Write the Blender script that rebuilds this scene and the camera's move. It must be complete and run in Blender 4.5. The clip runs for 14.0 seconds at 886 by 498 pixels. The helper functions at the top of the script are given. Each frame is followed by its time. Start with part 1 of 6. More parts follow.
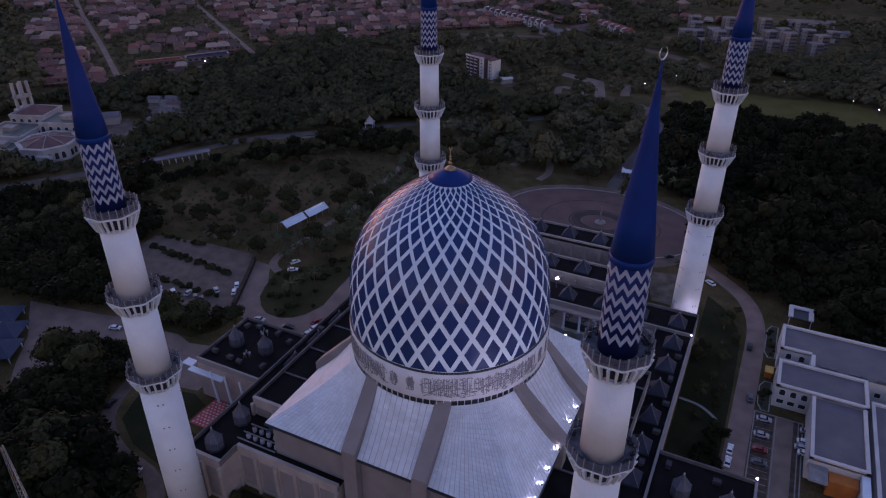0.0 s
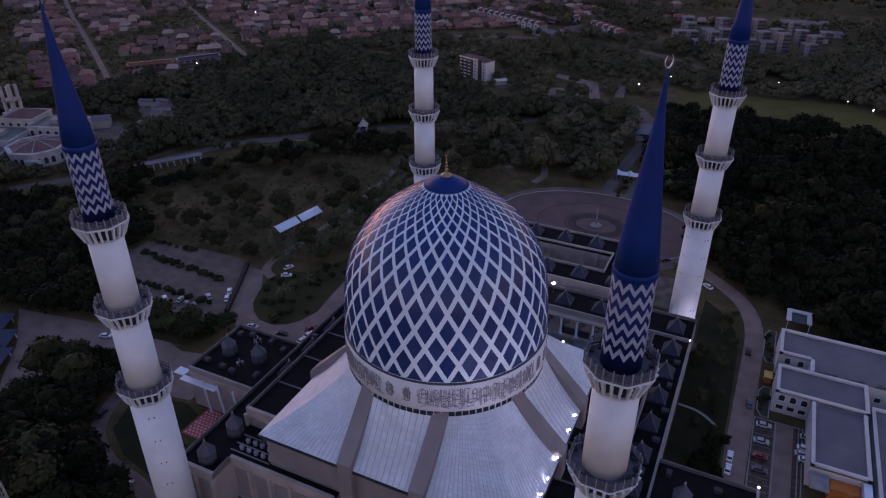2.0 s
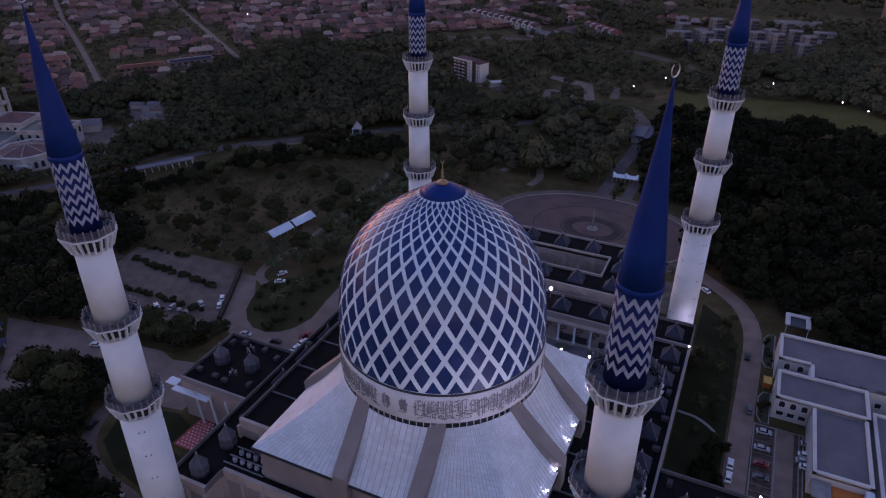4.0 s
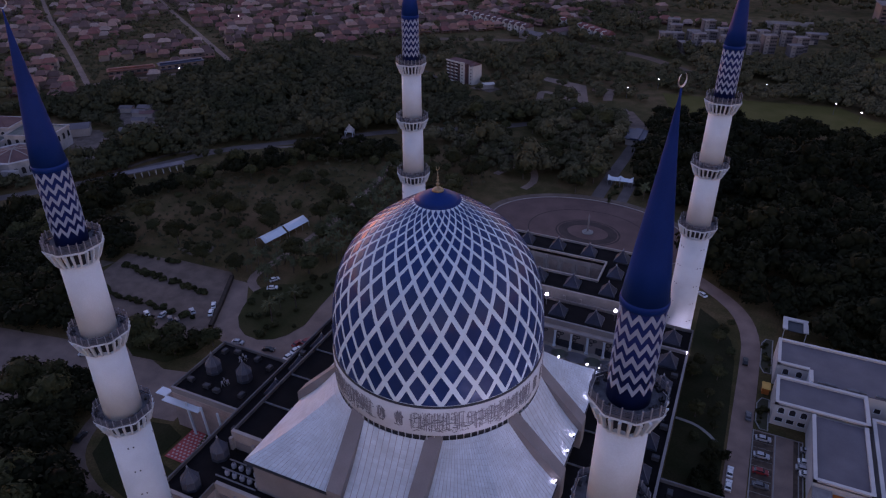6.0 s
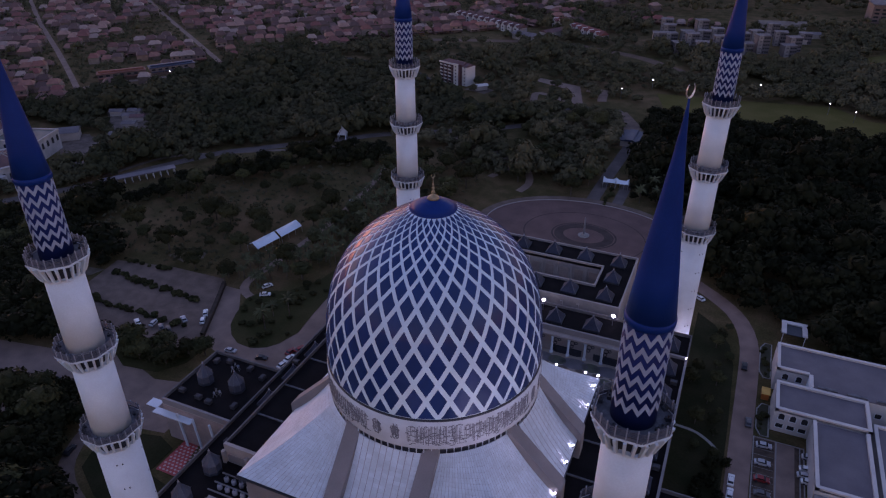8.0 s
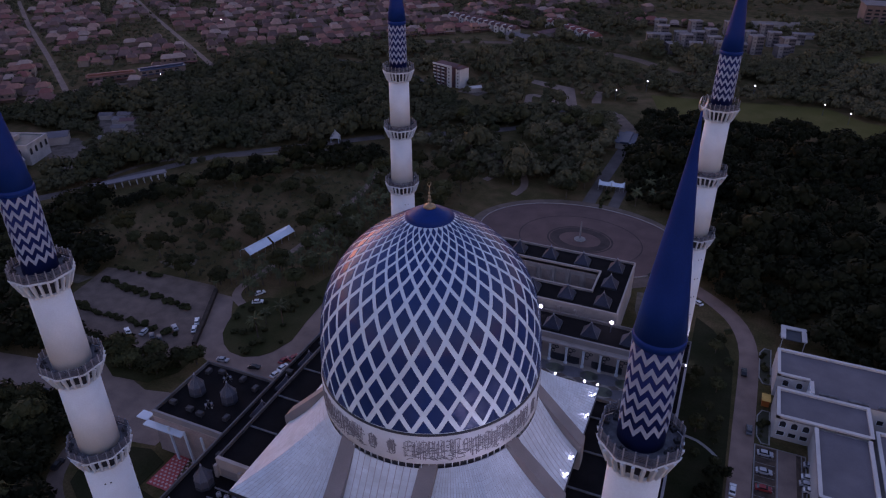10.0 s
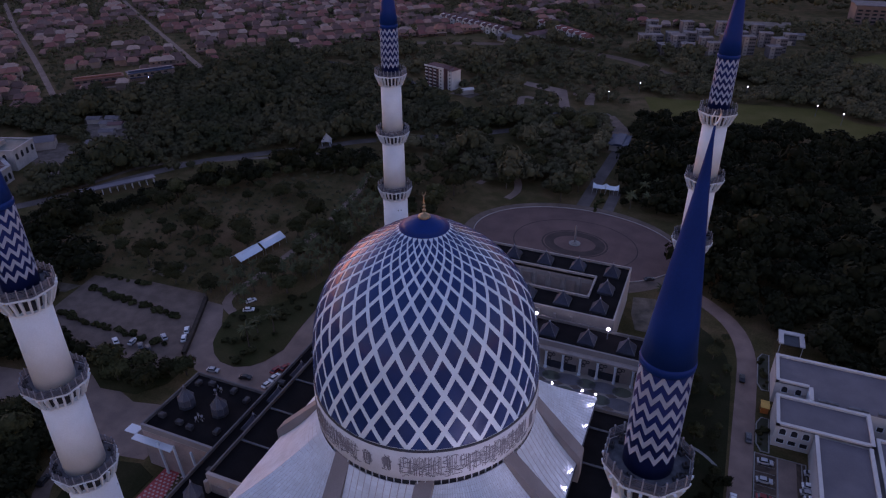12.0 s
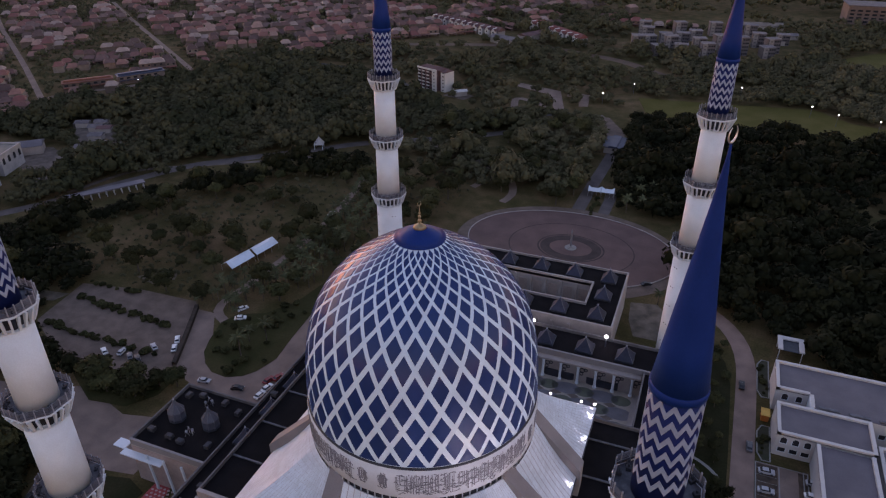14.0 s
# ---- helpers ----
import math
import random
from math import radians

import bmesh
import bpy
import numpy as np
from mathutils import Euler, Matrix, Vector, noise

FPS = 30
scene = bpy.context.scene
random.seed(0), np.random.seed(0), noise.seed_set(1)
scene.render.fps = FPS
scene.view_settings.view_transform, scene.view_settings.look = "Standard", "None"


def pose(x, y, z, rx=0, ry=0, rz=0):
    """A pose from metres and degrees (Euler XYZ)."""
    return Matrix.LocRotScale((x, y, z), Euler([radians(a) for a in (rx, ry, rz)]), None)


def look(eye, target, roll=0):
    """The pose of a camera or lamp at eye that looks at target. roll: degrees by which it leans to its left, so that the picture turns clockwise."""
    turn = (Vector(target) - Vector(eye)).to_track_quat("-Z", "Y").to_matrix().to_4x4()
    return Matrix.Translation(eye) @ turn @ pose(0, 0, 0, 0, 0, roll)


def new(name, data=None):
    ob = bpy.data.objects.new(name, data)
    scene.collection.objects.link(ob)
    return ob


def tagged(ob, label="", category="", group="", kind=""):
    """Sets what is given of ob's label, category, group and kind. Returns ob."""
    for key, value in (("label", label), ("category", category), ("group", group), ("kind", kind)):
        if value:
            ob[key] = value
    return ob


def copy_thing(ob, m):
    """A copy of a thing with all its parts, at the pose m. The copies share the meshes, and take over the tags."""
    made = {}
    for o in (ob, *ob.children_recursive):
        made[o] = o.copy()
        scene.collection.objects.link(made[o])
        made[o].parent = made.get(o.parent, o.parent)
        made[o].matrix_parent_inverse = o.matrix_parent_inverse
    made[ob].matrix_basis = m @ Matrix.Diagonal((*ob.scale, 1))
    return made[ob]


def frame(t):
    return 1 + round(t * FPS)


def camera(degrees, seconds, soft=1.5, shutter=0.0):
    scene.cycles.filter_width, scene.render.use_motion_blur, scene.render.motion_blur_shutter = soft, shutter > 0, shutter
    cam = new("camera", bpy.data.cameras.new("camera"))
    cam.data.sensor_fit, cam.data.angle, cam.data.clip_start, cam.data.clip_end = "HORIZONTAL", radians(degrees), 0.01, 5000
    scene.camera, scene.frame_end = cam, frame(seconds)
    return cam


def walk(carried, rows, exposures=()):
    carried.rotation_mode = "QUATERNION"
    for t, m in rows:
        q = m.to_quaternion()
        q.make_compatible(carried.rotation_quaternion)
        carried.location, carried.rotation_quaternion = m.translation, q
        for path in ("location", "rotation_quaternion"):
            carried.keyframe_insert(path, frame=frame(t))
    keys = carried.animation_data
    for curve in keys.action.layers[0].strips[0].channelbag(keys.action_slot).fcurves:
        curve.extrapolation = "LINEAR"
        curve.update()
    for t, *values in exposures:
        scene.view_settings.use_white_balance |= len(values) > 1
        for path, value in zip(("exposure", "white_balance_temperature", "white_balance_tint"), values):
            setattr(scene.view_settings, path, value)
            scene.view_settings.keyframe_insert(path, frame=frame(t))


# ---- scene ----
cam = camera(65.2, 14.0, 1.2)
PATH = [
    (0, (63.745, -134.139, 152.231), (62.982, -132.58, 151.237), 0.0),
    (0.5, (63.221, -133.454, 152.243), (62.462, -131.893, 151.249), -0.0),
    (1, (62.713, -132.727, 152.256), (61.958, -131.163, 151.263), -0.0),
    (1.5, (62.226, -132.021, 152.271), (61.475, -130.456, 151.278), -0.0),
    (2, (61.737, -131.351, 152.301), (60.99, -129.784, 151.308), -0.0),
    (2.5, (61.25, -130.61, 152.333), (60.507, -129.04, 151.34), -0.0),
    (3, (60.769, -129.843, 152.35), (60.03, -128.272, 151.358), -0.0),
    (5.5, (58.233, -126.102, 152.359), (57.514, -124.52, 151.368), -0.0),
    (6, (57.734, -125.335, 152.367), (57.02, -123.751, 151.377), -0.0),
    (6.5, (57.295, -124.486, 152.394), (56.584, -122.901, 151.404), -0.1),
    (7, (56.822, -123.638, 152.413), (56.115, -122.05, 151.423), -0.1),
    (7.5, (56.296, -122.831, 152.424), (55.593, -121.242, 151.434), -0.1),
    (8, (55.774, -121.993, 152.429), (55.076, -120.402, 151.439), -0.1),
    (10.5, (52.878, -117.643, 152.318), (52.203, -116.041, 151.33), -0.1),
    (11, (52.283, -116.731, 152.33), (51.614, -115.126, 151.342), -0.1),
    (11.5, (51.747, -115.815, 152.363), (51.082, -114.209, 151.375), -0.1),
    (12, (51.238, -114.859, 152.376), (50.578, -113.25, 151.388), -0.1),
    (12.5, (50.695, -113.884, 152.378), (50.038, -112.274, 151.39), -0.2),
    (13, (50.164, -112.89, 152.398), (49.513, -111.278, 151.41), -0.2),
    (13.5, (49.619, -111.933, 152.44), (48.972, -110.319, 151.451), -0.2),
    (14, (49.023, -110.946, 152.472), (48.381, -109.33, 151.484), -0.1),
]
walk(cam, [(t, look(eye, target, roll)) for t, eye, target, roll in PATH],
     [(0.0, 2.5, 6080, 55), (13.0, 2.5, 6080, 55), (13.15, 2.76, 6500, 49), (13.6, 2.86, 6750, 46), (14.0, 3.05, 7150, 44)])

# ---- light ----
world = bpy.data.worlds.new("dusk_sky")
scene.world = world
world.use_nodes = True
sky = world.node_tree.nodes.new("ShaderNodeTexSky")
sky.sky_type = "NISHITA"
sky.sun_disc = False
sky.sun_elevation = radians(1.5)
sky.sun_rotation = radians(-58)
sky.air_density, sky.dust_density, sky.ozone_density = 1.2, 0.15, 2.0
world.node_tree.nodes["Background"].inputs["Strength"].default_value = 0.145
world.node_tree.links.new(sky.outputs[0], world.node_tree.nodes["Background"].inputs[0])
sun = new("sun", bpy.data.lights.new("sun", "SUN"))
sun.data.energy, sun.data.angle, sun.data.color = 0.05, radians(24), (1.0, 0.62, 0.58)
sun.matrix_world = look((-424, 265, 60), (0, 0, 0))


# ---- materials ----
def nodes_of(m):
    m.use_nodes = True
    t = m.node_tree
    return t, t.nodes["Principled BSDF"], t.nodes.new, t.links.new


def mat(name, a, b, size=4.0, rough=0.7, bump=0.15, metal=0.0, fine=0.25, rnd=0.0, grain=0.35, island=False, spec=0.3):
    """A surface whose colour drifts between a and b over size metres, with a finer grain over it and a relief."""
    m = bpy.data.materials.new(name)
    t, p, add, link = nodes_of(m)
    g = add("ShaderNodeNewGeometry")
    n1, n2 = add("ShaderNodeTexNoise"), add("ShaderNodeTexNoise")
    n1.inputs["Scale"].default_value, n1.inputs["Detail"].default_value = 1.0 / size, 5
    n2.inputs["Scale"].default_value, n2.inputs["Detail"].default_value = 1.0 / fine, 4
    ramp = add("ShaderNodeValToRGB")
    ramp.color_ramp.elements[0].position, ramp.color_ramp.elements[1].position = 0.35, 0.65
    ramp.color_ramp.elements[0].color, ramp.color_ramp.elements[1].color = (*a, 1), (*b, 1)
    hsv = add("ShaderNodeHueSaturation")
    mul = add("ShaderNodeMath")
    mul.operation = "MULTIPLY_ADD"
    mul.inputs[1].default_value, mul.inputs[2].default_value = grain * 2, 1 - grain
    link(g.outputs["Position"], n1.inputs["Vector"])
    link(g.outputs["Position"], n2.inputs["Vector"])
    link(n1.outputs["Fac"], ramp.inputs[0])
    link(ramp.outputs[0], hsv.inputs["Color"])
    link(n2.outputs["Fac"], mul.inputs[0])
    value = mul
    if rnd:
        who = g if island else add("ShaderNodeObjectInfo")
        vary = add("ShaderNodeMath")
        vary.operation = "MULTIPLY_ADD"
        vary.inputs[1].default_value, vary.inputs[2].default_value = rnd * 2, 1 - rnd
        link(who.outputs["Random Per Island" if island else "Random"], vary.inputs[0])
        both = add("ShaderNodeMath")
        both.operation = "MULTIPLY"
        link(mul.outputs[0], both.inputs[0])
        link(vary.outputs[0], both.inputs[1])
        value = both
    link(value.outputs[0], hsv.inputs["Value"])
    link(hsv.outputs[0], p.inputs["Base Color"])
    p.inputs["Roughness"].default_value, p.inputs["Metallic"].default_value = rough, metal
    p.inputs["Specular IOR Level"].default_value = spec
    if bump:
        bm_ = add("ShaderNodeBump")
        bm_.inputs["Strength"].default_value, bm_.inputs["Distance"].default_value = bump, fine * 0.3
        link(n2.outputs["Fac"], bm_.inputs["Height"])
        link(bm_.outputs[0], p.inputs["Normal"])
    return m


def palette_mat(name, colours, rough=0.8, island=False, size=3.0):
    """One of several paints for each object or each loose piece, a little uneven."""
    m = bpy.data.materials.new(name)
    t, p, add, link = nodes_of(m)
    g = add("ShaderNodeNewGeometry")
    who = g if island else add("ShaderNodeObjectInfo")
    ramp = add("ShaderNodeValToRGB")
    ramp.color_ramp.interpolation = "CONSTANT"
    for i, c in enumerate(colours):
        e = ramp.color_ramp.elements[i] if i < 2 else ramp.color_ramp.elements.new(i / len(colours))
        e.position, e.color = i / len(colours), (*c, 1)
    n = add("ShaderNodeTexNoise")
    n.inputs["Scale"].default_value, n.inputs["Detail"].default_value = 1 / size, 6
    mul = add("ShaderNodeMath")
    mul.operation = "MULTIPLY_ADD"
    mul.inputs[1].default_value, mul.inputs[2].default_value = 0.9, 0.55
    hsv = add("ShaderNodeHueSaturation")
    link(g.outputs["Position"], n.inputs["Vector"])
    link(who.outputs["Random Per Island" if island else "Random"], ramp.inputs[0])
    link(n.outputs["Fac"], mul.inputs[0])
    link(mul.outputs[0], hsv.inputs["Value"])
    link(ramp.outputs[0], hsv.inputs["Color"])
    link(hsv.outputs[0], p.inputs["Base Color"])
    p.inputs["Roughness"].default_value = rough
    return m


def glow(name, colour, strength):
    m = bpy.data.materials.new(name)
    t, p, add, link = nodes_of(m)
    p.inputs["Base Color"].default_value = (*colour, 1)
    p.inputs["Emission Color"].default_value = (*colour, 1)
    p.inputs["Emission Strength"].default_value = strength
    return m


M_WHITE = mat("white_painted_concrete", (0.59, 0.66, 0.735), (0.515, 0.58, 0.65), 6, 0.6, 0.08, grain=0.12)
M_LATTICE = mat("white_enamel_steel", (0.565, 0.69, 0.80), (0.495, 0.605, 0.71), 5, 0.55, 0.04, grain=0.12)
M_BLUE = mat("blue_enamel_panel", (0.0078, 0.027, 0.108), (0.0100, 0.033, 0.128), 6, 0.42, 0.006, fine=1.1, grain=0.12, rnd=0.14, spec=0.2)
M_BLUE.node_tree.links.new(M_BLUE.node_tree.nodes["Bump"].outputs[0], M_BLUE.node_tree.nodes["Principled BSDF"].inputs["Coat Normal"])
M_BLUE.node_tree.nodes["Principled BSDF"].inputs["Coat Weight"].default_value = 0.18
M_BLUE.node_tree.nodes["Principled BSDF"].inputs["Coat Roughness"].default_value = 0.02
M_CONE = mat("blue_enamel_cone", (0.0045, 0.024, 0.128), (0.0065, 0.030, 0.155), 5, 0.45, 0.03, grain=0.14, spec=0.1)
M_ROOFTILE = mat("pale_roof_tile", (0.55, 0.635, 0.715), (0.465, 0.54, 0.61), 5, 0.55, 0.06, grain=0.12, rnd=0.06, island=True)
M_TILESEAM = mat("pale_roof_joint", (0.36, 0.365, 0.40), (0.30, 0.305, 0.34), 3, 0.8)
M_ZIGZAG = mat("grey_white_mosaic", (0.275, 0.328, 0.445), (0.225, 0.272, 0.375), 2, 0.6, 0.04, grain=0.2)
M_SEAM = mat("grey_joint", (0.22, 0.22, 0.25), (0.16, 0.16, 0.19), 3, 0.8)
M_STONE = mat("tan_grey_cladding", (0.222, 0.205, 0.212), (0.18, 0.166, 0.172), 7, 0.7, 0.12, grain=0.2)
M_BEIGE = mat("beige_render", (0.35, 0.305, 0.288), (0.275, 0.24, 0.23), 5, 0.75, 0.12, grain=0.2)
M_ROOF = mat("black_roof_membrane", (0.014, 0.012, 0.013), (0.008, 0.0075, 0.0085), 5, 0.9, 0.2, spec=0.05)
# for dark parts, and as painted shade in recesses and openings
M_DARK = mat("dark_parts_and_shade", (0.035, 0.04, 0.055), (0.025, 0.03, 0.04), 2, 0.5)
M_BAND = mat("white_enamel_band", (0.52, 0.57, 0.635), (0.45, 0.495, 0.555), 4, 0.55, 0.04, grain=0.14)
M_POST = mat("grey_blue_post", (0.26, 0.27, 0.32), (0.20, 0.21, 0.25), 2, 0.6)
M_RAIL = mat("dark_steel_railing", (0.10, 0.11, 0.14), (0.07, 0.075, 0.10), 2, 0.5)
M_GREYFLOOR = mat("grey_balcony_screed", (0.125, 0.13, 0.15), (0.07, 0.073, 0.088), 1.2, 0.8)
M_PYRAMID = mat("blue_grey_skylight", (0.025, 0.030, 0.050), (0.036, 0.043, 0.070), 3, 0.55, 0.1, rnd=0.15, spec=0.1)
M_LANTERN = mat("blue_grey_lantern", (0.050, 0.056, 0.080), (0.068, 0.074, 0.10), 2, 0.5, 0.1, rnd=0.15)
M_GOLD = mat("weathered_gilt", (0.34, 0.26, 0.15), (0.25, 0.19, 0.12), 0.8, 0.5, 0.05, metal=0.5)
M_STEEL = mat("brushed_steel", (0.6, 0.6, 0.62), (0.5, 0.5, 0.53), 0.8, 0.35, 0.03, metal=0.8)
M_SCRIPT = mat("grey_relief_script", (0.17, 0.175, 0.21), (0.125, 0.13, 0.16), 2, 0.6)
M_LAMP = glow("lit_floodlight", (0.92, 0.96, 1.0), 6.0)
M_LAMP_STRONG = glow("strong_floodlight", (0.92, 0.96, 1.0), 1100.0)
M_NAVY = mat("navy_enamel_drum", (0.006, 0.014, 0.078), (0.008, 0.018, 0.096), 4, 0.45, 0.03, grain=0.12, spec=0.1)
M_COPING = mat("grey_coping", (0.15, 0.14, 0.14), (0.11, 0.10, 0.105), 4, 0.85, spec=0.1)
M_ORANGE = mat("orange_panel", (0.55, 0.17, 0.03), (0.45, 0.13, 0.03), 3, 0.6)
M_ASPHALT = mat("worn_asphalt", (0.085, 0.078, 0.078), (0.058, 0.054, 0.056), 7, 0.9, 0.2, grain=0.3, spec=0.05)
M_PAVING = mat("grey_paving", (0.235, 0.168, 0.142), (0.170, 0.125, 0.107), 6, 0.9, 0.2, grain=0.25, spec=0.05)
M_PLAZA = mat("reddish_brick_paving", (0.145, 0.092, 0.084), (0.110, 0.072, 0.068), 9, 0.85, 0.2, grain=0.25, spec=0.05)
M_LOT = mat("dusty_lot_asphalt", (0.165, 0.120, 0.100), (0.110, 0.083, 0.070), 5, 0.9, 0.2, grain=0.3, spec=0.05)
M_KERB = mat("kerb_concrete", (0.26, 0.25, 0.24), (0.20, 0.19, 0.18), 4, 0.85)
M_COURT = mat("pale_court_tile", (0.34, 0.295, 0.255), (0.28, 0.245, 0.212), 5, 0.6)
M_INLAY = mat("green_court_inlay", (0.125, 0.135, 0.10), (0.10, 0.11, 0.085), 3, 0.6)
M_ANNEXROOF = mat("grey_metal_roof", (0.128, 0.112, 0.13), (0.095, 0.084, 0.10), 8, 0.6, 0.1, grain=0.2)
M_GLASS = mat("dark_window_glass", (0.02, 0.022, 0.028), (0.03, 0.03, 0.035), 3, 0.1, 0.0, spec=0.5)
M_LEAF = mat("dark_foliage", (0.026, 0.030, 0.013), (0.048, 0.046, 0.020), 6, 0.75, 0.3, rnd=0.4, fine=0.5, grain=0.5, spec=0.05)
# distant haze is put into this paler foliage colour; nearer scrub shares it
M_LEAF_HAZED = mat("haze_paled_foliage", (0.052, 0.053, 0.029), (0.092, 0.083, 0.049), 28, 0.8, 0.08, rnd=0.12, fine=1.4, grain=0.24, island=True, spec=0.05)
# same foliage a step darker, the mid woods' shade put into the colour
M_LEAF_MID = mat("mid_shade_foliage", (0.034, 0.038, 0.021), (0.066, 0.062, 0.036), 34, 0.8, 0.08, rnd=0.12, fine=1.4, grain=0.22, island=True, spec=0.03)
# darkest copy of the foliage: deep shade among the crowns painted as colour
M_LEAF_DEEP = mat("deep_shade_foliage", (0.008, 0.010, 0.005), (0.017, 0.018, 0.008), 30, 0.8, 0.12, rnd=0.2, fine=1.4, grain=0.3, island=True, spec=0.05)
M_PALM = mat("palm_frond", (0.046, 0.053, 0.026), (0.066, 0.070, 0.036), 4, 0.65, 0.1, rnd=0.3, spec=0.05)
M_BARK = mat("bark", (0.11, 0.085, 0.07), (0.07, 0.055, 0.045), 1, 0.9, 0.3, spec=0.05)
M_PARK = mat("park_grass", (0.072, 0.066, 0.018), (0.092, 0.080, 0.026), 14, 0.9, 0.3, fine=0.6, grain=0.3, spec=0.05)
M_LAWN = mat("lawn", (0.030, 0.033, 0.012), (0.048, 0.043, 0.019), 9, 0.9, 0.3, fine=0.6, grain=0.4, spec=0.05)


# darker copy of M_LAWN that holds the shade in its own colour
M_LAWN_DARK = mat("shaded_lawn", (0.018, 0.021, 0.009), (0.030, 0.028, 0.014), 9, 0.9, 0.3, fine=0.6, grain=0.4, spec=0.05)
M_AVENUE = mat("avenue_asphalt", (0.135, 0.112, 0.108), (0.09, 0.078, 0.076), 9, 0.9, 0.2, spec=0.05)


def ground_material():
    m = bpy.data.materials.new("dry_ground")
    t, p, add, link = nodes_of(m)
    g = add("ShaderNodeNewGeometry")
    big, mid, small = (add("ShaderNodeTexNoise") for _ in range(3))
    for n, s in ((big, 1 / 60), (mid, 1 / 9), (small, 1 / 0.7)):
        n.inputs["Scale"].default_value, n.inputs["Detail"].default_value = s, 6
        link(g.outputs["Position"], n.inputs["Vector"])
    ramp = add("ShaderNodeValToRGB")
    cols = ((0.30, (0.032, 0.033, 0.013)), (0.44, (0.062, 0.052, 0.022)), (0.57, (0.108, 0.074, 0.038)), (0.70, (0.165, 0.108, 0.064)))
    for i, (x, c) in enumerate(cols):
        e = ramp.color_ramp.elements[i] if i < 2 else ramp.color_ramp.elements.new(x)
        e.position, e.color = x, (*c, 1)
    mix = add("ShaderNodeMix")
    mix.inputs[0].default_value = 0.5
    link(big.outputs["Fac"], mix.inputs[2])
    link(mid.outputs["Fac"], mix.inputs[3])
    link(mix.outputs[0], ramp.inputs[0])
    hsv = add("ShaderNodeHueSaturation")
    mul = add("ShaderNodeMath")
    mul.operation = "MULTIPLY_ADD"
    mul.inputs[1].default_value, mul.inputs[2].default_value = 1.2, 0.4
    link(small.outputs["Fac"], mul.inputs[0])
    link(mul.outputs[0], hsv.inputs["Value"])
    link(ramp.outputs[0], hsv.inputs["Color"])
    link(hsv.outputs[0], p.inputs["Base Color"])
    p.inputs["Roughness"].default_value, p.inputs["Specular IOR Level"].default_value = 0.95, 0.05
    b = add("ShaderNodeBump")
    b.inputs["Strength"].default_value, b.inputs["Distance"].default_value = 0.4, 0.3
    link(small.outputs["Fac"], b.inputs["Height"])
    link(b.outputs[0], p.inputs["Normal"])
    return m


M_GROUND = ground_material()


# ---- mesh tools ----
def thing(name, label, category, m=None, group="", kind=""):
    ob = new(name)
    ob.empty_display_size = 0.5
    if m is not None:
        ob.matrix_world = m
    return tagged(ob, label, category, group, kind)


def mesh_of(name, bm, material, smooth=False):
    me = bpy.data.meshes.new(name)
    bmesh.ops.recalc_face_normals(bm, faces=bm.faces)
    bm.to_mesh(me)
    bm.free()
    for one in material if isinstance(material, (list, tuple)) else [material]:
        me.materials.append(one)
    if smooth:
        me.polygons.foreach_set("use_smooth", [True] * len(me.polygons))
    return me


def part(name, bm, material, parent=None, label="", smooth=False, m=None):
    """Links a bmesh (or a finished mesh) as one object under a thing or a part."""
    me = bm if isinstance(bm, bpy.types.Mesh) else mesh_of(name, bm, material, smooth)
    ob = new(name, me)
    ob.parent = parent
    if m is not None:
        ob.matrix_basis = m
    return tagged(ob, label)


def structure(name, bm, material, label, category, smooth=False):
    return tagged(part(name, bm, material, None, "", smooth), label, category, "", "structure")


def box(bm, x0, y0, z0, x1, y1, z1):
    v = [bm.verts.new((x, y, z)) for z in (z0, z1) for x, y in ((x0, y0), (x1, y0), (x1, y1), (x0, y1))]
    for f in ((3, 2, 1, 0), (4, 5, 6, 7), (0, 1, 5, 4), (1, 2, 6, 5), (2, 3, 7, 6), (3, 0, 4, 7)):
        bm.faces.new([v[i] for i in f])
    return bm


def boxes(*rows):
    bm = bmesh.new()
    for r in rows:
        box(bm, *r)
    return bm


def prism(pts, z0, z1, bm=None):
    """A flat outline raised from z0 to z1."""
    bm = bm or bmesh.new()
    lo = [bm.verts.new((x, y, z0)) for x, y in pts]
    hi = [bm.verts.new((x, y, z1)) for x, y in pts]
    n = len(pts)
    bm.faces.new(hi)
    bm.faces.new(lo[::-1])
    for i in range(n):
        bm.faces.new((lo[i], lo[(i + 1) % n], hi[(i + 1) % n], hi[i]))
    return bm


def lathe(profile, n, bm=None, a0=0.0, cap=True):
    """A profile of (radius, height) turned in n steps about z."""
    bm = bm or bmesh.new()
    rings = []
    for r, z in profile:
        if r < 1e-4:
            rings.append([bm.verts.new((0, 0, z))])
        else:
            rings.append([bm.verts.new((r * math.cos(a0 + 2 * math.pi * i / n), r * math.sin(a0 + 2 * math.pi * i / n), z)) for i in range(n)])
    for p, q in zip(rings, rings[1:]):
        for i in range(n):
            j = (i + 1) % n
            if len(p) == 1 and len(q) == 1:
                continue
            if len(p) == 1:
                bm.faces.new((p[0], q[j], q[i]))
            elif len(q) == 1:
                bm.faces.new((p[i], p[j], q[0]))
            else:
                bm.faces.new((p[i], p[j], q[j], q[i]))
    if cap:
        for r in (rings[0], rings[-1]):
            if len(r) > 2:
                bm.faces.new(r)
    return bm


def circle(r, n, a0=0.0, cx=0.0, cy=0.0, ry=None):
    return [(cx + r * math.cos(a0 + 2 * math.pi * i / n), cy + (ry or r) * math.sin(a0 + 2 * math.pi * i / n)) for i in range(n)]


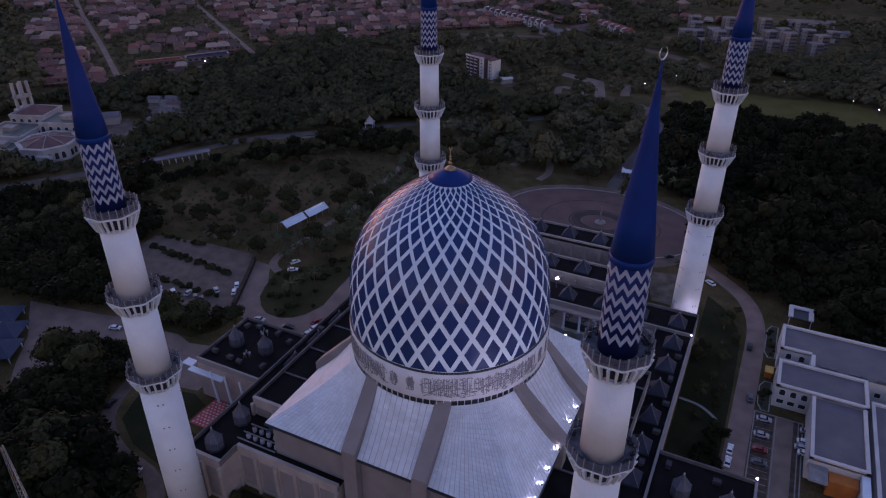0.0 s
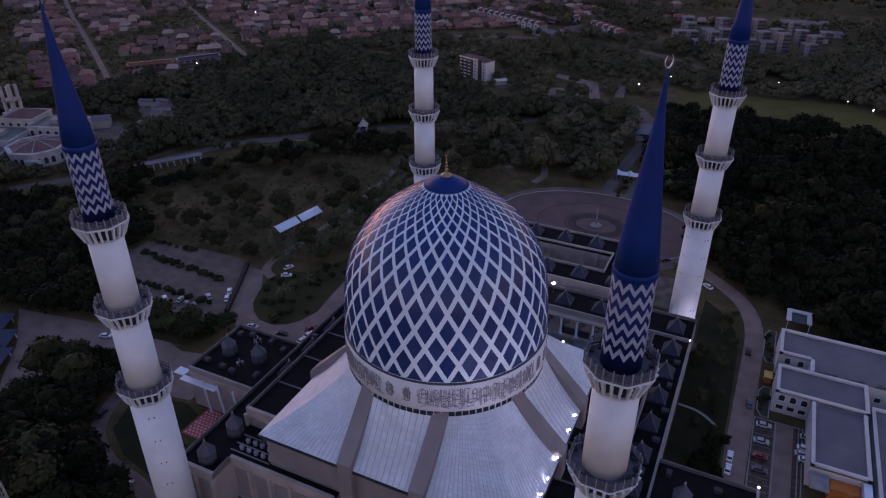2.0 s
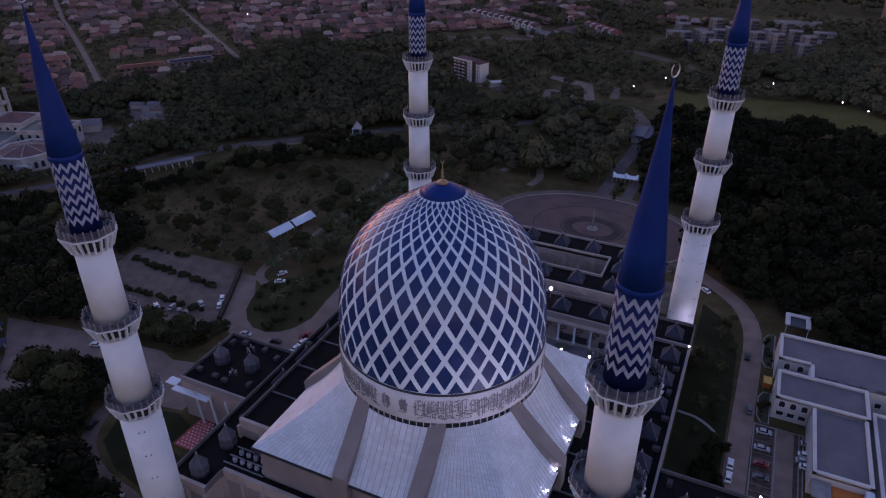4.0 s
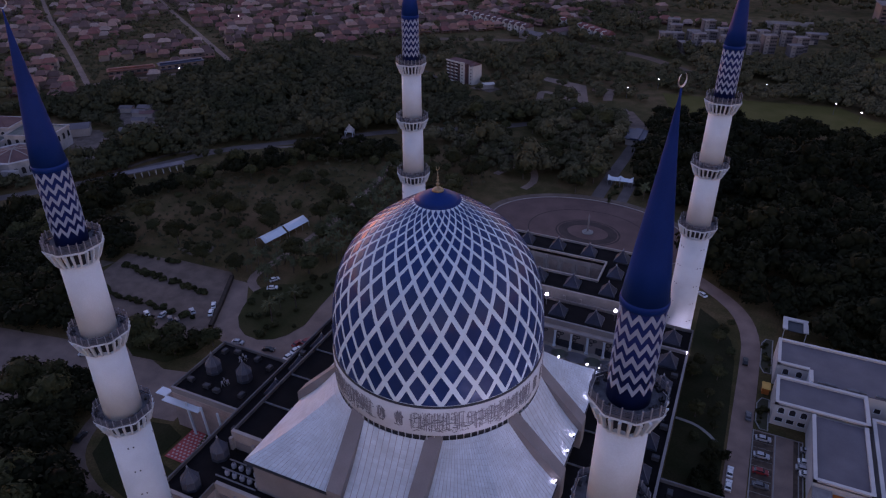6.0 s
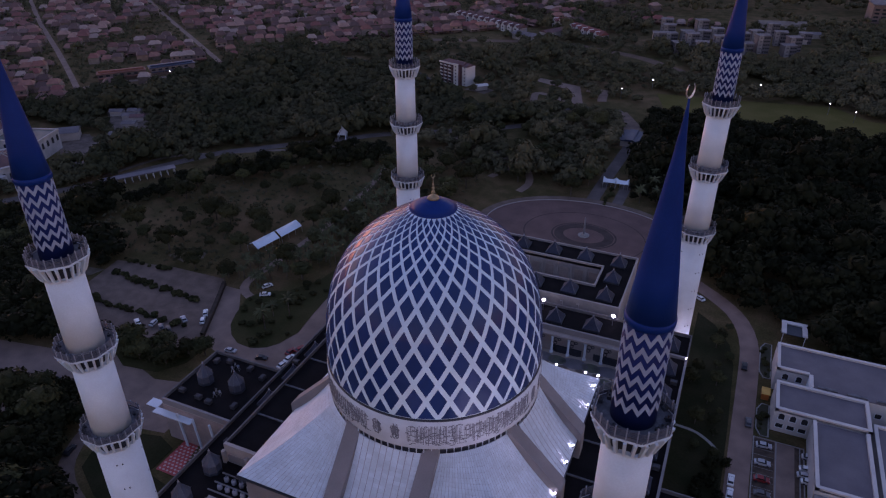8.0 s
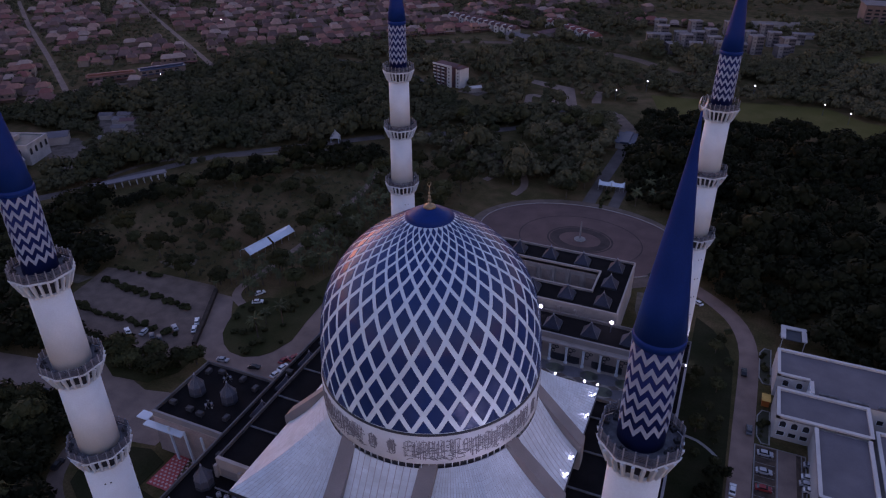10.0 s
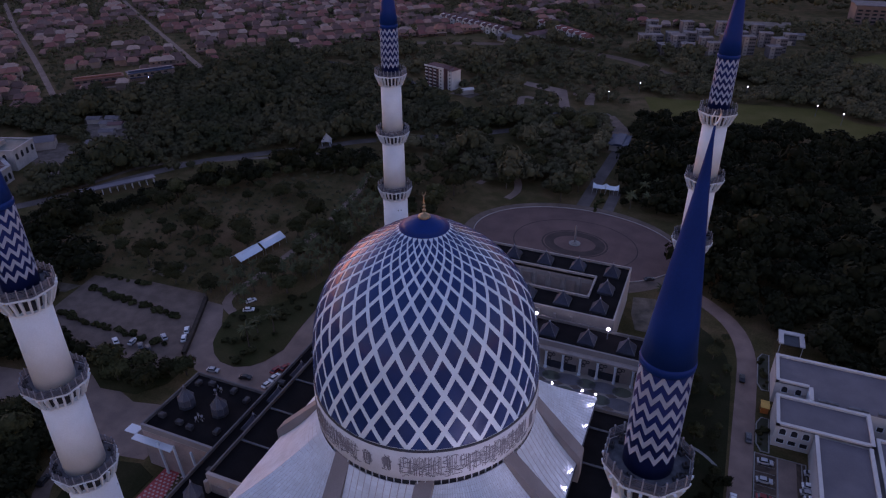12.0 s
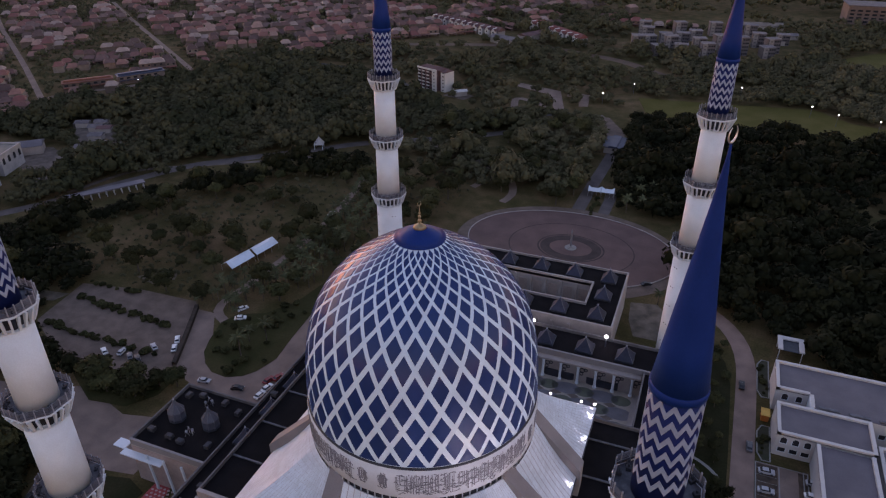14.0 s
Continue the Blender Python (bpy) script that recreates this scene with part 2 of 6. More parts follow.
def slab_between(bm, a, b, width, height):
    """A straight bar from a to b with a rectangular section (width across, height up)."""
    a, b = Vector(a), Vector(b)
    way = (b - a).normalized()
    side = way.cross(Vector((0, 0, 1)))
    side = (side if side.length > 1e-4 else Vector((1, 0, 0))).normalized() * width / 2
    up = side.cross(way).normalized() * height / 2
    v = [bm.verts.new(p + s * side + u * up) for p in (a, b) for s, u in ((-1, -1), (1, -1), (1, 1), (-1, 1))]
    for f in ((3, 2, 1, 0), (4, 5, 6, 7), (0, 1, 5, 4), (1, 2, 6, 5), (2, 3, 7, 6), (3, 0, 4, 7)):
        bm.faces.new([v[i] for i in f])


# ---- the dome ----
DOME = ((49.0, 25.45), (51.5, 25.55), (54.0, 25.45), (59.0, 25.10), (64.0, 24.35), (69.0, 22.9), (74.0, 20.3), (79.0, 16.0), (83.0, 10.7), (86.2, 5.4), (87.9, 2.0))


def dome_radius(z):
    """Smooth radius of the dome at height z (Catmull-Rom through the profile)."""
    k = max(i for i in range(len(DOME) - 1) if DOME[i][0] <= max(z, DOME[0][0])) if z > DOME[0][0] else 0
    (z1, r1), (z2, r2) = DOME[k], DOME[k + 1]
    z0, r0 = DOME[k - 1] if k else (2 * z1 - z2, r1 - 0.25)
    z3, r3 = DOME[k + 2] if k + 2 < len(DOME) else (2 * z2 - z1, 2 * r2 - r1)
    s = (z - z1) / (z2 - z1)
    m1, m2 = (r2 - r0) / (z2 - z0) * (z2 - z1), (r3 - r1) / (z3 - z1) * (z2 - z1)
    return (2 * s**3 - 3 * s**2 + 1) * r1 + (s**3 - 2 * s**2 + s) * m1 + (3 * s**2 - 2 * s**3) * r2 + (s**3 - s**2) * m2


LATTICE, CAP_Z, BASE_Z, PHASE = 32, 86.5, 49.2, -64.1
# heights of the lattice's crossings
ROW_Z = (49.3, 54.1, 58.3, 62.5, 66.6, 70.5, 73.8, 76.5, 78.7, 80.4, 81.75, 82.9, 83.95, 84.9, 85.75, 86.5)
ROWS_UP = len(ROW_Z) - 1


def on_dome(a, z, out=0.0):
    r = dome_radius(z)
    slope = (dome_radius(z + 0.1) - dome_radius(z - 0.1)) / 0.2
    n = 1 / math.hypot(1, slope)
    r, z = r + out * n, z - out * n * slope
    return Vector((r * math.cos(a), r * math.sin(a), z))


def build_dome():
    dome = thing("dome", "large pointed dome of blue enamel lozenges in a white lattice", "dome")
    zs = [BASE_Z + (CAP_Z - BASE_Z) * i / 40 for i in range(41)]
    part("lattice_shell", lathe([(dome_radius(z), z) for z in zs], 128, cap=False), M_LATTICE, dome, "white steel lattice between the blue panels", True)
    part("base_ring", lathe([(25.3, 48.7), (25.75, 48.75), (25.75, 49.15), (25.3, 49.3)], 96, cap=False), M_DARK, dome, "thin dark gutter ring", True)
    step = 2 * math.pi / LATTICE
    fill = 0.74
    for row in range(ROWS_UP):
        z0, z1 = ROW_Z[row], ROW_Z[min(row + 1, ROWS_UP)]
        zb = ROW_Z[row - 1] if row else None
        k0 = 0 if row % 2 else 0.5
        bm = bmesh.new()
        n = 5
        grid = {}
        low = row == 0
        for i in range(n):
            for j in range(n):
                u, v = i / (n - 1), j / (n - 1)
                a = (u - v) * 0.5 * fill * step
                h = (u + v) - 1
                h *= fill
                if low:
                    h = max(h, 0.04)
                z = z0 + h * (z1 - z0) if h > 0 else z0 + h * (z0 - zb)
                for side, out in ((0, 0.09), (1, -0.03)):
                    if side == 0 or i in (0, n - 1) or j in (0, n - 1):
                        w = 1.0 + (0.02 if side else 0)
                        grid[i, j, side] = bm.verts.new(on_dome(a * w, z, out))
        for i in range(n - 1):
            for j in range(n - 1):
                f = [grid[i, j, 0], grid[i + 1, j, 0], grid[i + 1, j + 1, 0], grid[i, j + 1, 0]]
                bm.faces.new(f)
        rim = [(i, 0) for i in range(n)] + [(n - 1, j) for j in range(1, n)] + [(i, n - 1) for i in range(n - 2, -1, -1)] + [(0, j) for j in range(n - 2, 0, -1)]
        for p, q in zip(rim, rim[1:] + rim[:1]):
            bm.faces.new((grid[*p, 0], grid[*q, 0], grid[*q, 1], grid[*p, 1]))
        bmesh.ops.remove_doubles(bm, verts=bm.verts, dist=0.001)
        me = mesh_of("blue_panel", bm, M_BLUE)
        for k in range(LATTICE):
            part("blue_panel", me, None, dome, m=pose(0, 0, 0, 0, 0, PHASE + math.degrees((k + k0) * step)))
    capz = [(dome_radius(CAP_Z) + 0.12, CAP_Z - 0.12), (dome_radius(CAP_Z) + 0.25, CAP_Z + 0.1), (4.0, 87.25), (3.0, 87.8), (1.9, 88.25), (0.9, 88.55), (0.0, 88.7)]
    part("cap", lathe(capz, 64, cap=False), M_CONE, dome, "plain blue crown cap", True)
    part("cap_ring", lathe([(dome_radius(CAP_Z) + 0.10, CAP_Z - 0.3), (dome_radius(CAP_Z) + 0.42, CAP_Z - 0.25), (dome_radius(CAP_Z) + 0.38, CAP_Z + 0.02), (dome_radius(CAP_Z) + 0.1, CAP_Z + 0.05)], 64, cap=False), M_CONE, dome, "", True)
    fin = thing("finial", "gilded finial with stacked balls on the dome", "finial", pose(0, 0, 88.5))
    part("collar", lathe([(1.35, 0), (1.2, 0.35), (0.8, 0.65), (0.3, 0.9), (0.0, 0.95)], 24), M_GOLD, fin, "", True)
    part("pole", lathe([(0.12, 0.8), (0.07, 4.9)], 10), M_GOLD, fin, "", True)
    for z, r in ((1.5, 0.42), (2.4, 0.33), (3.15, 0.25)):
        part("ball", lathe([(r * math.sin(math.pi * i / 8), z - r * math.cos(math.pi * i / 8)) for i in range(9)], 16, cap=False), M_GOLD, fin, "", True)
    part("crescent", crescent(0.45, 0.10), M_GOLD, fin, "", True, pose(0, 0, 4.8, 0, 0, 65))


def crescent(r, t, n=20):
    """An open ring standing upright, thick below and thin at its tips."""
    bm = bmesh.new()
    rings = []
    for i in range(n + 1):
        a = radians(-90) + radians(150) * (2 * i / n - 1)
        w = t * (0.25 + 0.75 * math.cos((2 * i / n - 1) * math.pi / 2))
        c = Vector((r * math.cos(a), 0, r * math.sin(a) + r))
        o = Vector((math.cos(a), 0, math.sin(a)))
        rings.append([bm.verts.new(c + w * (math.cos(b) * o + math.sin(b) * Vector((0, 1, 0)))) for b in (k * math.pi / 3 for k in range(6))])
    for p, q in zip(rings, rings[1:]):
        for k in range(6):
            bm.faces.new((p[k], p[(k + 1) % 6], q[(k + 1) % 6], q[k]))
    bm.faces.new(rings[0])
    bm.faces.new(rings[-1])
    return bm


build_dome()


# ---- prayer hall under the dome ----
EAVE_Z, EAVE, DRUM, TOP_Z, RIB = 25.0, 35.5, 25.6, 39.3, 9.6
NORTH_EAVE = 33.0
HALF_RIB = 1.9


def script_strokes(rng, a0, a1, z0, z1, r, arch=False):
    """Raised strokes of an unreadable band of script, laid on the drum: tall stems, bowls and dashes."""
    bm = bmesh.new()

    def stroke(pts, w):
        rows = []
        for i, (a, z) in enumerate(pts):
            (pa, pz), (qa, qz) = pts[max(i - 1, 0)], pts[min(i + 1, len(pts) - 1)]
            d = Vector(((qa - pa) * r, qz - pz)).normalized()
            n = Vector((-d.y, d.x)) * w / 2
            rows.append([bm.verts.new((q * math.cos(a + s * n.x / r), q * math.sin(a + s * n.x / r), z + s * n.y)) for s, q in ((-1, r), (-1, r + 0.07), (1, r + 0.07), (1, r))])
        for p, q in zip(rows, rows[1:]):
            for k in range(3):
                bm.faces.new((p[k], q[k], q[k + 1], p[k + 1]))
    h = z1 - z0
    a = a0
    while a < a1:
        top = 1.0 - (0.18 * abs(2 * (a - a0) / (a1 - a0) - 1) ** 2 if arch else 0)
        lean = rng.uniform(-0.003, 0.003)
        if rng.random() < 0.8:
            s0 = rng.uniform(0.02, 0.45)
            stroke([(a, z0 + h * s0), (a + lean, z0 + h * top * rng.uniform(0.8, 1.0))], rng.uniform(0.10, 0.19))
        for _ in range(2):
            c, q = z0 + h * rng.uniform(0.06, 0.94) * top, rng.uniform(0.25, 0.4 if arch else 0.7)
            b = rng.uniform(0, 6.28)
            stroke([(a + q / r * math.cos(b + t * 0.5), c + q * 0.6 * math.sin(b + t * 0.5)) for t in range(rng.randrange(4, 8))], rng.uniform(0.09, 0.16))
        if rng.random() < 0.7:
            z = z0 + h * rng.uniform(0.05, 0.7)
            stroke([(a, z), (a + 0.02, z - 0.12), (a + 0.05, z + 0.08)] if not arch else [(a - 0.01, z), (a + 0.01, z)], 0.11)
        a += rng.uniform(0.004, 0.007) if arch else rng.uniform(0.008, 0.014)
    return bm


def build_hall():
    rng = random.Random(4)
    hall = thing("prayer_hall", "pale tiled hipped roof with eight broad ribs carrying the drum", "building")
    part("drum", lathe([(25.0, 38.3), (25.0, 39.5), (25.0, 40.9), (25.85, 41.05), (25.85, 48.6), (25.4, 48.9)], 96, cap=False), M_BAND, hall, "white drum with a band of grey script", True)
    strip = part("clerestory", lathe([(25.06, 38.9), (25.10, 40.85)], 96, cap=False), M_DARK, hall, "dark strip of small windows", True)
    mull = mesh_of("mullion", boxes((25.05, -0.07, 38.9, 25.4, 0.07, 41.0)), M_WHITE)
    for i in range(96):
        part("mullion", mull, None, strip, m=pose(0, 0, 0, 0, 0, i * 3.75))
    for k in range(4):
        a = radians(-90 + 90 * k)
        tagged(part("script_band", script_strokes(rng, a + radians(11), a + radians(79), 41.9, 47.9, 25.84), M_SCRIPT, hall, "grey raised script, unreadable"), kind="stuff")
        for s in (-4.9, 4.9):
            tagged(part("script_medallion", script_strokes(rng, a + radians(s - 1.9), a + radians(s + 1.9), 42.7, 47.3, 25.84, True), M_SCRIPT, hall, "grey arched script panel, unreadable"), kind="stuff")
    # roof panels: four flat ones between the ribs of a pair, four that reach the corners
    inner = RIB + HALF_RIB

    def squeeze(p):
        """The north eave lies nearer to the drum than the other three."""
        p = Vector(p)
        if p.y > inner:
            p.y = inner + (p.y - inner) * (NORTH_EAVE - inner) / (EAVE - inner)
        return p

    def panel(inner_pts, outer_pts, nv, name):
        bm, under = bmesh.new(), bmesh.new()
        n = len(inner_pts) - 1

        def at(i, v, up):
            p, q = Vector(inner_pts[i]), squeeze(outer_pts[i])
            w = p.lerp(q, v)
            w.z += up - 0.9 * math.sin(math.pi * v)
            return w
        for i in range(n):
            for j in range(nv):
                g, h = 0.06, 0.025
                c = []
                for di, dj in ((g, h), (1 - g, h), (1 - g, 1 - h), (g, 1 - h)):
                    p = [at(i, (j + dj) / nv, up).lerp(at(i + 1, (j + dj) / nv, up), di) for up in (0.05, 0.14)]
                    c.append([bm.verts.new(x) for x in p])
                bm.faces.new([x[1] for x in c])
                for k in range(4):
                    bm.faces.new((c[k][0], c[(k + 1) % 4][0], c[(k + 1) % 4][1], c[k][1]))
                u = [under.verts.new(at(i + a, (j + b) / nv, 0.08)) for a, b in ((0, 0), (1, 0), (1, 1), (0, 1))]
                under.faces.new(u)
        bmesh.ops.remove_doubles(under, verts=under.verts, dist=0.001)
        base = part(name, under, M_TILESEAM, hall, "pale tiles in dark joints, sloping to the eave")
        tagged(part("roof_tiles", bm, M_ROOFTILE, base), kind="stuff")
    for q in range(4):
        turn = Matrix.Rotation(radians(90 * q), 3, "Z")
        n = 10
        w = inner - 2 * HALF_RIB
        xs = [-w + 2 * w * i / n for i in range(n + 1)]
        panel([turn @ Vector((x, -math.sqrt(DRUM**2 - x * x), TOP_Z)) for x in xs], [turn @ Vector((x, -EAVE, EAVE_Z)) for x in xs], 20, "roof_panel")
        n = 18
        a0, a1 = math.atan2(-math.sqrt(DRUM**2 - inner**2), inner), math.atan2(-inner, math.sqrt(DRUM**2 - inner**2))
        ins, outs = [], []
        for i in range(2 * n + 1):
            a = a0 + (a1 - a0) * i / (2 * n)
            ins.append(turn @ Vector((DRUM * math.cos(a), DRUM * math.sin(a), TOP_Z)))
            s = i / n
            p = (inner + (EAVE - inner) * s, -EAVE) if s <= 1 else (EAVE, -EAVE + (EAVE - inner) * (s - 1))
            outs.append(turn @ Vector((*p, EAVE_Z)))
        panel(ins, outs, 22, "corner_roof_panel")
        # a pair of ribs, each a sloping fin that turns into a buttress
        for s in (-1, 1):
            y0 = -math.sqrt(DRUM**2 - (RIB) ** 2) + 0.8
            side = [(y0, TOP_Z + 1.3), (-EAVE - 0.9, EAVE_Z + 2.0), (-EAVE - 0.9, 0.0), (-EAVE + 3.0, 0.0), (-EAVE + 3.0, 22.0), (y0, 36.0)]
            bm = bmesh.new()
            lo = [bm.verts.new(squeeze(turn @ Vector((s * RIB - HALF_RIB, y, z)))) for y, z in side]
            hi = [bm.verts.new(squeeze(turn @ Vector((s * RIB + HALF_RIB, y, z)))) for y, z in side]
            bm.faces.new(lo)
            bm.faces.new(hi[::-1])
            for i in range(6):
                bm.faces.new((lo[i], lo[(i + 1) % 6], hi[(i + 1) % 6], hi[i]))
            part("rib", bm, M_STONE, hall, "tan-grey clad rib running down from the drum")
        # wall and gutter of this side
        e = EAVE
        wall = boxes((-e + 1.2, -e + 1.2, 0, e - 2.2, -e + 2.2, EAVE_Z - 0.5))
        wall.transform(turn.to_4x4())
        for w_ in wall.verts:
            w_.co = squeeze(w_.co)
        part("wall", wall, M_STONE, hall, "tan-grey rendered upper wall")
        gut = boxes((-e - 0.15, -e - 0.2, EAVE_Z - 0.75, e - 1.45, -e + 1.3, EAVE_Z - 0.1))
        gut.transform(turn.to_4x4())
        for w_ in gut.verts:
            w_.co = squeeze(w_.co)
        part("gutter", gut, M_DARK, hall, "dark eave gutter")


build_hall()


# ---- minarets ----
OCT = radians(22.5)


def minaret():
    t = thing("minaret", "tall white round minaret with three balconies and a blue cone", "minaret", group="minarets at the corners")
    c = math.cos(OCT)
    part("lower_shaft", lathe([(4.62, 0), (4.38, 45.6)], 40), M_WHITE, t, "", True)
    vent = mesh_of("vent", boxes((-0.04, -0.14, 0, 0.05, 0.14, 0.35)), M_DARK)
    for q in range(4):
        for z in (41, 34, 27, 20, 13):
            for y in (-0.55, 0.55):
                part("vent", vent, None, t, m=pose(0, 0, 0, 0, 0, 45 + 90 * q) @ pose(4.62 - 0.24 * z / 44.6 - 0.02, y, z))
    part("middle_shaft", lathe([(3.88, 48.4), (3.78, 66.6)], 40), M_WHITE, t, "", True)
    part("upper_shaft", lathe([(3.49, 69.2), (3.41, 86.6)], 40), M_WHITE, t, "", True)
    for z, r, base in ((48.8, 6.25, 4.5), (69.7, 5.85, 3.88), (89.8, 5.4, 3.5)):
        bal = part("balcony", lathe([(base, z - 3.95), (base + 0.55, z - 3.85), (base + 0.55, z - 3.5), (base + 0.1, z - 3.4)], 8, a0=OCT), M_WHITE, t, "octagonal balcony on white slanting brackets")
        # dark collar on the shaft; shade between the brackets is in its colour
        part("recess", lathe([(base + 0.08, z - 3.6), (base + 0.3, z - 0.3)], 8, a0=OCT), M_DARK, bal, "dark collar behind the brackets, shade put into its colour")
        part("floor_slab", lathe([(base + 0.2, z - 0.5), (r - 0.12, z - 0.45), (r, z - 0.3), (r, z - 0.03), (r - 0.25, z)], 8, a0=OCT), [M_WHITE], bal)
        part("floor", lathe([(r - 0.3, z - 0.02), (r - 0.3, z + 0.03)], 8, a0=OCT), M_GREYFLOOR, bal, "grey screed floor")
        br = bmesh.new()
        v = [(base + 0.3, z - 3.5), (base + 0.65, z - 3.5), (r - 0.05, z - 0.4), (r - 0.95, z - 0.4)]
        f0 = [br.verts.new((x, -0.19, q)) for x, q in v]
        f1 = [br.verts.new((x, 0.19, q)) for x, q in v]
        br.faces.new(f0)
        br.faces.new(f1)
        for i in range(4):
            br.faces.new((f0[i], f0[(i + 1) % 4], f1[(i + 1) % 4], f1[i]))
        bracket = mesh_of("bracket", br, M_WHITE)
        post = mesh_of("post", boxes((-0.08, -0.08, -0.02, 0.08, 0.08, 1.95)), M_POST)
        crate = mesh_of("lamp_case", boxes((-0.35, -0.3, 0, 0.35, 0.3, 0.5), (-0.1, -0.1, 0.5, 0.1, 0.1, 0.9)), M_DARK)
        side = 2 * r * math.sin(OCT)
        rail = mesh_of("railing", boxes((-side / 2 + 0.1, -0.05, 0.02, side / 2 - 0.1, 0.05, 0.5), *((-side / 2 + 0.1, -0.035, z_, side / 2 - 0.1, 0.035, z_ + 0.12) for z_ in (0.7, 0.96, 1.22)), (-side / 2, -0.06, 1.5, side / 2, 0.06, 1.62)), M_RAIL)
        for k in range(8):
            mid = 45 * k
            part("railing", rail, None, bal, m=pose(0, 0, 0, 0, 0, mid) @ pose((r - 0.1) * c, 0, z, 0, 0, 90))
            for turn_, use, in_ in ((9, k % 3 != 1, 1.1), (-10, k % 4 != 2, 1.0), (17, k % 2, 1.5), (-18, k % 3 == 0, 1.4), (1, k % 4 == 1, 0.9)):
                if use:
                    part("lamp_case", crate, None, bal, m=pose(0, 0, 0, 0, 0, mid + turn_) @ pose(r - in_, 0, z + 0.03, 0, 0, 30 * k + 2 * turn_))
            for j in (-1, 0, 1):
                off = j * side / 3
                d = math.hypot((r - 0.1) * c, off)
                part("post", post, None, bal, m=pose(0, 0, 0, 0, 0, mid) @ pose((r - 0.08) * c, off, z))
                part("bracket", bracket, None, bal, m=pose(0, 0, 0, 0, 0, mid + math.degrees(math.atan2(off, r * c)) * 0.96))
    z0, z1 = 89.4, 105.0
    part("patterned_drum", lathe([(2.92, z0), (2.84, z1)], 48, a0=0), M_NAVY, t, "blue drum with white zigzag bands", True)
    bm = bmesh.new()
    for b in range(6):
        zc = 103.65 - 2.1 * b
        n = 96
        ring = []
        for i in range(n):
            a = 2 * math.pi * i / n
            tri = abs(((i / 8) % 1) * 2 - 1)
            r = 2.92 + (2.84 - 2.92) * (zc - z0) / (z1 - z0) + 0.06
            zz = zc - 0.65 + 1.3 * tri
            ring.append([bm.verts.new((q * math.cos(a), q * math.sin(a), zz + h)) for q, h in ((r - 0.1, -0.48), (r, -0.46), (r, 0.46), (r - 0.1, 0.48))])
        for p, q in zip(ring, ring[1:] + ring[:1]):
            for k in range(3):
                bm.faces.new((p[k], q[k], q[k + 1], p[k + 1]))
        if b < 5:
            part("zigzag_band", bm, M_ZIGZAG, t, "white zigzag band")
            bm = bmesh.new()
    part("zigzag_band", bm, M_ZIGZAG, t, "white zigzag band")
    part("cone_ring", lathe([(2.86, 104.6), (3.0, 104.7), (3.04, 105.3), (2.97, 105.7)], 48), M_CONE, t, "", True)
    part("cone", lathe([(2.97, 105.3), (2.4, 110.4), (1.8, 115.5), (1.2, 120.6), (0.6, 125.8), (0.16, 130.3), (0.1, 131.4)], 40), M_CONE, t, "tall tapering blue cone", True)
    part("crescent", crescent(0.75, 0.10), M_STEEL, t, "pale metal crescent", True, pose(0, 0, 131.5, 0, 0, 65))
    return t


first = minaret()
first.matrix_world = pose(-51.25, -51.0, 0)
for x, y in ((51.25, -51.0), (51.25, 89.5), (-51.25, 89.5)):
    copy_thing(first, pose(x, y, 0))


# ---- flat-roofed wings round the hall ----
def wall_run(bm, a, b, z0, z1, thick):
    """A wall of some thickness from a to b, its outer face on that line (inside to the left)."""
    d = Vector((b[0] - a[0], b[1] - a[1])).normalized()
    n = Vector((-d.y, d.x)) * thick
    prism([a, b, (b[0] + n.x, b[1] + n.y), (a[0] + n.x, a[1] + n.y)], z0, z1, bm)


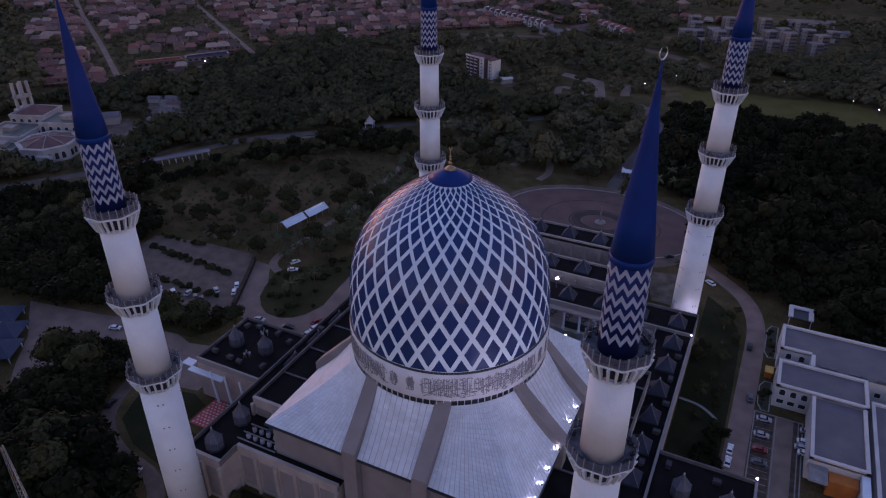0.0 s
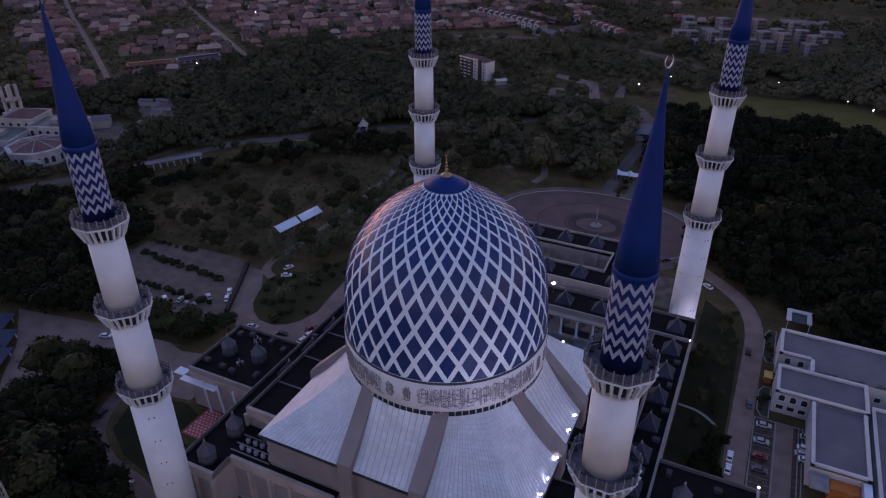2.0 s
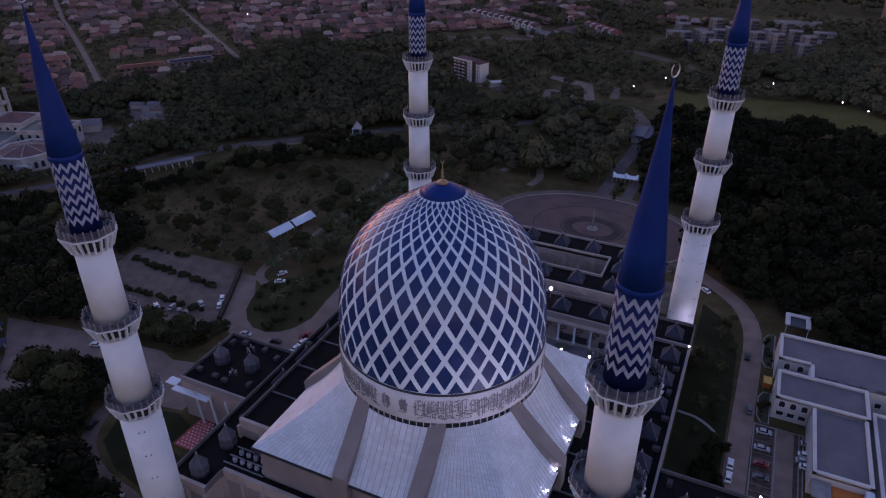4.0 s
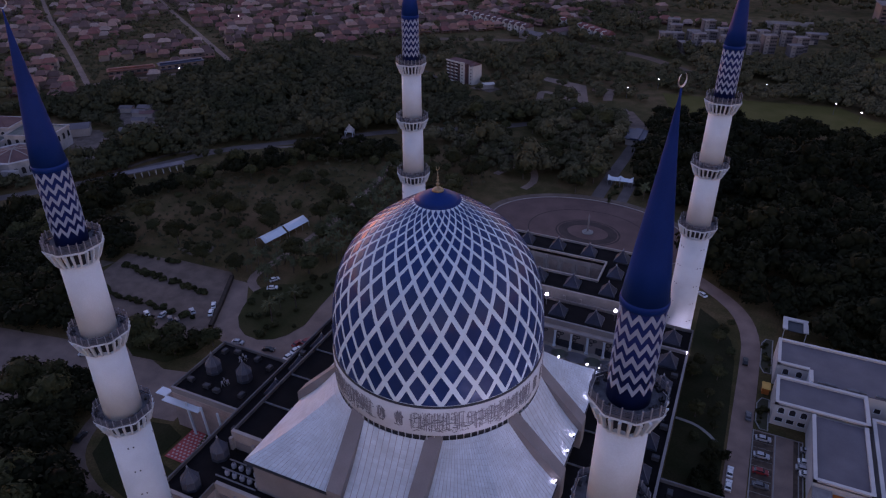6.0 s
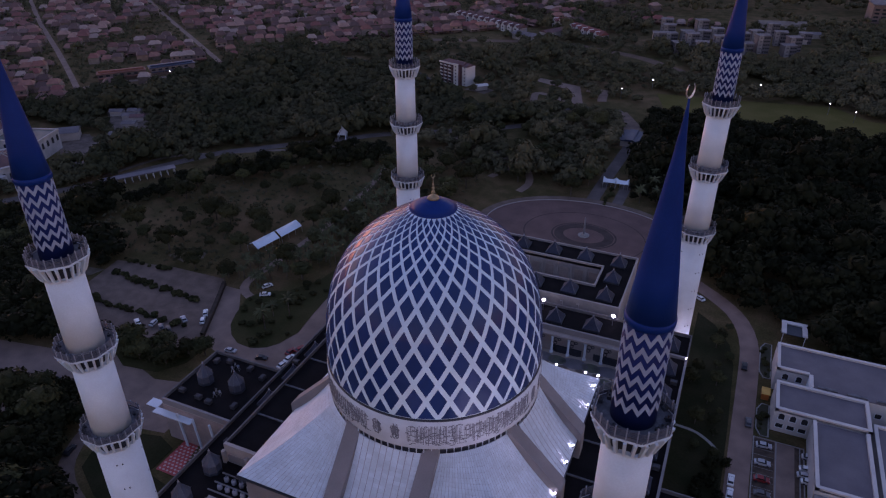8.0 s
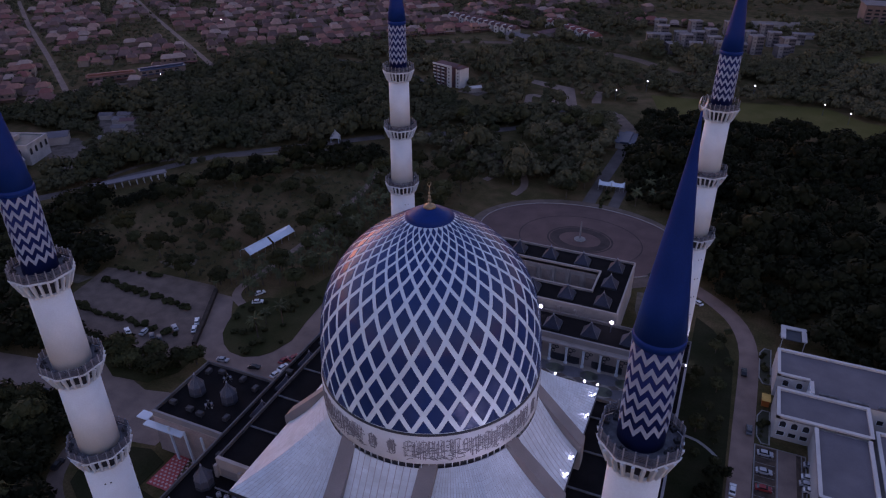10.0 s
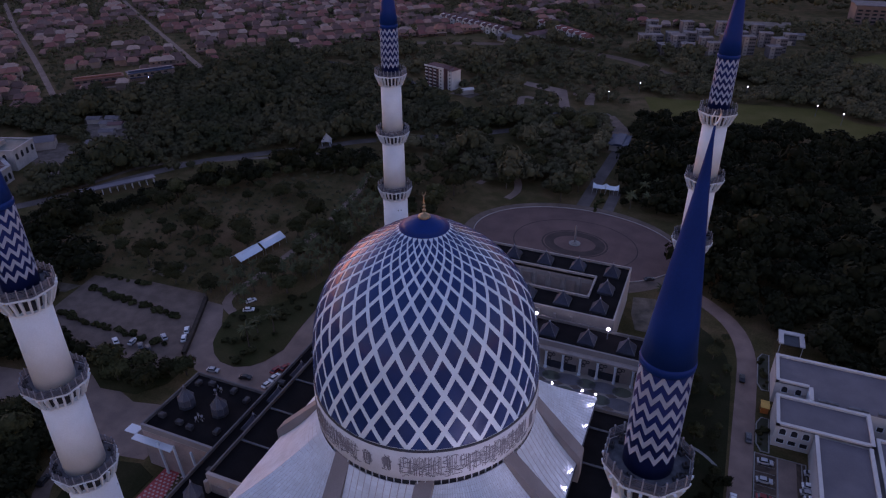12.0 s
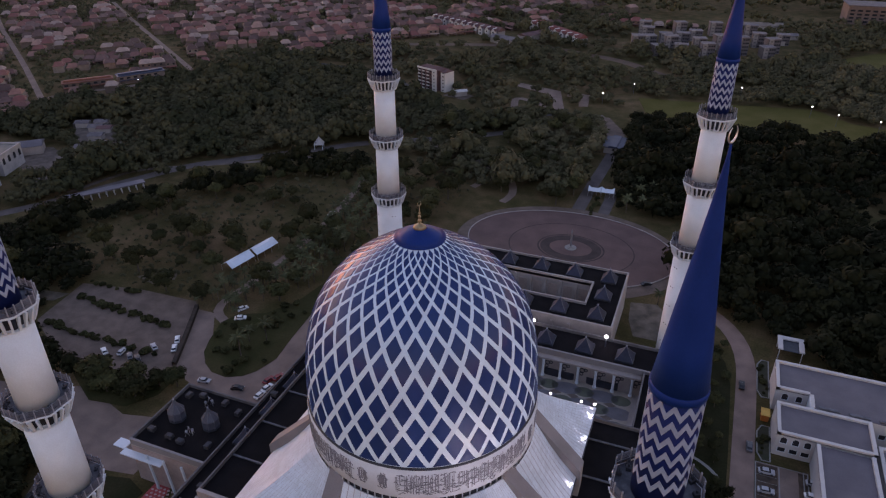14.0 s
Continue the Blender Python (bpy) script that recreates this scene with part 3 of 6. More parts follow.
def wing(name, label, pts, roof_z, sides, z0=0.0, rise=0.9, piers=(), wall_mat=None, cat="building", pale=()):
    """A flat-roofed block; pts run anticlockwise; sides are the edges that carry a parapet, piers those with pilasters."""
    t = thing(name, label, cat)
    part("body", prism(pts, z0, roof_z - 0.25), wall_mat or M_BEIGE, t, "beige rendered wall")
    part("roof", prism([(x, y) for x, y in pts], roof_z - 0.25, roof_z), M_ROOF, t, "flat black roof membrane")
    n = len(pts)
    for i in sides:
        a, b = pts[i], pts[(i + 1) % n]
        bm = bmesh.new()
        broad = i in piers
        d = (Vector(b) - Vector(a)).normalized()
        o = Vector((d.y, -d.x)) * 0.06
        wall_run(bm, (a[0] + o.x / 2, a[1] + o.y / 2), (b[0] + o.x / 2, b[1] + o.y / 2), roof_z - 0.9, roof_z + rise + 0.004 * i, 0.93 if broad else 0.43)
        wall_run(bm, (a[0] + o.x, a[1] + o.y), (b[0] + o.x, b[1] + o.y), roof_z + rise, roof_z + rise + 0.14 + 0.004 * i, 1.02 if broad else 0.7 if i in pale else 0.42)
        part("parapet", bm, M_BEIGE if broad else M_STONE if i in pale else M_COPING, t, "pale parapet with a coping")
    for i in piers:
        a, b = Vector(pts[i]), Vector(pts[(i + 1) % n])
        d = (b - a).normalized()
        o = Vector((d.y, -d.x))
        count = max(2, round((b - a).length / 6.4))
        for k in range(count + 1):
            c = a.lerp(b, k / count)
            p = [(c + d * s * 0.45 + o * w) for s, w in ((-1, 0.0), (1, 0.0), (1, 0.9), (-1, 0.9))]
            part("pier", prism([(q.x, q.y) for q in p[::-1]], z0, roof_z - 0.92), M_BEIGE, t, "pale pier")
            if k < count:
                c2 = a.lerp(b, (k + 0.5) / count)
                w = (b - a).length / count / 2 - 0.95
                q = [(c2 + d * s * w + o * x) for s, x in ((-1, 0.0), (1, 0.0), (1, 0.12), (-1, 0.12))]
                part("screen", prism([(v.x, v.y) for v in q[::-1]], z0 + 1.5, roof_z - 2.2), M_STONE, t, "brownish lattice screen")
    return t


ROOF = 13.9
for s in (-1, 1):
    def fl(pts):
        return [(s * x, y) for x, y in (pts if s == 1 else pts[::-1])]

    def ed(n, *idx):
        """Edge numbers after the mirroring of fl."""
        return [i if s == 1 else (n - 2 - i) % n for i in idx]
    wing("gallery_wing", "long low gallery with a flat black roof beside the hall", fl([(57, -25), (57, 66), (45, 66), (45, 35), (49, 35), (49, -25)]), ROOF, ed(6, 0, 2), pale=ed(6, 0) if s == 1 else ())
    wing("side_aisle", "raised dark-roofed aisle against the hall wall", fl([(49, -25), (49, 35), (34.25, 35), (34.25, -25)]), 18.9, ed(4, 0, 3, 1), piers=ed(4, 3))
    wing("corner_wing", "low corner wing with skylights and a stepped pale parapet", fl([(57, -44.3), (57, -25), (34.25, -25), (34.25, -34.2), (13, -34.2), (13, -37.5), (45, -37.5), (45, -44.3)]), ROOF, ed(8, 0, 5, 6, 7), piers=ed(8, 5, 7))
    wing("entrance_wing", "square entrance wing with two skylights and an open front", fl([(81.3, -14), (81.3, 10.4), (57, 10.4), (57, -14)]), ROOF, ed(4, 0, 1, 3), piers=ed(4, 3) if s == 1 else (), pale=ed(4, 0) if s == 1 else ed(4, 3))
    # beams across the raised aisle's roof
    for y in (-11.5, 1.5, 14.5, 27.5):
        b = boxes((min(s * 34.4, s * 48.5), y - 0.2, 18.9, max(s * 34.4, s * 48.5), y + 0.2, 19.3))
        tagged(part("roof_kerb", b, M_GREYFLOOR), "low concrete kerb across the dark roof", "kerb", "kerbs on the aisle roofs")
for y in (-28.9, -32.0, -34.6):
    tagged(part("roof_kerb", boxes((-47.2, y - 0.15, ROOF, -34.6, y + 0.15, ROOF + 0.35)), M_STONE), "low pale kerb beside the water tanks", "kerb", "kerbs round the tanks")
wing("court_gallery", "gallery closing the courtyard, flat black roof with skylights", [(-57, 66), (57, 66), (57, 79), (-57, 79)], ROOF, (0, 1, 2, 3), pale=(0,))


M_BROWN = mat("brown_lattice", (0.33, 0.26, 0.235), (0.26, 0.205, 0.185), 3, 0.8)


def portico():
    """A ring of four roofed ranges round a small open court."""
    z = ROOF + 0.6
    t = thing("portico", "flat-roofed portico round a small open court, facing the plaza", "building")
    x1, y0, y1, cx, c0, c1 = 32.0, 84.5, 122.0, 20.4, 96.5, 110.5
    for k, (a, b, c, d) in enumerate(((-x1, y0, x1, c0), (-x1, c1, x1, y1), (-x1, c0, -cx, c1), (cx, c0, x1, c1))):
        part("range", boxes((a, b, 0, c, d, z - 0.25)), M_BEIGE, t, "beige rendered wall")
        part("roof", boxes((a, b, z - 0.25, c, d, z)), M_ROOF, t, "flat black roof membrane")
    for a, b, c, d in ((-x1 - 0.1, y0 - 0.1, x1 + 0.1, y0 + 0.6), (-x1 - 0.1, y1 - 0.4, x1 + 0.1, y1 + 0.1), (-x1 - 0.1, y0 + 0.6, -x1 + 0.4, y1 - 0.4), (x1 - 0.5, y0 + 0.6, x1 + 0.1, y1 - 0.4)):
        part("parapet", boxes((a, b, z - 0.9, c, d, z + 0.9)), M_BEIGE, t, "pale parapet")
    for a, b, c, d in ((-cx - 0.6, c0 - 0.6, cx + 0.6, c0), (-cx - 0.6, c1, cx + 0.6, c1 + 0.6), (-cx - 0.6, c0, -cx, c1), (cx, c0, cx + 0.6, c1)):
        part("court_parapet", boxes((a, b, z - 0.9, c, d, z + 0.9)), M_BEIGE, t, "pale parapet round the court")
    for k in range(8):
        x = -cx + 2 * cx * k / 7
        part("pier", boxes((x - 0.45, c1 - 0.9, 4, x + 0.45, c1 - 0.02, z - 0.95)), M_BEIGE, t, "pale pier")
        if k < 7:
            part("screen", boxes((x + 1.2, c1 - 0.14, 5, x + 4.6, c1 - 0.01, z - 3)), M_BROWN, t, "brownish lattice screen")
            part("pier", boxes((x + 2.5, y0 - 0.9, 6, x + 3.4, y0 - 0.11, z - 0.95)), M_BEIGE, t, "pale pier")


portico()
structure("portico_floor", boxes((-20.4, 96.5, 0, 20.4, 110.5, 4.0)), M_COURT, "pale paved floor of the inner portico court", "floor")
structure("link_floor", boxes((-32, 79, 0, 32, 84.5, 6.0)), M_PAVING, "narrow grey terrace between gallery and portico", "floor")

# the courtyard's floor with its inlaid figures
court = structure("courtyard_floor", boxes((-45, 31.2, 0, 45, 66, 5.0)), M_COURT, "pale tiled courtyard floor with dark inlaid figures", "floor")
M_INLAY_BLUE = mat("slate_court_inlay", (0.155, 0.148, 0.165), (0.12, 0.115, 0.13), 3, 0.6)
M_INLAY_RED = mat("brown_court_inlay", (0.15, 0.115, 0.095), (0.115, 0.09, 0.075), 3, 0.6)
oval = mesh_of("oval_inlay", prism(circle(3.1, 28, 0, 0, 0, 2.3), 5.0, 5.012), M_INLAY)
lens = mesh_of("lens_inlay", prism([(4.9 * math.cos(a), 2.7 * math.sin(a) * (0.75 + 0.25 * abs(math.sin(a)))) for a in (2 * math.pi * i / 32 for i in range(32))], 5.0, 5.012), M_INLAY_BLUE)
diamond = mesh_of("diamond_inlay", prism([(2.0, 0), (0.0, 1.2), (-2.0, 0), (0.0, -1.2)], 5.0, 5.012), M_INLAY_RED)
for i in range(8):
    for j in range(5):
        x, y = -40 + i * 11.4 + (5.7 if j % 2 else 0), 37.5 + j * 6.0
        if x < 42:
            part("oval_inlay", oval, None, court, m=pose(x, y, 0))
        if -41 < x - 5.7 < 40:
            part("lens_inlay", lens, None, court, m=pose(x - 5.7, y, 0))
        for dx in (-2.85, 2.85):
            if j < 4 and abs(x + dx) < 42:
                part("diamond_inlay", diamond, None, court, m=pose(x + dx, y + 3.0, 0))
border = boxes((-44.9, 31.4, 5.0, -43.0, 65.9, 5.02), (43.0, 31.4, 5.0, 44.9, 65.9, 5.02))
part("border", border, M_BEIGE, court, "pale stone border")
# columns and curled brackets before the gallery wall
column = mesh_of("column", lathe([(0.62, 5.0), (0.62, 5.5), (0.42, 5.6), (0.40, 11.2), (0.62, 11.6), (0.62, 12.0)], 14), M_WHITE)
def hoop(r, t, n=18):
    """A flat ring standing upright in the x-z plane."""
    bm = bmesh.new()
    rows = [[bm.verts.new(((r + a) * math.cos(2 * math.pi * k / n), b, (r + a) * math.sin(2 * math.pi * k / n))) for a, b in ((-t, -t), (t, -t), (t, t), (-t, t))] for k in range(n)]
    for p, q in zip(rows, rows[1:] + rows[:1]):
        for k in range(4):
            bm.faces.new((p[k], q[k], q[(k + 1) % 4], p[(k + 1) % 4]))
    return bm


HOOPS = [(mesh_of("scroll", hoop(r_, 0.1), M_DARK), x_, z_) for x_, z_, r_ in ((1.3, 10.6, 0.75), (1.1, 9.2, 0.55), (2.4, 10.9, 0.5))]
row = thing("colonnade", "row of white columns with dark scroll brackets along the courtyard", "colonnade")
for k in range(16):
    x = -42.2 + k * 5.62
    part("column", column, None, row, m=pose(x, 64.9, 0))
    for me_, x_, z_ in HOOPS:
        part("scroll", me_, None, row, m=pose(x + x_, 64.9, z_))
part("beam", boxes((-44.4, 64.3, 12.0, 44.4, 65.98, 12.7)), M_BEIGE, row, "pale beam over the columns")
# solid dark blocks on the wall stand for the shade in low openings
for x0 in (-38, -19, 0, 19, 33):
    structure("court_opening_shade", prism([(x0 - 5, 65.98), (x0 - 3.6, 65.5), (x0 + 3.6, 65.5), (x0 + 5, 65.98)], 5.0, 7.6), M_DARK, "dark block for a low opening, its shade put into the colour", "opening")


# ---- pyramid skylights on the wings ----
def skylight(name, label, n, base, prof):
    t = thing(name, label, "skylight", group=name + "s on the roofs")
    a0 = math.pi / n
    part("base", lathe([(base, 0), (base, 0.7)], n, a0=a0), M_DARK, t)
    part("glazing", lathe(prof, n, a0=a0), M_PYRAMID if n == 4 else M_LANTERN, t)
    for k in range(n):
        a = a0 + k * 2 * math.pi / n
        ridge = bmesh.new()
        for (r0, z0), (r1, z1) in zip(prof, prof[1:]):
            slab_between(ridge, ((r0 + 0.03) * math.cos(a), (r0 + 0.03) * math.sin(a), z0), ((r1 + 0.03) * math.cos(a), (r1 + 0.03) * math.sin(a), z1), 0.14, 0.12)
        part("ridge", ridge, M_RAIL, t)
    z = prof[-1][1]
    part("knob", lathe([(0.0, z - 0.1), (0.26, z + 0.1), (0.28, z + 0.3), (0.1, z + 0.6), (0.04, z + 1.0), (0, z + 1.05)], 8, cap=False), M_POST, t)
    return t


SKY = [(x, 71.8, 13.9) for x in (-51.2, -38.4, -25.6, -12.8, 0, 12.8, 25.6, 38.4, 51.2)]
SKY += [(s * 51.8, 59.2 - 12.2 * k, 13.9) for s in (-1, 1) for k in range(6)]
SKY += [(x, y, 14.5) for y in (90.5, 115.5) for x in (-25.8, -12.8, 0, 12.8, 25.8)] + [(-25.8, 103.2, 14.5), (25.8, 103.2, 14.5)]
LANTERNS = [(s * 64.2, -1.2, 13.9) for s in (-1, 1)] + [(s * 75.2, -2.0, 13.9) for s in (-1, 1)] + [(s * 50.2, y, 13.9) for s in (-1, 1) for y in (-29, -40)]
for one, spots in ((skylight("pyramid_skylight", "blue-grey pyramid skylight on a low dark base", 4, 4.0, [(3.9, 0.6), (3.75, 0.8), (2.4, 2.0), (1.2, 3.2), (0.12, 4.5)]), SKY),
                   (skylight("roof_lantern", "blue-grey eight-sided roof lantern with a pointed top", 8, 2.5, [(2.35, 0.7), (2.3, 2.9), (2.45, 3.1), (1.5, 4.4), (0.6, 5.6), (0.1, 6.7)]), LANTERNS)):
    one.matrix_world = pose(*spots[0])
    for spot in spots[1:]:
        copy_thing(one, pose(*spot))


# ---- plant on the roofs ----
M_COOLER = mat("sooty_grey_case", (0.050, 0.050, 0.058), (0.032, 0.032, 0.038), 1, 0.8)


def cooler():
    t = thing("cooling_unit", "grey cooling unit with a fan on the black roof", "air conditioner", group="cooling units on the roofs")
    part("case", boxes((-1.0, -0.7, 0.15, 1.0, 0.7, 1.3), (-0.9, -0.6, 0, -0.7, 0.6, 0.15), (0.7, -0.6, 0, 0.9, 0.6, 0.15)), M_COOLER, t)
    part("fan", lathe([(0.5, 1.3), (0.5, 1.4), (0.42, 1.4), (0.4, 1.34), (0.0, 1.34)], 16, cap=False), M_DARK, t)
    return t


def tank():
    t = thing("water_tank", "pale grey round water tank on the roof", "water tank", group="tanks beside the hall")
    part("shell", lathe([(0.6, 0), (0.64, 0.2), (0.64, 1.1), (0.5, 1.35), (0.25, 1.48), (0, 1.5)], 16), M_POST, t, "", True)
    part("lid", lathe([(0.25, 1.46), (0.25, 1.56), (0, 1.59)], 12), M_GREYFLOOR, t)
    return t


rng = random.Random(11)
first_cooler = cooler()
first_cooler.matrix_world = pose(-74.0, 7.8, ROOF)
for x, y in ((-78, 6.5), (-66, 7.5), (-60, 5.5), (-72, -9), (-68, -9.5), (-60, -8), (-78.5, -8.5), (-55, 16), (-54.5, 41), (53.5, 4.2), (54.8, 17), (54.5, 53), (55, 29.5), (54.2, 41), (60, 6.5), (72, 6), (-40, -29.5), (-52.5, -20)):
    copy_thing(first_cooler, pose(x, y, ROOF, 0, 0, rng.choice((0, 90))))
first_tank = tank()
first_tank.matrix_world = pose(-44.5, -30.6, ROOF)
for i in range(9):
    copy_thing(first_tank, pose(-44.5 + 2.35 * ((i + 1) % 5), -30.6 - 2.6 * ((i + 1) // 5), ROOF))


def dish(x, y, a):
    t = thing("satellite_dish", "small pale grey dish aerial on a tripod", "aerial", pose(x, y, ROOF, 0, 0, a), "dish aerials on the roof")
    part("bowl", lathe([(0.0, 0.0), (0.22, 0.04), (0.42, 0.14), (0.40, 0.16), (0.21, 0.07), (0.0, 0.03)], 16, cap=False), M_POST, t, "", True, pose(0, 0, 1.5, 55))
    for k in range(3):
        leg = bmesh.new()
        slab_between(leg, (0, 0, 1.5), (0.6 * math.cos(2.1 * k), 0.6 * math.sin(2.1 * k), 0.0), 0.08, 0.08)
        part("leg", leg, M_STEEL, t)


for x, y, a in ((-70.8, 5.0, 20), (-69.6, 6.2, 80), (-71.2, 6.8, 140), (-68.2, -6.5, 10), (-67.2, -5.4, 70), (-68.8, -5.0, 200)):
    dish(x, y, a)


# ---- floodlights ----
def flood(power):
    t = thing("floodlight", "lit white floodlight on a short post", "lamp", group="floodlights on the roofs")
    part("post", boxes((-0.06, -0.06, 0, 0.06, 0.06, 0.9)), M_RAIL, t)
    part("housing", boxes((-0.34, -0.22, 0.85, 0.34, 0.12, 1.35)), M_RAIL, t)
    part("lens", boxes((-0.24, 0.13, 0.95, 0.24, 0.2, 1.28), (-0.24, -0.1, 1.36, 0.24, 0.1, 1.41)), M_LAMP, t, "glowing lens")
    return t


FLOODS = [(35.2, y, 25.2, 90) for y in (-29, -24, -19, -12, -1.7, 4.1, 8.2, 19.8, 28.2)] + [(x, 32.7, 25.2, 180) for x in (35.0, 31.4, 23.1)]
FLOODS += [(56.6, 64, 14.94, 90), (80.9, 10.0, 14.94, 135)]
head = flood(1)
head.matrix_world = pose(FLOODS[0][0], FLOODS[0][1], FLOODS[0][2], 0, 0, FLOODS[0][3])
for x, y, z, a in FLOODS[1:]:
    copy_thing(head, pose(x, y, z, 0, 0, a))


M_MAST = glow("bright_mast_lamp", (0.92, 0.96, 1.0), 4.0)


def mast(x, y, z, h):
    t = thing("flood_mast", "slim mast carrying a bright white floodlight", "lamp post", pose(x, y, z), "bright masts by the courtyard")
    part("pole", lathe([(0.16, 0), (0.09, h)], 8), M_RAIL, t)
    part("arm", boxes((-0.5, -0.06, h - 0.1, 0.5, 0.06, h + 0.04)), M_RAIL, t)
    part("lamp", lathe([(0.0, h - 0.1), (0.45, h), (0.62, h + 0.35), (0.45, h + 0.7), (0, h + 0.9)], 12, cap=False), M_MAST, t, "glowing lamp head")
    li = new("mast_light", bpy.data.lights.new("mast_light", "POINT"))
    li.data.energy, li.data.color, li.data.shadow_soft_size = 8, (0.85, 0.92, 1.0), 0.5
    li.location = (x, y, z + h + 1.4)


mast(7.3, 75.6, ROOF, 3.6)
mast(31.5, 75.4, ROOF, 3.6)

# floodlights at the feet of the minarets and on the wings; they glint in the dome
def spot_flood(x, y, z, to, power, foot=0.0):
    t = thing("projector", "strong white projector lamp in a dark housing", "lamp", pose(x, y, z), "projectors lighting the minarets")
    d = (Vector(to) - Vector((x, y, z + 0.8))).normalized()
    turn = d.to_track_quat("-Z", "Y").to_matrix().to_4x4()
    part("stand", boxes((-0.1, -0.1, -foot, 0.1, 0.1, 0.75)), M_RAIL, t)
    part("housing", boxes((-0.45, -0.35, 0.02, 0.45, 0.35, 0.3)), M_RAIL, t, "", False, Matrix.Translation((0, 0, 0.85)) @ turn)
    part("lens", boxes((-0.085, -0.07, -0.03, 0.085, 0.07, 0.015)), M_LAMP_STRONG, t, "glowing lens", False, Matrix.Translation((0, 0, 0.85)) @ turn)
    if not power:
        a, b = 0.2, 0.17
        part("barrel", boxes((-a, -b, -0.45, -a + 0.03, b, 0.0), (a - 0.03, -b, -0.45, a, b, 0.0), (-a, -b, -0.45, a, -b + 0.03, 0.0), (-a, b - 0.03, -0.45, a, b, 0.0)), M_RAIL, t, "square hood", False, Matrix.Translation((0, 0, 0.85)) @ turn)
    if power:
        li = new("projector_beam", bpy.data.lights.new("projector_beam", "SPOT"))
        li.data.energy, li.data.color, li.data.spot_size, li.data.shadow_soft_size = power, (0.92, 0.95, 1.0), radians(70), 0.3
        li.matrix_world = look(Vector((x, y, z + 0.85)) + d * 0.2, to)


spot_flood(56.4, 82.5, 0.0, (52.5, 88.5, 16), 450)
for spots, to, z, foot in ((((56.2, -43.9), (53.4, -43.9), (50.6, -43.9), (56.7, -40.5), (56.7, -36.5)), (17, -19, 53), 14.94, 0.0),
                           (((46.4, -27), (48, -28.6), (49.2, -30.6), (47, -32), (51, -27.4), (52.4, -33.2), (53.6, -27), (50.2, -34.4)), (17.8, -18.2, 50), ROOF, 0.0),
                           (((63, -42), (66, -39), (60, -46), (58.6, -40.6), (61, -38), (64.5, -45)), (17.3, -18.6, 54.5), 14.2, 14.2),
                           (((97, 5), (100.5, -6), (104, -19), (91, -15), (93.5, -3), (88, -10), (96, -12), (90.5, -12.5)), (21, -13, 59), 14.2, 14.2),
                           (((0, -84), (2.2, -83), (4.4, -84.5), (3.2, -81), (7, -84)), (5, -24.7, 58), 14.2, 14.2)):
    for x, y in spots:
        spot_flood(x, y, z, to, 0, foot)


# ---- canopy and patterned walk by the west entrance ----
can = thing("entrance_canopy", "thin white canopy edge on slender white columns", "canopy")
part("end_panel", boxes((-87.6, -14.6, 10.6, -83.6, -11.6, 10.9)), M_WHITE, can, "square white panel")
part("edge", boxes((-83.6, -16.3, 10.5, -70.0, -14.2, 10.85)), M_WHITE, can, "long white canopy slab")
part("porch_front", boxes((-81.2, -14.12, 0, -57.1, -14.02, 12.6)), mat("brown_porch_cladding", (0.33, 0.25, 0.235), (0.26, 0.20, 0.19), 4, 0.8), can, "brownish porch front")
for x in (-74.9, -69.3, -63.3):
    bm = bmesh.new()
    slab_between(bm, (x + 1.3, -15.4, 0), (x, -15.4, 12.4), 0.5, 0.5)
    part("column", bm, M_WHITE, can)
# the red light over the walk is put into its paving colour
M_REDWALK = mat("red_lit_walk", (0.42, 0.07, 0.07), (0.34, 0.055, 0.06), 2, 0.7)
walkway = structure("red_walkway", prism([(-76, -26), (-68.5, -26), (-71.0, -14.2), (-76.0, -14.2)], 0.0, 0.16), M_REDWALK, "walk with a pale lozenge pattern, red light put into its colour", "pavement")
loz = mesh_of("lozenge", prism([(0.5, 0), (0, 0.4), (-0.5, 0), (0, -0.4)], 0.16, 0.175), mat("pale_pink_paving", (0.52, 0.36, 0.35), (0.44, 0.30, 0.29), 2, 0.8))
for i in range(5):
    for j in range(10):
        part("lozenge", loz, None, walkway, m=pose(-75.2 + i * 1.3 + (0.65 if j % 2 else 0), -25.2 + j * 1.12, 0))


# ---- low building beyond the east road ----
def window_row(t, x0, x1, y, z, n, w, h, arched=False):
    for i in range(n):
        x = x0 + (x1 - x0) * (i + 0.5) / n
        win = part("window", boxes((x - w / 2 - 0.15, y - 0.12, z - 0.15, x - w / 2, y + 0.02, z + h), (x + w / 2, y - 0.12, z - 0.15, x + w / 2 + 0.15, y + 0.02, z + h), (x - w / 2, y - 0.12, z - 0.15, x + w / 2, y + 0.02, z)), M_WHITE, t, "white framed dark window")
        pts = [(x - w / 2, z), (x + w / 2, z), (x + w / 2, z + h)]
        if arched:
            pts += [(x + w / 2 * math.cos(a), z + h + w / 2 * math.sin(a)) for a in (0.6, 1.2, 1.94, 2.54)]
        pts += [(x - w / 2, z + h)]
        bm = bmesh.new()
        v0 = [bm.verts.new((px, y - 0.05, pz)) for px, pz in pts]
        v1 = [bm.verts.new((px, y + 0.02, pz)) for px, pz in pts]
        bm.faces.new(v0)
        bm.faces.new(v1)
        for k in range(len(pts)):
            bm.faces.new((v0[k], v0[(k + 1) % len(pts)], v1[(k + 1) % len(pts)], v1[k]))
        part("pane", bm, M_GLASS, win)


M_OFFICE = mat("office_white_paint", (0.50, 0.47, 0.46), (0.42, 0.40, 0.40), 6, 0.7, 0.1, grain=0.15)


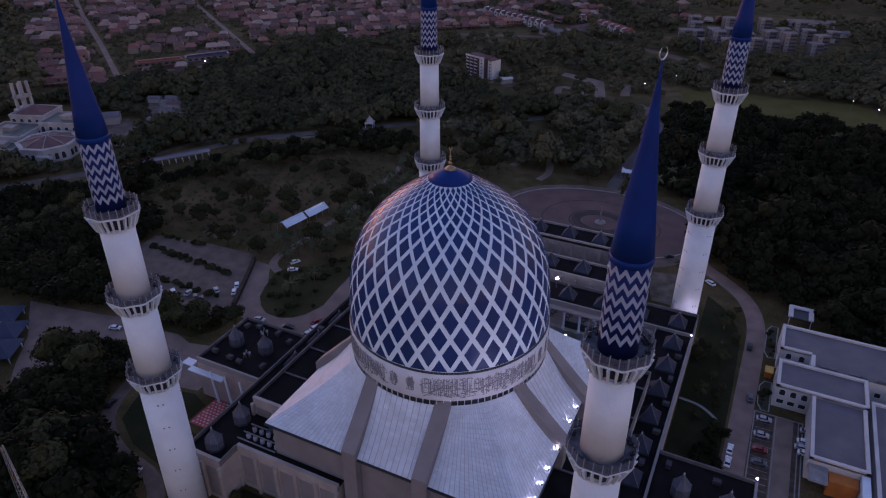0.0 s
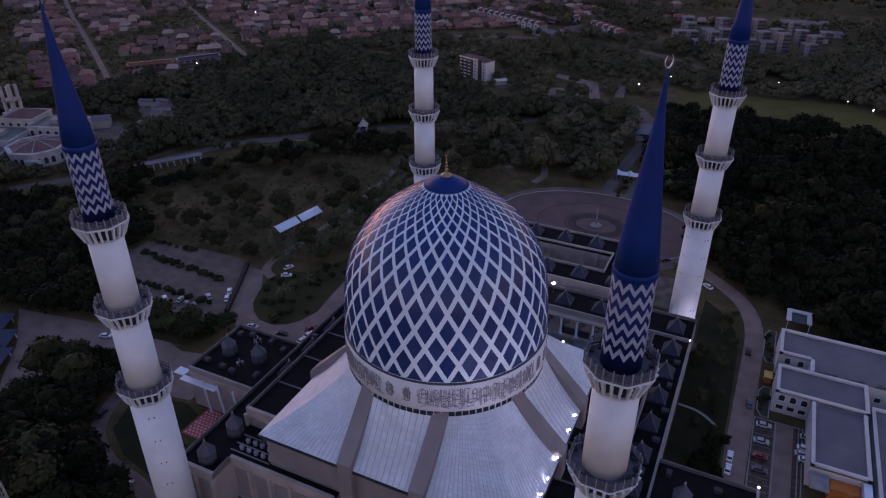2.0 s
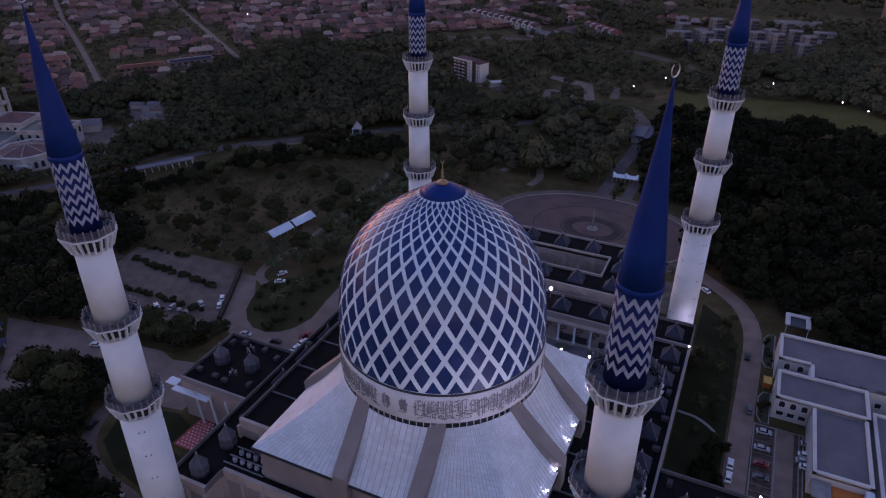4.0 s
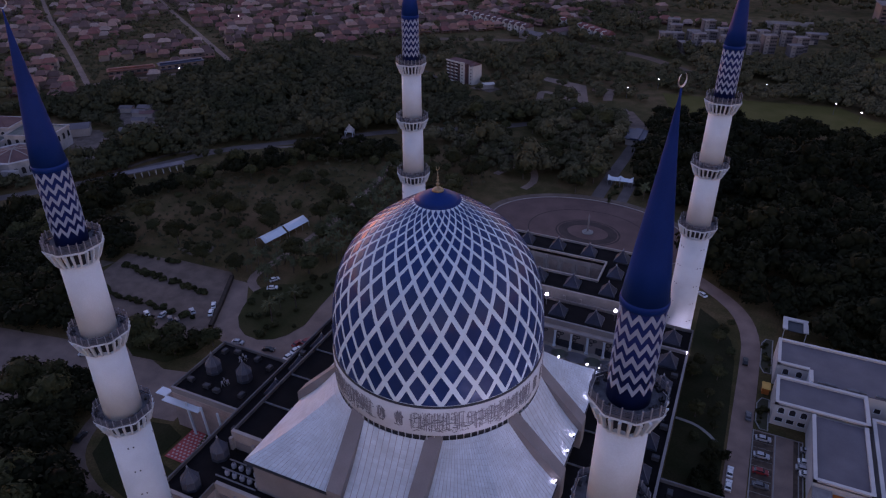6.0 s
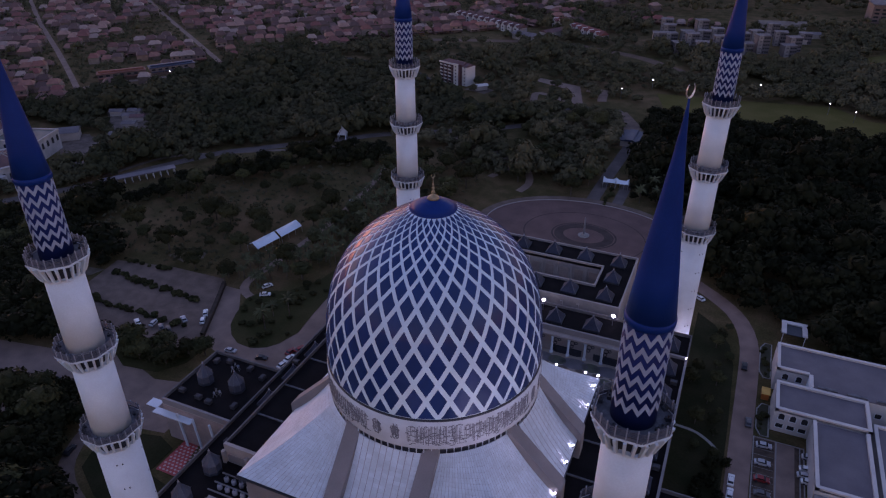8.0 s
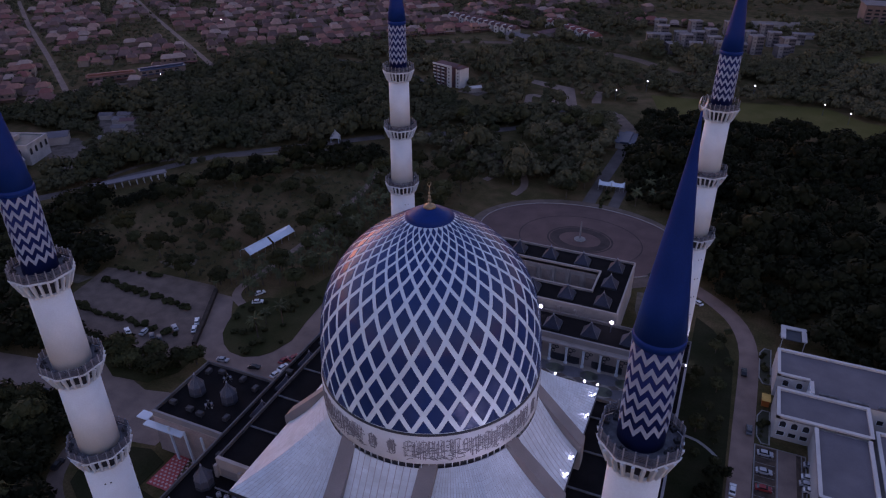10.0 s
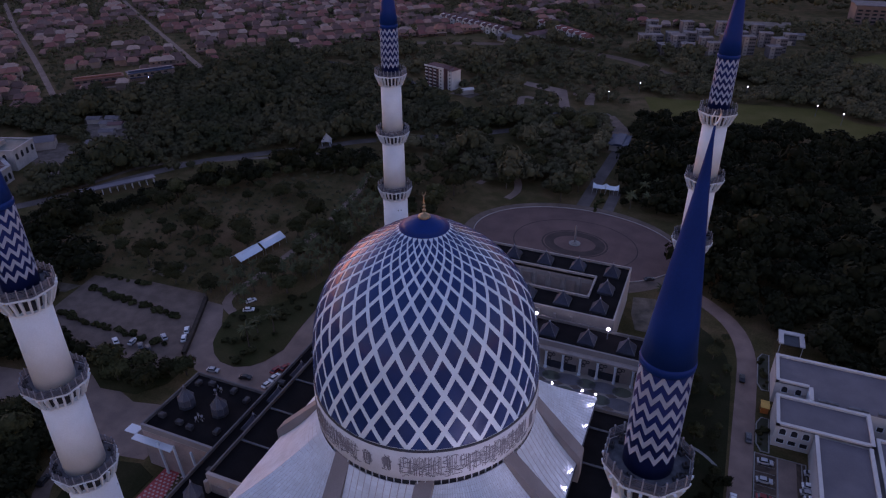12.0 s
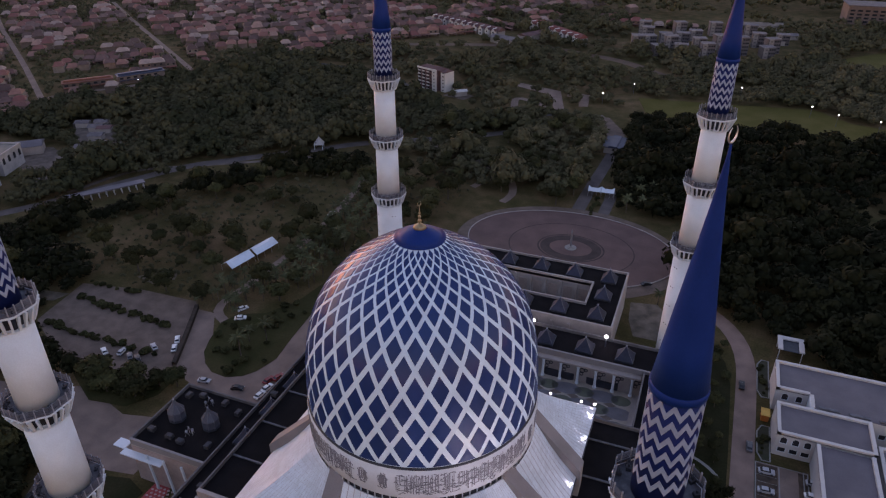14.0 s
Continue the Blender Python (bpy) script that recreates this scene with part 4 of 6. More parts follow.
M_PALE_WALL = mat("stained_pale_wall", (0.25, 0.235, 0.235), (0.17, 0.16, 0.165), 3, 0.8)


def annex():
    t = thing("office_block", "low white office block with grey flat roofs in steps", "building")
    def block(pts, z, sides, rise=0.7):
        part("wall", prism(pts, 0, z - 0.2), M_OFFICE, t)
        part("roof", prism(pts, z - 0.2, z), M_ANNEXROOF, t, "grey metal roof")
        for i in sides:
            a, b = pts[i], pts[(i + 1) % len(pts)]
            bm = bmesh.new()
            wall_run(bm, a, b, z - 0.4, z + rise + 0.004 * i, 1.0)
            part("parapet", bm, M_OFFICE, t, "broad white parapet")
    block([(84, 81.2), (93.5, 81.2), (93.5, 75.2), (165, 75.2), (165, 95.6), (84, 95.6)], 8.4, (0, 1, 4, 5))
    block([(84, 61), (109.6, 61), (109.6, 75.0), (84, 75.0)], 8.0, (0, 1, 3, 2))
    block([(94.2, 33.2), (109.0, 33.2), (109.0, 60.4), (94.2, 60.4)], 7.6, (0, 1, 3))
    block([(110.5, 5), (160, 5), (160, 66.5), (110.5, 66.5)], 6.8, (0, 2, 3))
    part("link_wall", boxes((93.4, 75.0, 0, 94.2, 81.3, 8.9)), M_WHITE, t)
    window_row(t, 84.6, 94.0, 61.0, 4.9, 3, 1.7, 1.3, True)
    window_row(t, 84.6, 94.0, 61.0, 1.7, 3, 2.0, 1.4)
    window_row(t, 85.0, 93.0, 81.2, 4.9, 2, 1.7, 1.3, True)
    window_row(t, 111, 159, 75.2, 3.0, 10, 1.7, 1.6)
    part("orange_front", boxes((99.6, 29.2, 0, 106.8, 33.0, 5.2)), M_ORANGE, t, "orange panelled porch")
    part("porch_roof", boxes((94.4, 26.5, 5.6, 99.2, 33.0, 6.0)), M_PALE_WALL, t)
    part("side_fin", boxes((107.2, 20, 0, 109.2, 33.0, 7.0)), M_WHITE, t)
    for i in range(10):
        x = 116 + i * 4.6
        part("roof_seam", boxes((x, 6, 6.8, x + 0.25, 65.5, 6.95)), M_SEAM, t)
    for i in range(9):
        x = 95.8 + i * 8
        part("vent", boxes((x, 75.6, 8.4, x + 5.5, 76.6, 9.0)), M_GREYFLOOR, t, "grey roof vent")
    return t


annex()
booth = thing("ticket_booth", "small bright orange-yellow booth beside the road", "booth", pose(82.2, 76.0, 0))
part("body", boxes((-1.1, -1.6, 0, 1.1, 1.6, 2.3)), M_ORANGE, booth)
part("roof", boxes((-1.3, -1.9, 2.3, 1.3, 1.9, 2.5)), mat("yellow_sheet", (0.62, 0.36, 0.08), (0.52, 0.29, 0.06), 2, 0.6), booth, "yellow sheet roof")
part("window", boxes((-1.14, -1.0, 1.0, -1.08, 1.0, 1.8)), M_GLASS, booth)
gate = thing("gatehouse", "small white gate canopy round a dark opening", "gatehouse", pose(90.2, 113.0, 0))
part("roof_frame", boxes((-4.2, 2.2, 4.3, 4.2, 4.0, 4.8), (-4.2, -4.2, 4.3, -2.6, 2.2, 4.8), (2.6, -4.2, 4.3, 4.2, 2.2, 4.8)), M_OFFICE, gate)
# dark sheet added in the frame's opening to stand for the shade below
part("bay_shade", boxes((-2.6, -4.0, 4.0, 2.6, 2.2, 4.2)), M_DARK, gate, "dark sheet painted as the shade in the opening")
for x in (-3.7, 3.5):
    for y in (-3.9, 3.5):
        part("post", boxes((x, y, 0, x + 0.25, y + 0.25, 4.3)), M_OFFICE, gate)


# ---- ground, roads and paved areas ----
bm = bmesh.new()
bmesh.ops.create_grid(bm, x_segments=24, y_segments=24, size=2300)
bmesh.ops.translate(bm, verts=bm.verts, vec=(-150, 300, 0))
structure("ground", bm, M_GROUND, "dark dry ground with grass and bare soil", "ground")


def inside(p, poly):
    x, y = p
    hit = False
    for (x0, y0), (x1, y1) in zip(poly, poly[1:] + poly[:1]):
        if (y0 > y) != (y1 > y) and x < (x1 - x0) * (y - y0) / (y1 - y0) + x0:
            hit = not hit
    return hit


def smooth_line(pts, step=4.0):
    """A curve through the points, cut into short pieces."""
    out = []
    p = [Vector(q) for q in pts]
    p = [2 * p[0] - p[1]] + p + [2 * p[-1] - p[-2]]
    for a, b, c, d in zip(p, p[1:], p[2:], p[3:]):
        n = max(2, int((c - b).length / step))
        for i in range(n):
            s = i / n
            out.append(0.5 * ((2 * b) + (c - a) * s + (2 * a - 5 * b + 4 * c - d) * s * s + (3 * b - a - 3 * c + d) * s**3))
    return out + [p[-2]]


def ribbon(bm, line, o0, o1, z0, z1):
    """A strip that follows a line, from offset o0 to o1 to its left, as a low solid."""
    rows = []
    for i, q in enumerate(line):
        d = (line[min(i + 1, len(line) - 1)] - line[max(i - 1, 0)]).normalized()
        n = Vector((-d.y, d.x))
        a, b = q + n * o0, q + n * o1
        rows.append([bm.verts.new(v) for v in ((a.x, a.y, z0), (a.x, a.y, z1), (b.x, b.y, z1), (b.x, b.y, z0))])
    for p, q in zip(rows, rows[1:]):
        for k in range(3):
            bm.faces.new((p[k], q[k], q[k + 1], p[k + 1]))


PAVED, LINES = [], []
M_BARE = mat("bare_soil_yard", (0.17, 0.133, 0.118), (0.085, 0.070, 0.060), 6, 0.95, 0.3, spec=0.05)
M_ROADPINK = mat("pinkish_road_paving", (0.25, 0.172, 0.145), (0.185, 0.128, 0.108), 6, 0.9, 0.2, grain=0.25, spec=0.05)


def road(name, pts, width, label, material=M_ASPHALT, kerbs=True, z=0.05):
    line = smooth_line(pts)
    LINES.append((line, width / 2))
    bm = bmesh.new()
    ribbon(bm, line, -width / 2, width / 2, -0.3, z)
    r = structure(name, bm, material, label, "road")
    if kerbs:
        for s in (-1, 1):
            bm = bmesh.new()
            ribbon(bm, line, s * width / 2, s * (width / 2 + 0.35), -0.3, z + 0.13)
            part("kerb", bm, M_KERB, r, "pale concrete kerb")
    return r


def paved(name, pts, label, material, cat="pavement", z=0.06, kerb=True):
    PAVED.append(pts)
    r = structure(name, prism(pts, -0.3, z), material, label, cat)
    if kerb:
        bm = bmesh.new()
        line = [Vector(p) for p in pts + pts[:1]]
        ribbon(bm, line, -0.17, 0.17, -0.3, z + 0.13)
        part("kerb", bm, M_KERB, r, "pale concrete kerb")
    return r


paved("forecourt", [(-57.2, 122), (-70, 120), (-84, 82), (-97, 56), (-104, 47), (-113, 60), (-122, 60), (-108, 28), (-84, 20), (-82, 11), (-57.2, 11)][::-1], "grey paved forecourt beside the mosque", M_PAVING, z=0.04, kerb=False)
paved("parking_lot", [(-105, 28), (-121, 60), (-125, 64), (-151, 63), (-177, 58), (-173, 32), (-151, 20), (-121, 17), (-111, 18)], "worn grey parking lot with hedge rows", M_LOT, z=0.05, kerb=False)
paved("service_yard", [(-180, -3), (-160, -19), (-150, -31), (-140, -41), (-131, -33), (-126, -12), (-118, -9), (-100, -17), (-84, -14), (-84, 9), (-105, 4), (-125, 10), (-146, 3)], "wide grey yard with parked cars", M_PAVING, z=0.045, kerb=False)
paved("east_yard", [(79.8, 18), (93.5, 18), (93.5, 56), (79.8, 56)], "car park bays beside the office block", M_PAVING, z=0.045)
road("east_road", [(75, -30), (75.5, 0), (76, 25), (76.4, 60), (76.8, 88), (76.5, 101), (74.5, 112), (70, 122), (62, 131), (53, 139), (47, 148)], 6.4, "narrow asphalt road along the mosque garden", M_ROADPINK, False)
road("garden_loop", [(-108, -12), (-105.5, -26), (-99, -37), (-86, -44), (-68, -48), (-55, -62)], 4.6, "narrow curving drive round a lawn", M_LOT, False)
road("garden_path", [(-92, 52), (-113, 62), (-113, 84), (-111, 114), (-112, 150), (-116, 182), (-120, 215)], 3.6, "pale earth path through the palm garden", M_PAVING, False)
road("avenue", [(-420, -60), (-330, 10), (-290, 60), (-256, 105), (-238, 140), (-220, 172), (-204, 188), (-185, 205), (-165, 222), (-144, 241), (-110, 262), (-80, 282), (-60, 300)], 7.0, "broad avenue through the woods", M_AVENUE, False)
LINES.append((smooth_line([(-190, 190), (-171, 206), (-152, 223), (-132, 240)]), 5.0))
road("soil_track", [(-60, 206), (-54, 222), (-48, 226), (-41, 216), (-38, 204), (-40, 194)], 4.0, "pale trodden track beside the plaza", M_PAVING, False, 0.035)
LINES.append((smooth_line([(-46, 188), (-38, 200), (-30, 206)]), 6.0))
road("town_road", [(-330, 400), (-201, 384), (-145, 337), (-96, 316), (-60, 330), (-40, 346)], 6, "road past the housing blocks", M_ASPHALT, False)
road("street_west", [(-384, 224), (-399, 235), (-492, 300), (-587, 364), (-640, 400), (-760, 486)], 4.4, "straight street between terraced houses", M_PAVING, False)
road("street_mid", [(-335, 328), (-341, 332), (-440, 404), (-542, 478), (-640, 552)], 4.4, "straight street between terraced houses", M_PAVING, False)
road("front_street", [(-399, 240), (-389, 258), (-368, 280), (-349, 313), (-338, 326), (-318, 350), (-290, 372)], 5, "street along the edge of the terraced houses", M_PAVING, False)
road("soil_track", [(-254, 122), (-242, 157), (-215, 176), (-193, 190), (-170, 204), (-150, 222)], 3, "pale trodden track beside the avenue", M_BARE, False, 0.03)
road("court_lane", [(-120, 318), (-98, 306), (-76, 326), (-81, 362), (-60, 354), (-44, 344)], 5, "lane past the small halls", M_PAVING, False, 0.045)
road("dirt_strip", [(-240, 478), (-174, 502), (-110, 520), (-70, 510), (-28, 494), (10, 462)], 10, "reddish bare earth strip", mat("red_soil", (0.12, 0.075, 0.055), (0.09, 0.06, 0.045), 8, 0.95), False)
road("plaza_approach", [(-2.5, 192), (-2.0, 212), (-1.0, 240), (0, 262), (0.5, 300), (-6, 325), (-20, 346)], 6.5, "grey approach to the round plaza", M_AVENUE, False)
road("plaza_approach", [(10.0, 192), (10.3, 212), (10.5, 228)], 5.5, "grey approach to the round plaza", M_AVENUE, False, z=0.055)

paved("approach_yard", [(-6, 304), (4, 304), (2, 318), (-12, 344), (-22, 342), (-14, 318)], "grey yard behind the approach", M_LOT, z=0.052, kerb=False)
plaza_pts = circle(51, 72, 0, 1, 160, 40)
PAVED.append(plaza_pts)
structure("plaza_ring", prism(plaza_pts, -0.3, 0.06), M_LOT, "dark paved ring round the plaza", "pavement")
M_PLAZADARK = mat("dark_brick_paving", (0.075, 0.056, 0.052), (0.055, 0.043, 0.041), 5, 0.9, 0.2, spec=0.05)
plaza = structure("plaza", prism(circle(46.5, 72, 0, 1.6, 162, 32.8), 0.0, 0.16), M_PLAZA, "round plaza of reddish brick paving", "pavement")
bm = bmesh.new()
ribbon(bm, [Vector(p) for p in circle(46.5, 72, 0, 1.6, 162, 32.8)] + [Vector((48.1, 162))], -0.34, 0.0, 0, 0.42)
part("rim", bm, M_BEIGE, plaza, "low pale rim")
for r, w in ((15, 0.8), (13.6, 4.2), (28, 0.5)):
    bm = bmesh.new()
    ring = circle(r, 64, 0, 2.6, 160, r * 0.82)
    ribbon(bm, [Vector(p) for p in ring + ring[:1]], 0, w, 0.16, 0.172)
    part("paving_band", bm, M_PLAZADARK, plaza, "darker paving ring")
col = thing("monument", "slender grey pillar on a stepped round base", "monument", pose(2.6, 160, 0.16))
part("steps", lathe([(2.6, 0), (2.6, 0.3), (1.8, 0.3), (1.8, 0.6), (1.1, 0.6), (1.1, 0.9)], 24), M_KERB, col)
part("pillar", lathe([(0.45, 0.9), (0.32, 8.6), (0.0, 9.4)], 8), M_STONE, col)

lawns = (
    ("lawn_island", [(-86, 30.5), (-92, 31), (-97, 34), (-101.5, 39), (-104, 45), (-107, 56), (-104, 63), (-95, 67), (-88, 78), (-85, 94), (-80, 88), (-78, 70), (-77, 57), (-75.5, 45), (-78, 37), (-81, 33)]),
    ("east_lawn", [(57.4, 12), (72, 12), (72.3, 60), (72, 88), (70, 100), (64, 111), (57.4, 117)]),
    ("far_lawn", [(138, 560), (185, 608), (260, 600), (250, 530), (146, 528)]),
    ("park_lawn", [(0, 395), (9, 364), (54, 344), (104, 354), (139, 352), (200, 342), (220, 372), (137, 388), (116, 411), (62, 402)]),
    ("lot_verge", [(-136, 13.5), (-129, 16.8), (-121, 16.2), (-112, 17.2), (-106, 24), (-101, 24.5), (-101, 15), (-107, 7), (-120, 5)]),
    ("loop_lawn", [(-101, -20), (-84, -15.5), (-77, -18), (-77, -28), (-66, -30), (-66, -44), (-85, -40), (-96, -34)]),
    ("corner_lawn", [(-45, -60), (45, -60), (45, -46), (44, -39), (-44, -39)]),
)
for name, pts in lawns:
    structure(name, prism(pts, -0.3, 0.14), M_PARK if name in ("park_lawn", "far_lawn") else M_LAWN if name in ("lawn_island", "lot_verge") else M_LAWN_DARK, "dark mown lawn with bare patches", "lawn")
M_SAND = mat("pale_sand", (0.15, 0.118, 0.092), (0.07, 0.058, 0.045), 4, 0.95, 0.3)
for name, pts in (("sand_patch", [(-160, 70), (-150, 68), (-144, 74), (-146, 79), (-156, 76)]), ("soil_patch", [(34, 126), (44, 128), (51, 118), (49, 104), (38, 104), (35, 114)]), ("sand_patch", [(-190, 40), (-178, 44), (-176, 50), (-188, 48)]), ("soil_patch", [(-330, 150), (-318, 140), (-290, 152), (-268, 150), (-262, 158), (-290, 168), (-312, 165)]), ("soil_patch", [(-112, 250), (-60, 232), (-48, 236), (-70, 248), (-100, 262)])):
    structure(name, prism(pts, -0.2, 0.03), M_SAND, "pale trodden sandy soil", "ground")
CLEARINGS = ([(-332, 160), (-314, 168), (-290, 156), (-268, 137), (-259, 123), (-279, 118), (-300, 132)], [(-338, 205), (-311, 216), (-290, 196), (-268, 178), (-290, 164)], [(-92, 402), (-56, 391), (-44, 350), (-52, 346), (-62, 380), (-90, 392)], [(-50, 391), (-34, 389), (-30, 362), (-36, 360), (-40, 378), (-49, 380)], [(-134, 350), (-116, 345), (-112, 356), (-128, 364)])
for i, pts in enumerate(CLEARINGS):
    structure("bare_yard", prism(pts, -0.2, 0.035), M_PAVING if i in (2, 3) else M_BARE, "bare trodden yard among the trees", "ground")
lotwall = bmesh.new()
ribbon(lotwall, [Vector(p) for p in ((-121.6, 60.5), (-117, 51.5), (-112, 41.5), (-106, 29))], -0.7, 0.7, -0.2, 1.7)
structure("lot_wall", lotwall, mat("dark_stained_wall", (0.06, 0.045, 0.038), (0.035, 0.03, 0.026), 2, 0.9, 0.3, spec=0.05), "low dark stained wall along the parking lot", "wall")
path = bmesh.new()
ribbon(path, smooth_line([(57.4, 51.5), (63, 50.8), (67, 48.5), (70, 45.5)], 1.0), -0.5, 0.5, 0.0, 0.2)
structure("lawn_path", path, M_KERB, "thin pale footpath across the lawn", "path")

# bays and hedge lines of the east car park
for x in (79.8, 86.0, 92.4):
    structure("bay_kerb", boxes((x - 0.15, 18, 0, x + 0.15, 56, 0.18)), M_KERB, "pale kerb along parking bays", "kerb")
bay_soil = mat("oil_stained_bays", (0.105, 0.074, 0.056), (0.055, 0.042, 0.035), 2, 0.9, 0.2, spec=0.05)
for x0, x1 in ((80.0, 85.6), (91.0, 93.4)):
    structure("parking_bays", boxes((x0, 18.2, -0.2, x1, 55.6, 0.05)), bay_soil, "brown oil-stained strip of parking bays", "pavement")
for i in range(14):
    y = 20 + i * 2.6
    structure("bay_line", boxes((80.0, y - 0.06, 0.0, 85.4, y + 0.06, 0.062)), M_KERB, "faded white bay line", "marking")
bed = mat("dark_bed", (0.05, 0.045, 0.03), (0.035, 0.04, 0.022), 2, 0.95)
for y0, y1 in ((86, 106), (57, 72)):
    pts = [(80.2, y0 + 3), (81.5, y0), (83.6, y0), (83.6, y1), (81.5, y1), (80.2, y1 - 3)]
    r = structure("planting_bed", prism(pts, -0.2, 0.1), bed, "dark planting bed with a pale kerb", "planter")
    k = bmesh.new()
    ribbon(k, [Vector(p) for p in pts + pts[:1]], -0.25, 0.1, 0, 0.3)
    part("kerb", k, M_KERB, r)


# ---- cars ----
def car(paint):
    t = thing("car", "small parked car with dark windows", "car", group="parked cars")
    def hull(name, outline, w0, w1, material, label=""):
        bm = bmesh.new()
        n = len(outline)
        l = [bm.verts.new((x, -(w0 if z < 0.8 else w1), z)) for x, z in outline]
        r = [bm.verts.new((x, (w0 if z < 0.8 else w1), z)) for x, z in outline]
        bm.faces.new(l)
        bm.faces.new(r[::-1])
        for i in range(n):
            bm.faces.new((l[i], l[(i + 1) % n], r[(i + 1) % n], r[i]))
        return part(name, bm, material, t, label)
    hull("body", [(-2.1, 0.3), (2.1, 0.3), (2.2, 0.6), (2.1, 0.84), (1.1, 0.95), (-1.7, 1.0), (-2.15, 0.9), (-2.2, 0.6)], 0.88, 0.84, paint)
    hull("window_band", [(1.15, 0.94), (0.5, 1.36), (-1.1, 1.38), (-1.75, 0.98)], 0.8, 0.72, M_GLASS, "dark car glass")
    hull("roof", [(0.55, 1.36), (0.4, 1.46), (-1.0, 1.48), (-1.2, 1.38)], 0.7, 0.66, paint)
    wheel = lathe([(0.0, -0.1), (0.2, -0.1), (0.32, -0.1), (0.32, 0.1), (0.2, 0.1), (0.0, 0.1)], 12, cap=False)
    wm = mesh_of("wheel", wheel, M_DARK)
    for x in (-1.35, 1.35):
        for y in (-0.8, 0.8):
            part("wheel", wm, None, t, m=pose(x, y, 0.32, 90))
    for y in (-0.6, 0.6):
        part("headlight", boxes((2.08, y - 0.18, 0.6, 2.2, y + 0.18, 0.78)), M_STEEL, t)
    return t


PAINTS = {"white": (0.7, 0.7, 0.7), "silver": (0.38, 0.38, 0.4), "black": (0.02, 0.02, 0.022), "red": (0.25, 0.03, 0.03), "grey": (0.1, 0.1, 0.11)}
CARS = {n: car(mat(n + "_car_paint", c, tuple(0.9 * v for v in c), 2, 0.3, 0.0, grain=0.05)) for n, c in PAINTS.items()}
SPOTS = (
    ("white", -134, 26, 148), ("grey", -123.5, 27, 138), ("black", -120.0, 27.0, 140), ("silver", -119.4, 34.4, 146), ("white", -112.2, 36.4, 124), ("white", -114.6, 40.8, 128),
    ("white", -135.3, -1.5, 20), ("black", -134.7, -9.8, 20), ("black", -136, -13.8, 25), ("black", -78.5, 27.0, 15), ("white", -69.6, 26.8, 80), ("white", -69.4, 30.6, 80), ("silver", -91, 26.0, 10),
    ("black", 75.4, 89, 90), ("grey", 78.0, 60.8, 90), ("silver", 82.6, 52.4, 5), ("silver", 82.4, 45.0, 4), ("red", 82.4, 38.4, 4), ("silver", 94.9, 52.3, 3), ("white", 94.2, 47.2, 3), ("silver", 93.6, 44.5, 3), ("white", 94.6, 42.4, 3),
    ("white", 74.6, 34.7, 88), ("white", 74.6, 29.4, 88), ("grey", 82.6, 33, 4), ("white", -97, -44.6, 35), ("silver", -76, -47.5, 15), ("black", -104, -31, 100), ("silver", -107, -14, 95),
    ("black", 38, 141, 35), ("white", 57, 126.5, 140), ("white", -113, 150, 80), ("white", -104.5, 66, 60), ("white", -101.5, 60.5, 30), ("silver", -128, 28, 100), ("red", -71.2, 34.0, 80), ("red", -69.0, 36.5, 75),
)
used = set()
for n, x, y, a in SPOTS:
    z = 0.06
    if n in used:
        copy_thing(CARS[n], pose(x, y, z, 0, 0, a))
    else:
        CARS[n].matrix_world = pose(x, y, z, 0, 0, a)
        tagged(CARS[n], f"small parked {n} car with dark windows")
        used.add(n)


# ---- tents, pavilions and small buildings ----
def tent(x, y, a, length, width):
    t = thing("marquee", "white peaked marquee roof on thin poles", "tent", pose(x, y, 0, 0, 0, a), "marquees on the field")
    bm = bmesh.new()
    rows = []
    for i in range(9):
        u = i / 8
        h = 3.4 + 1.3 * abs(math.cos(u * math.pi)) ** 8
        rows.append([bm.verts.new((length * (u - 0.5), width * (v - 0.5), 3.0 + (h - 3.0 + 0.5) * (1 - abs(2 * v - 1)))) for v in (0, 0.25, 0.5, 0.75, 1)])
    for p, q in zip(rows, rows[1:]):
        for k in range(4):
            bm.faces.new((p[k], q[k], q[k + 1], p[k + 1]))
    ob = part("fabric_roof", bm, M_WHITE, t)
    ob.modifiers.new("thick", "SOLIDIFY").thickness = 0.08
    for i in range(4):
        for s in (-1, 1):
            part("pole", lathe([(0.07, 0), (0.06, 3.05)], 6), M_STEEL, t, "", False, pose(length * (i / 3 - 0.5) * 0.98, s * width * 0.49, 0))


tent(-125.6, 92.8, 79, 12.8, 6.8)
tent(-122.8, 106.4, 79, 12.8, 6.8)
tent(1.8, 219.6, 4, 6.4, 5)
tent(8.4, 220.2, 4, 6.4, 5)


M_PALE_TENT = mat("grey_white_canvas", (0.42, 0.40, 0.40), (0.34, 0.32, 0.33), 3, 0.8)


def pyramid_hut(x, y, w, h, roof, label, a=0.0):
    t = thing("pavilion", label, "pavilion", pose(x, y, 0, 0, 0, a))
    q = radians(45)
    part("roof", lathe([(w * 0.75, 3.0), (w * 0.72, 3.15), (w * 0.3, 3 + h * 0.55), (0.06, 3 + h)], 4, a0=q), roof, t)
    for i in (-1, 1):
        for j in (-1, 1):
            part("post", boxes((i * w * 0.42 - 0.15, j * w * 0.42 - 0.15, 0, i * w * 0.42 + 0.15, j * w * 0.42 + 0.15, 3.02)), M_WHITE, t)


